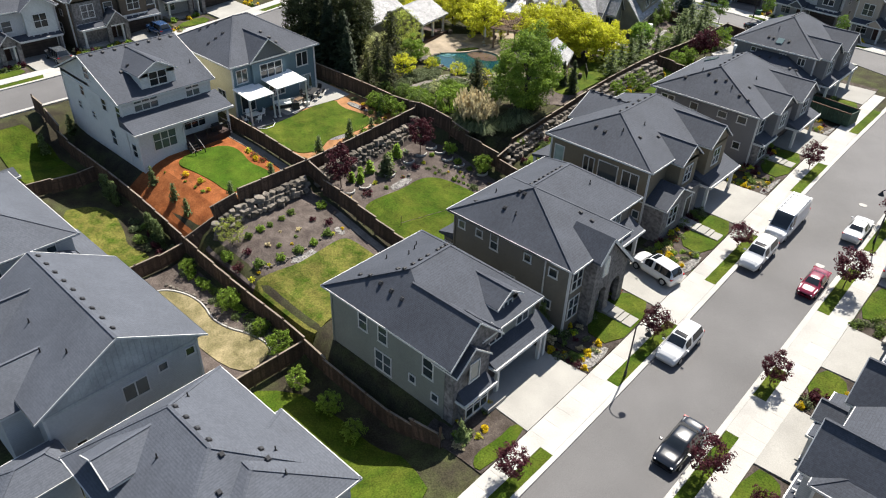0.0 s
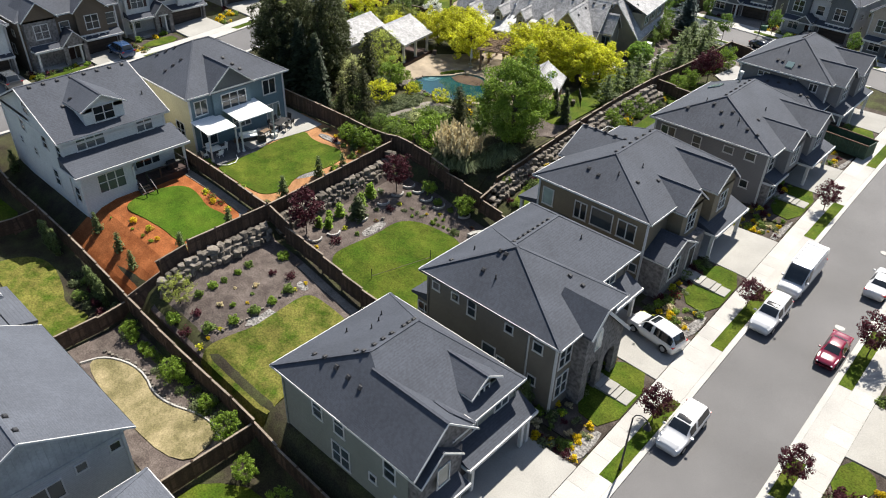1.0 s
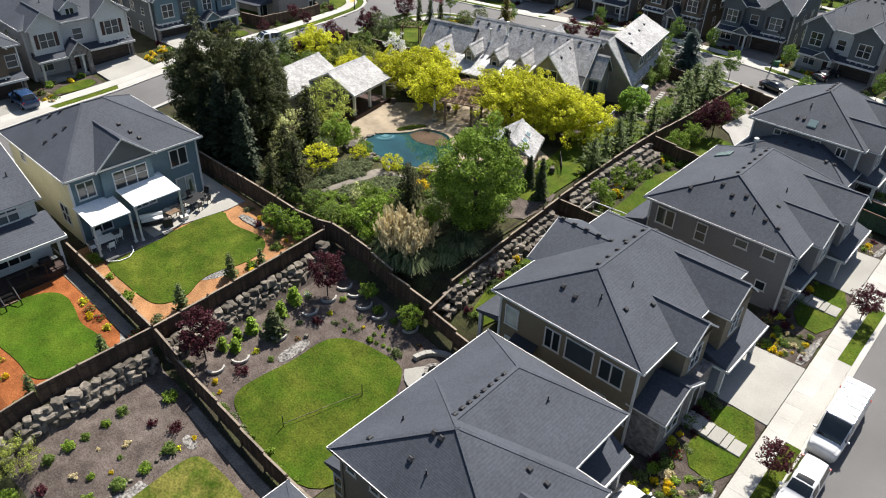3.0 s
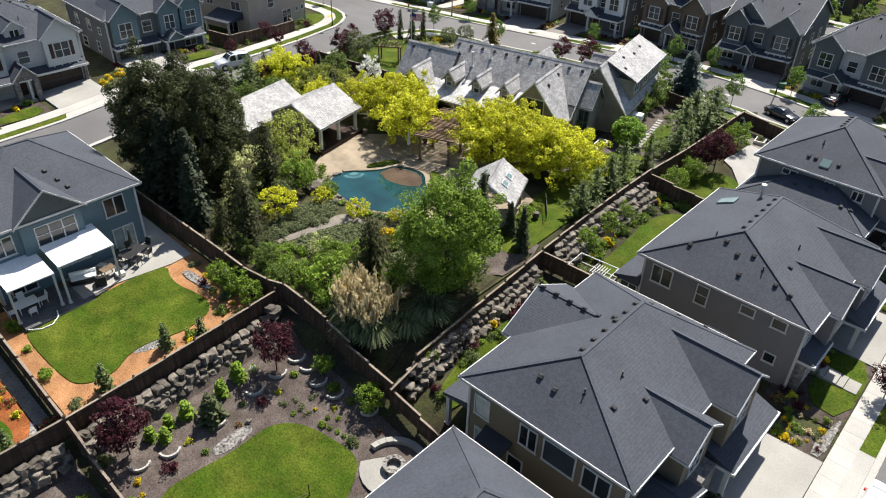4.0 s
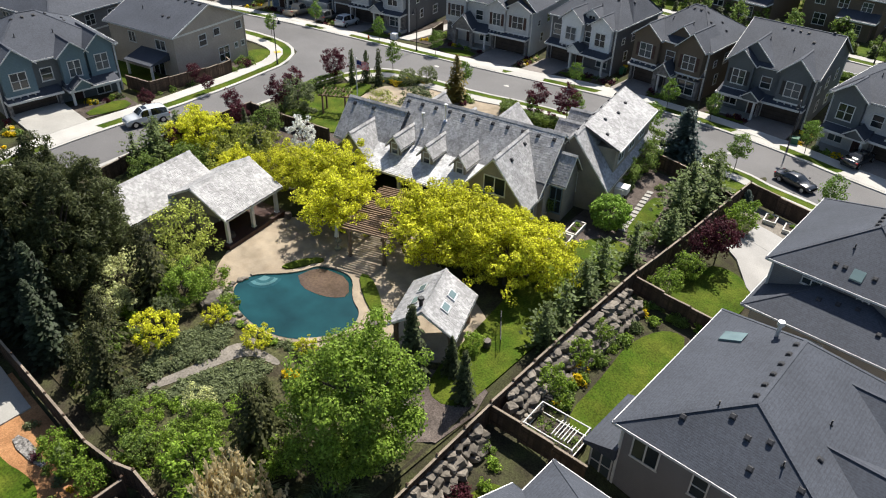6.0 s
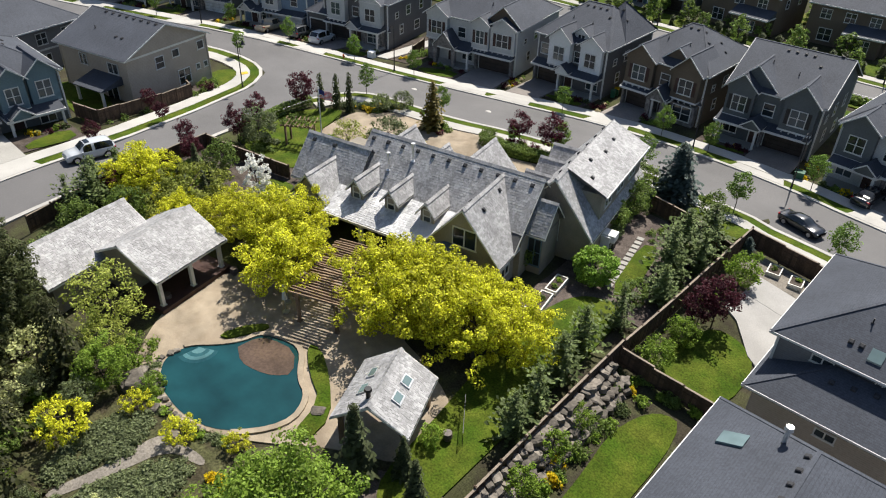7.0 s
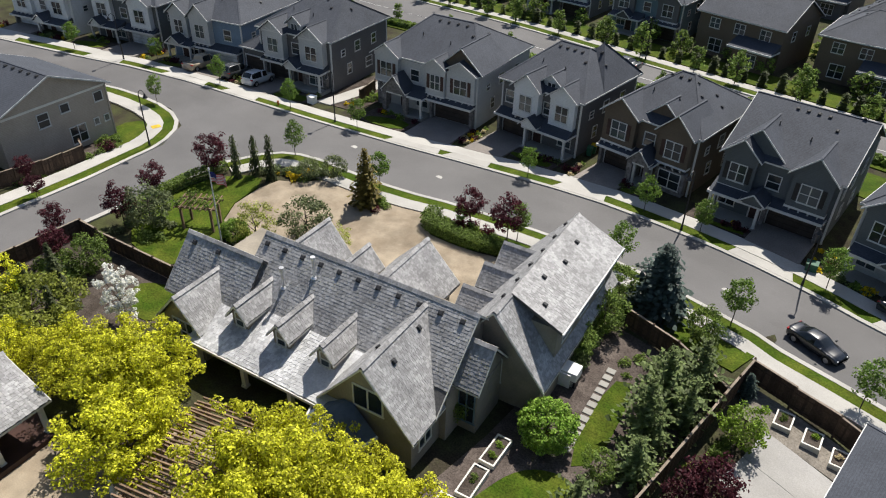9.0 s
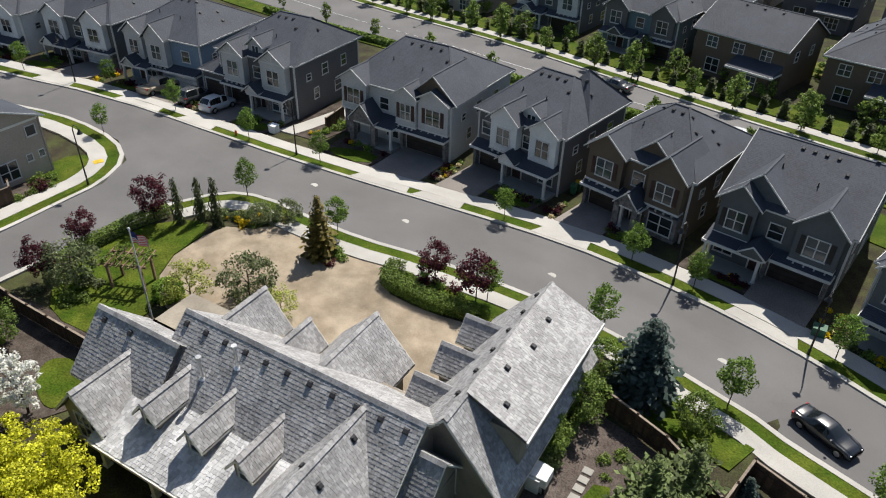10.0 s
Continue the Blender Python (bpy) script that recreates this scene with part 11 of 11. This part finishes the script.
put("garden_hose", hs.data("garden_hose", CANVAS), label="white hose lying over the deck edge", category="hose")


def barbecue(x, y, z, rz):
    h = put("barbecue", None, m=pose(x, y, z, 0, 0, rz), label="black gas barbecue with closed lid", category="barbecue")
    b = Mesh(); b.box(-.55, .55, -.28, .28, .1, .85); put("cabinet", b.data("cabinet", DARK, bevel=0.02), h)
    l = Mesh(); l.tube((-.38, 0, .9), (.38, 0, .9), .27, .27, 14); put("lid", l.data("lid", DARK), h)
    s = Mesh(); s.box(.56, .9, -.24, .24, .82, .86); s.box(-.9, -.56, -.24, .24, .82, .86); put("side_shelf", s.data("side_shelf", RIM), h)


barbecue(-65.6, 36.1, 3.3 + 0.56, 90)
parasol(-62.8, 77.2, CREAM, "closed cream parasol on the terrace", 0.07)
parasol(-62.0, 76.4, CREAM, "closed cream parasol on the terrace", 0.07)


def pot(x, y, s, label="large glazed plant pot on the terrace"):
    me = Mesh()
    prof = [(0.22, 0), (0.33, 0.25), (0.34, 0.45), (0.27, 0.62), (0.3, 0.68)]
    for (a, z0), (b, z1) in zip(prof, prof[1:]):
        me.tube((0, 0, z0), (0, 0, z1), a, b, 14)
    put("plant_pot", me.data("plant_pot", material("glazed_clay", (0.09, 0.07, 0.06), 0.4, 0.3, 5, 1, 0.1)), m=ground(x, y, 0, s, 0.06), label=label, category="pot", group="plant pots")


for x, y, s in ((-69.0, 71.2, 1.0), (-68.4, 76.4, 0.9), (-45.9, 75.9, 0.9), (-62.8, 79.6, 0.8)):
    pot(x, y, s)


def arbor():
    h = put("fenced_bed", None, m=ground(-38.6, 73.9, 4), label="white low-fenced planting bed with slatted trellis", category="garden bed")
    W, D = 3.4, 2.2
    me = Mesh(); me.box(-W / 2, W / 2, -D / 2, D / 2, -0.3, 0.1); put("soil", me.data("soil", SOIL), h)
    for u, v in ((-W / 2, -D / 2), (0, -D / 2), (W / 2, -D / 2), (-W / 2, D / 2), (0, D / 2), (W / 2, D / 2)):
        me = Mesh(); me.box(u - .05, u + .05, v - .05, v + .05, -0.2, 1.05); put("post", me.data("post", TRIM), h)
    for z in (0.15, 1.0):
        for a in ((-W / 2, W / 2, -D / 2 - .03, -D / 2 + .03), (-W / 2, W / 2, D / 2 - .03, D / 2 + .03), (-W / 2 - .03, -W / 2 + .03, -D / 2, D / 2), (W / 2 - .03, W / 2 + .03, -D / 2, D / 2)):
            me = Mesh(); me.box(*a, z, z + 0.07); put("rail", me.data("rail", TRIM), h)
    for i in range(6):
        me = Mesh(); u = 0.15 + i * 0.22; me.box(u - .025, u + .025, -0.9, 0.5, 1.1, 1.18); put("slat", me.data("slat", TRIM), h)
    rs = np.random.RandomState(77)
    V, n = leaf_cloud(rs, [((rs.uniform(-1.5, 1.5), rs.uniform(-0.9, 0.9), 0.3 + rs.uniform(-.1, .15)), 0.25, 22) for _ in range(34)], 0.07)
    put("vegetables", quads("vegetables", V, n, L_GREEN), h, label="leafy green vegetables", kind="stuff")


arbor()
me = Mesh()
for i in range(16):
    for (a, b) in (((-45.0, 76.2), (-46.9, 78.6)),):
        x, y = a[0] + (b[0] - a[0]) * i / 15, a[1] + (b[1] - a[1]) * i / 15
        me.box(x - .012, x + .012, y - .012, y + .012, gz(x, y), gz(x, y) + 1.1)
me.beam((-45.0, 76.2, gz(-45, 76.2) + 1.1), (-46.9, 78.6, gz(-46.9, 78.6) + 1.1), 0.04, 0.04)
put("iron_railing", me.data("iron_railing", DARK), label="black iron railing beside the terrace", category="railing")


def net_posts():
    h = put("garden_net", None, label="black posts with a low net on the lawn", category="net")
    for x, y in ((-41.9, 40.7), (-40.3, 46.3)):
        p = Mesh(); p.tube((x, y, gz(x, y)), (x, y, gz(x, y) + 1.1), .03, .03, 8); put("post", p.data("post", DARK), h)
    n = Mesh(); n.beam((-41.9, 40.7, gz(-41.9, 40.7) + 0.35), (-40.3, 46.3, gz(-40.3, 46.3) + 0.3), 0.015, 0.05); put("net_cord", n.data("net_cord", FENCE_CAP), h)


net_posts()


def generator():
    h = put("generator", None, m=ground(-51.0, 101.6, 12, 1.0, 0.05), label="white standby generator box on a dark base", category="generator")
    me = Mesh(); me.box(-0.7, 0.7, -0.5, 0.5, 0, 0.55); put("base", me.data("base", DARK, bevel=0.02), h, label="dark louvred base")
    me = Mesh(); me.box(-0.75, 0.75, -0.55, 0.55, 0.55, 1.25); put("hood", me.data("hood", CANVAS, bevel=0.05), h, label="white sheet metal hood")
    for k in range(5):
        me = Mesh(); me.box(-0.55, 0.55, -0.53, -0.502, 0.08 + 0.09 * k, 0.12 + 0.09 * k); put("louvre", me.data("louvre", PIPE), h)


generator()
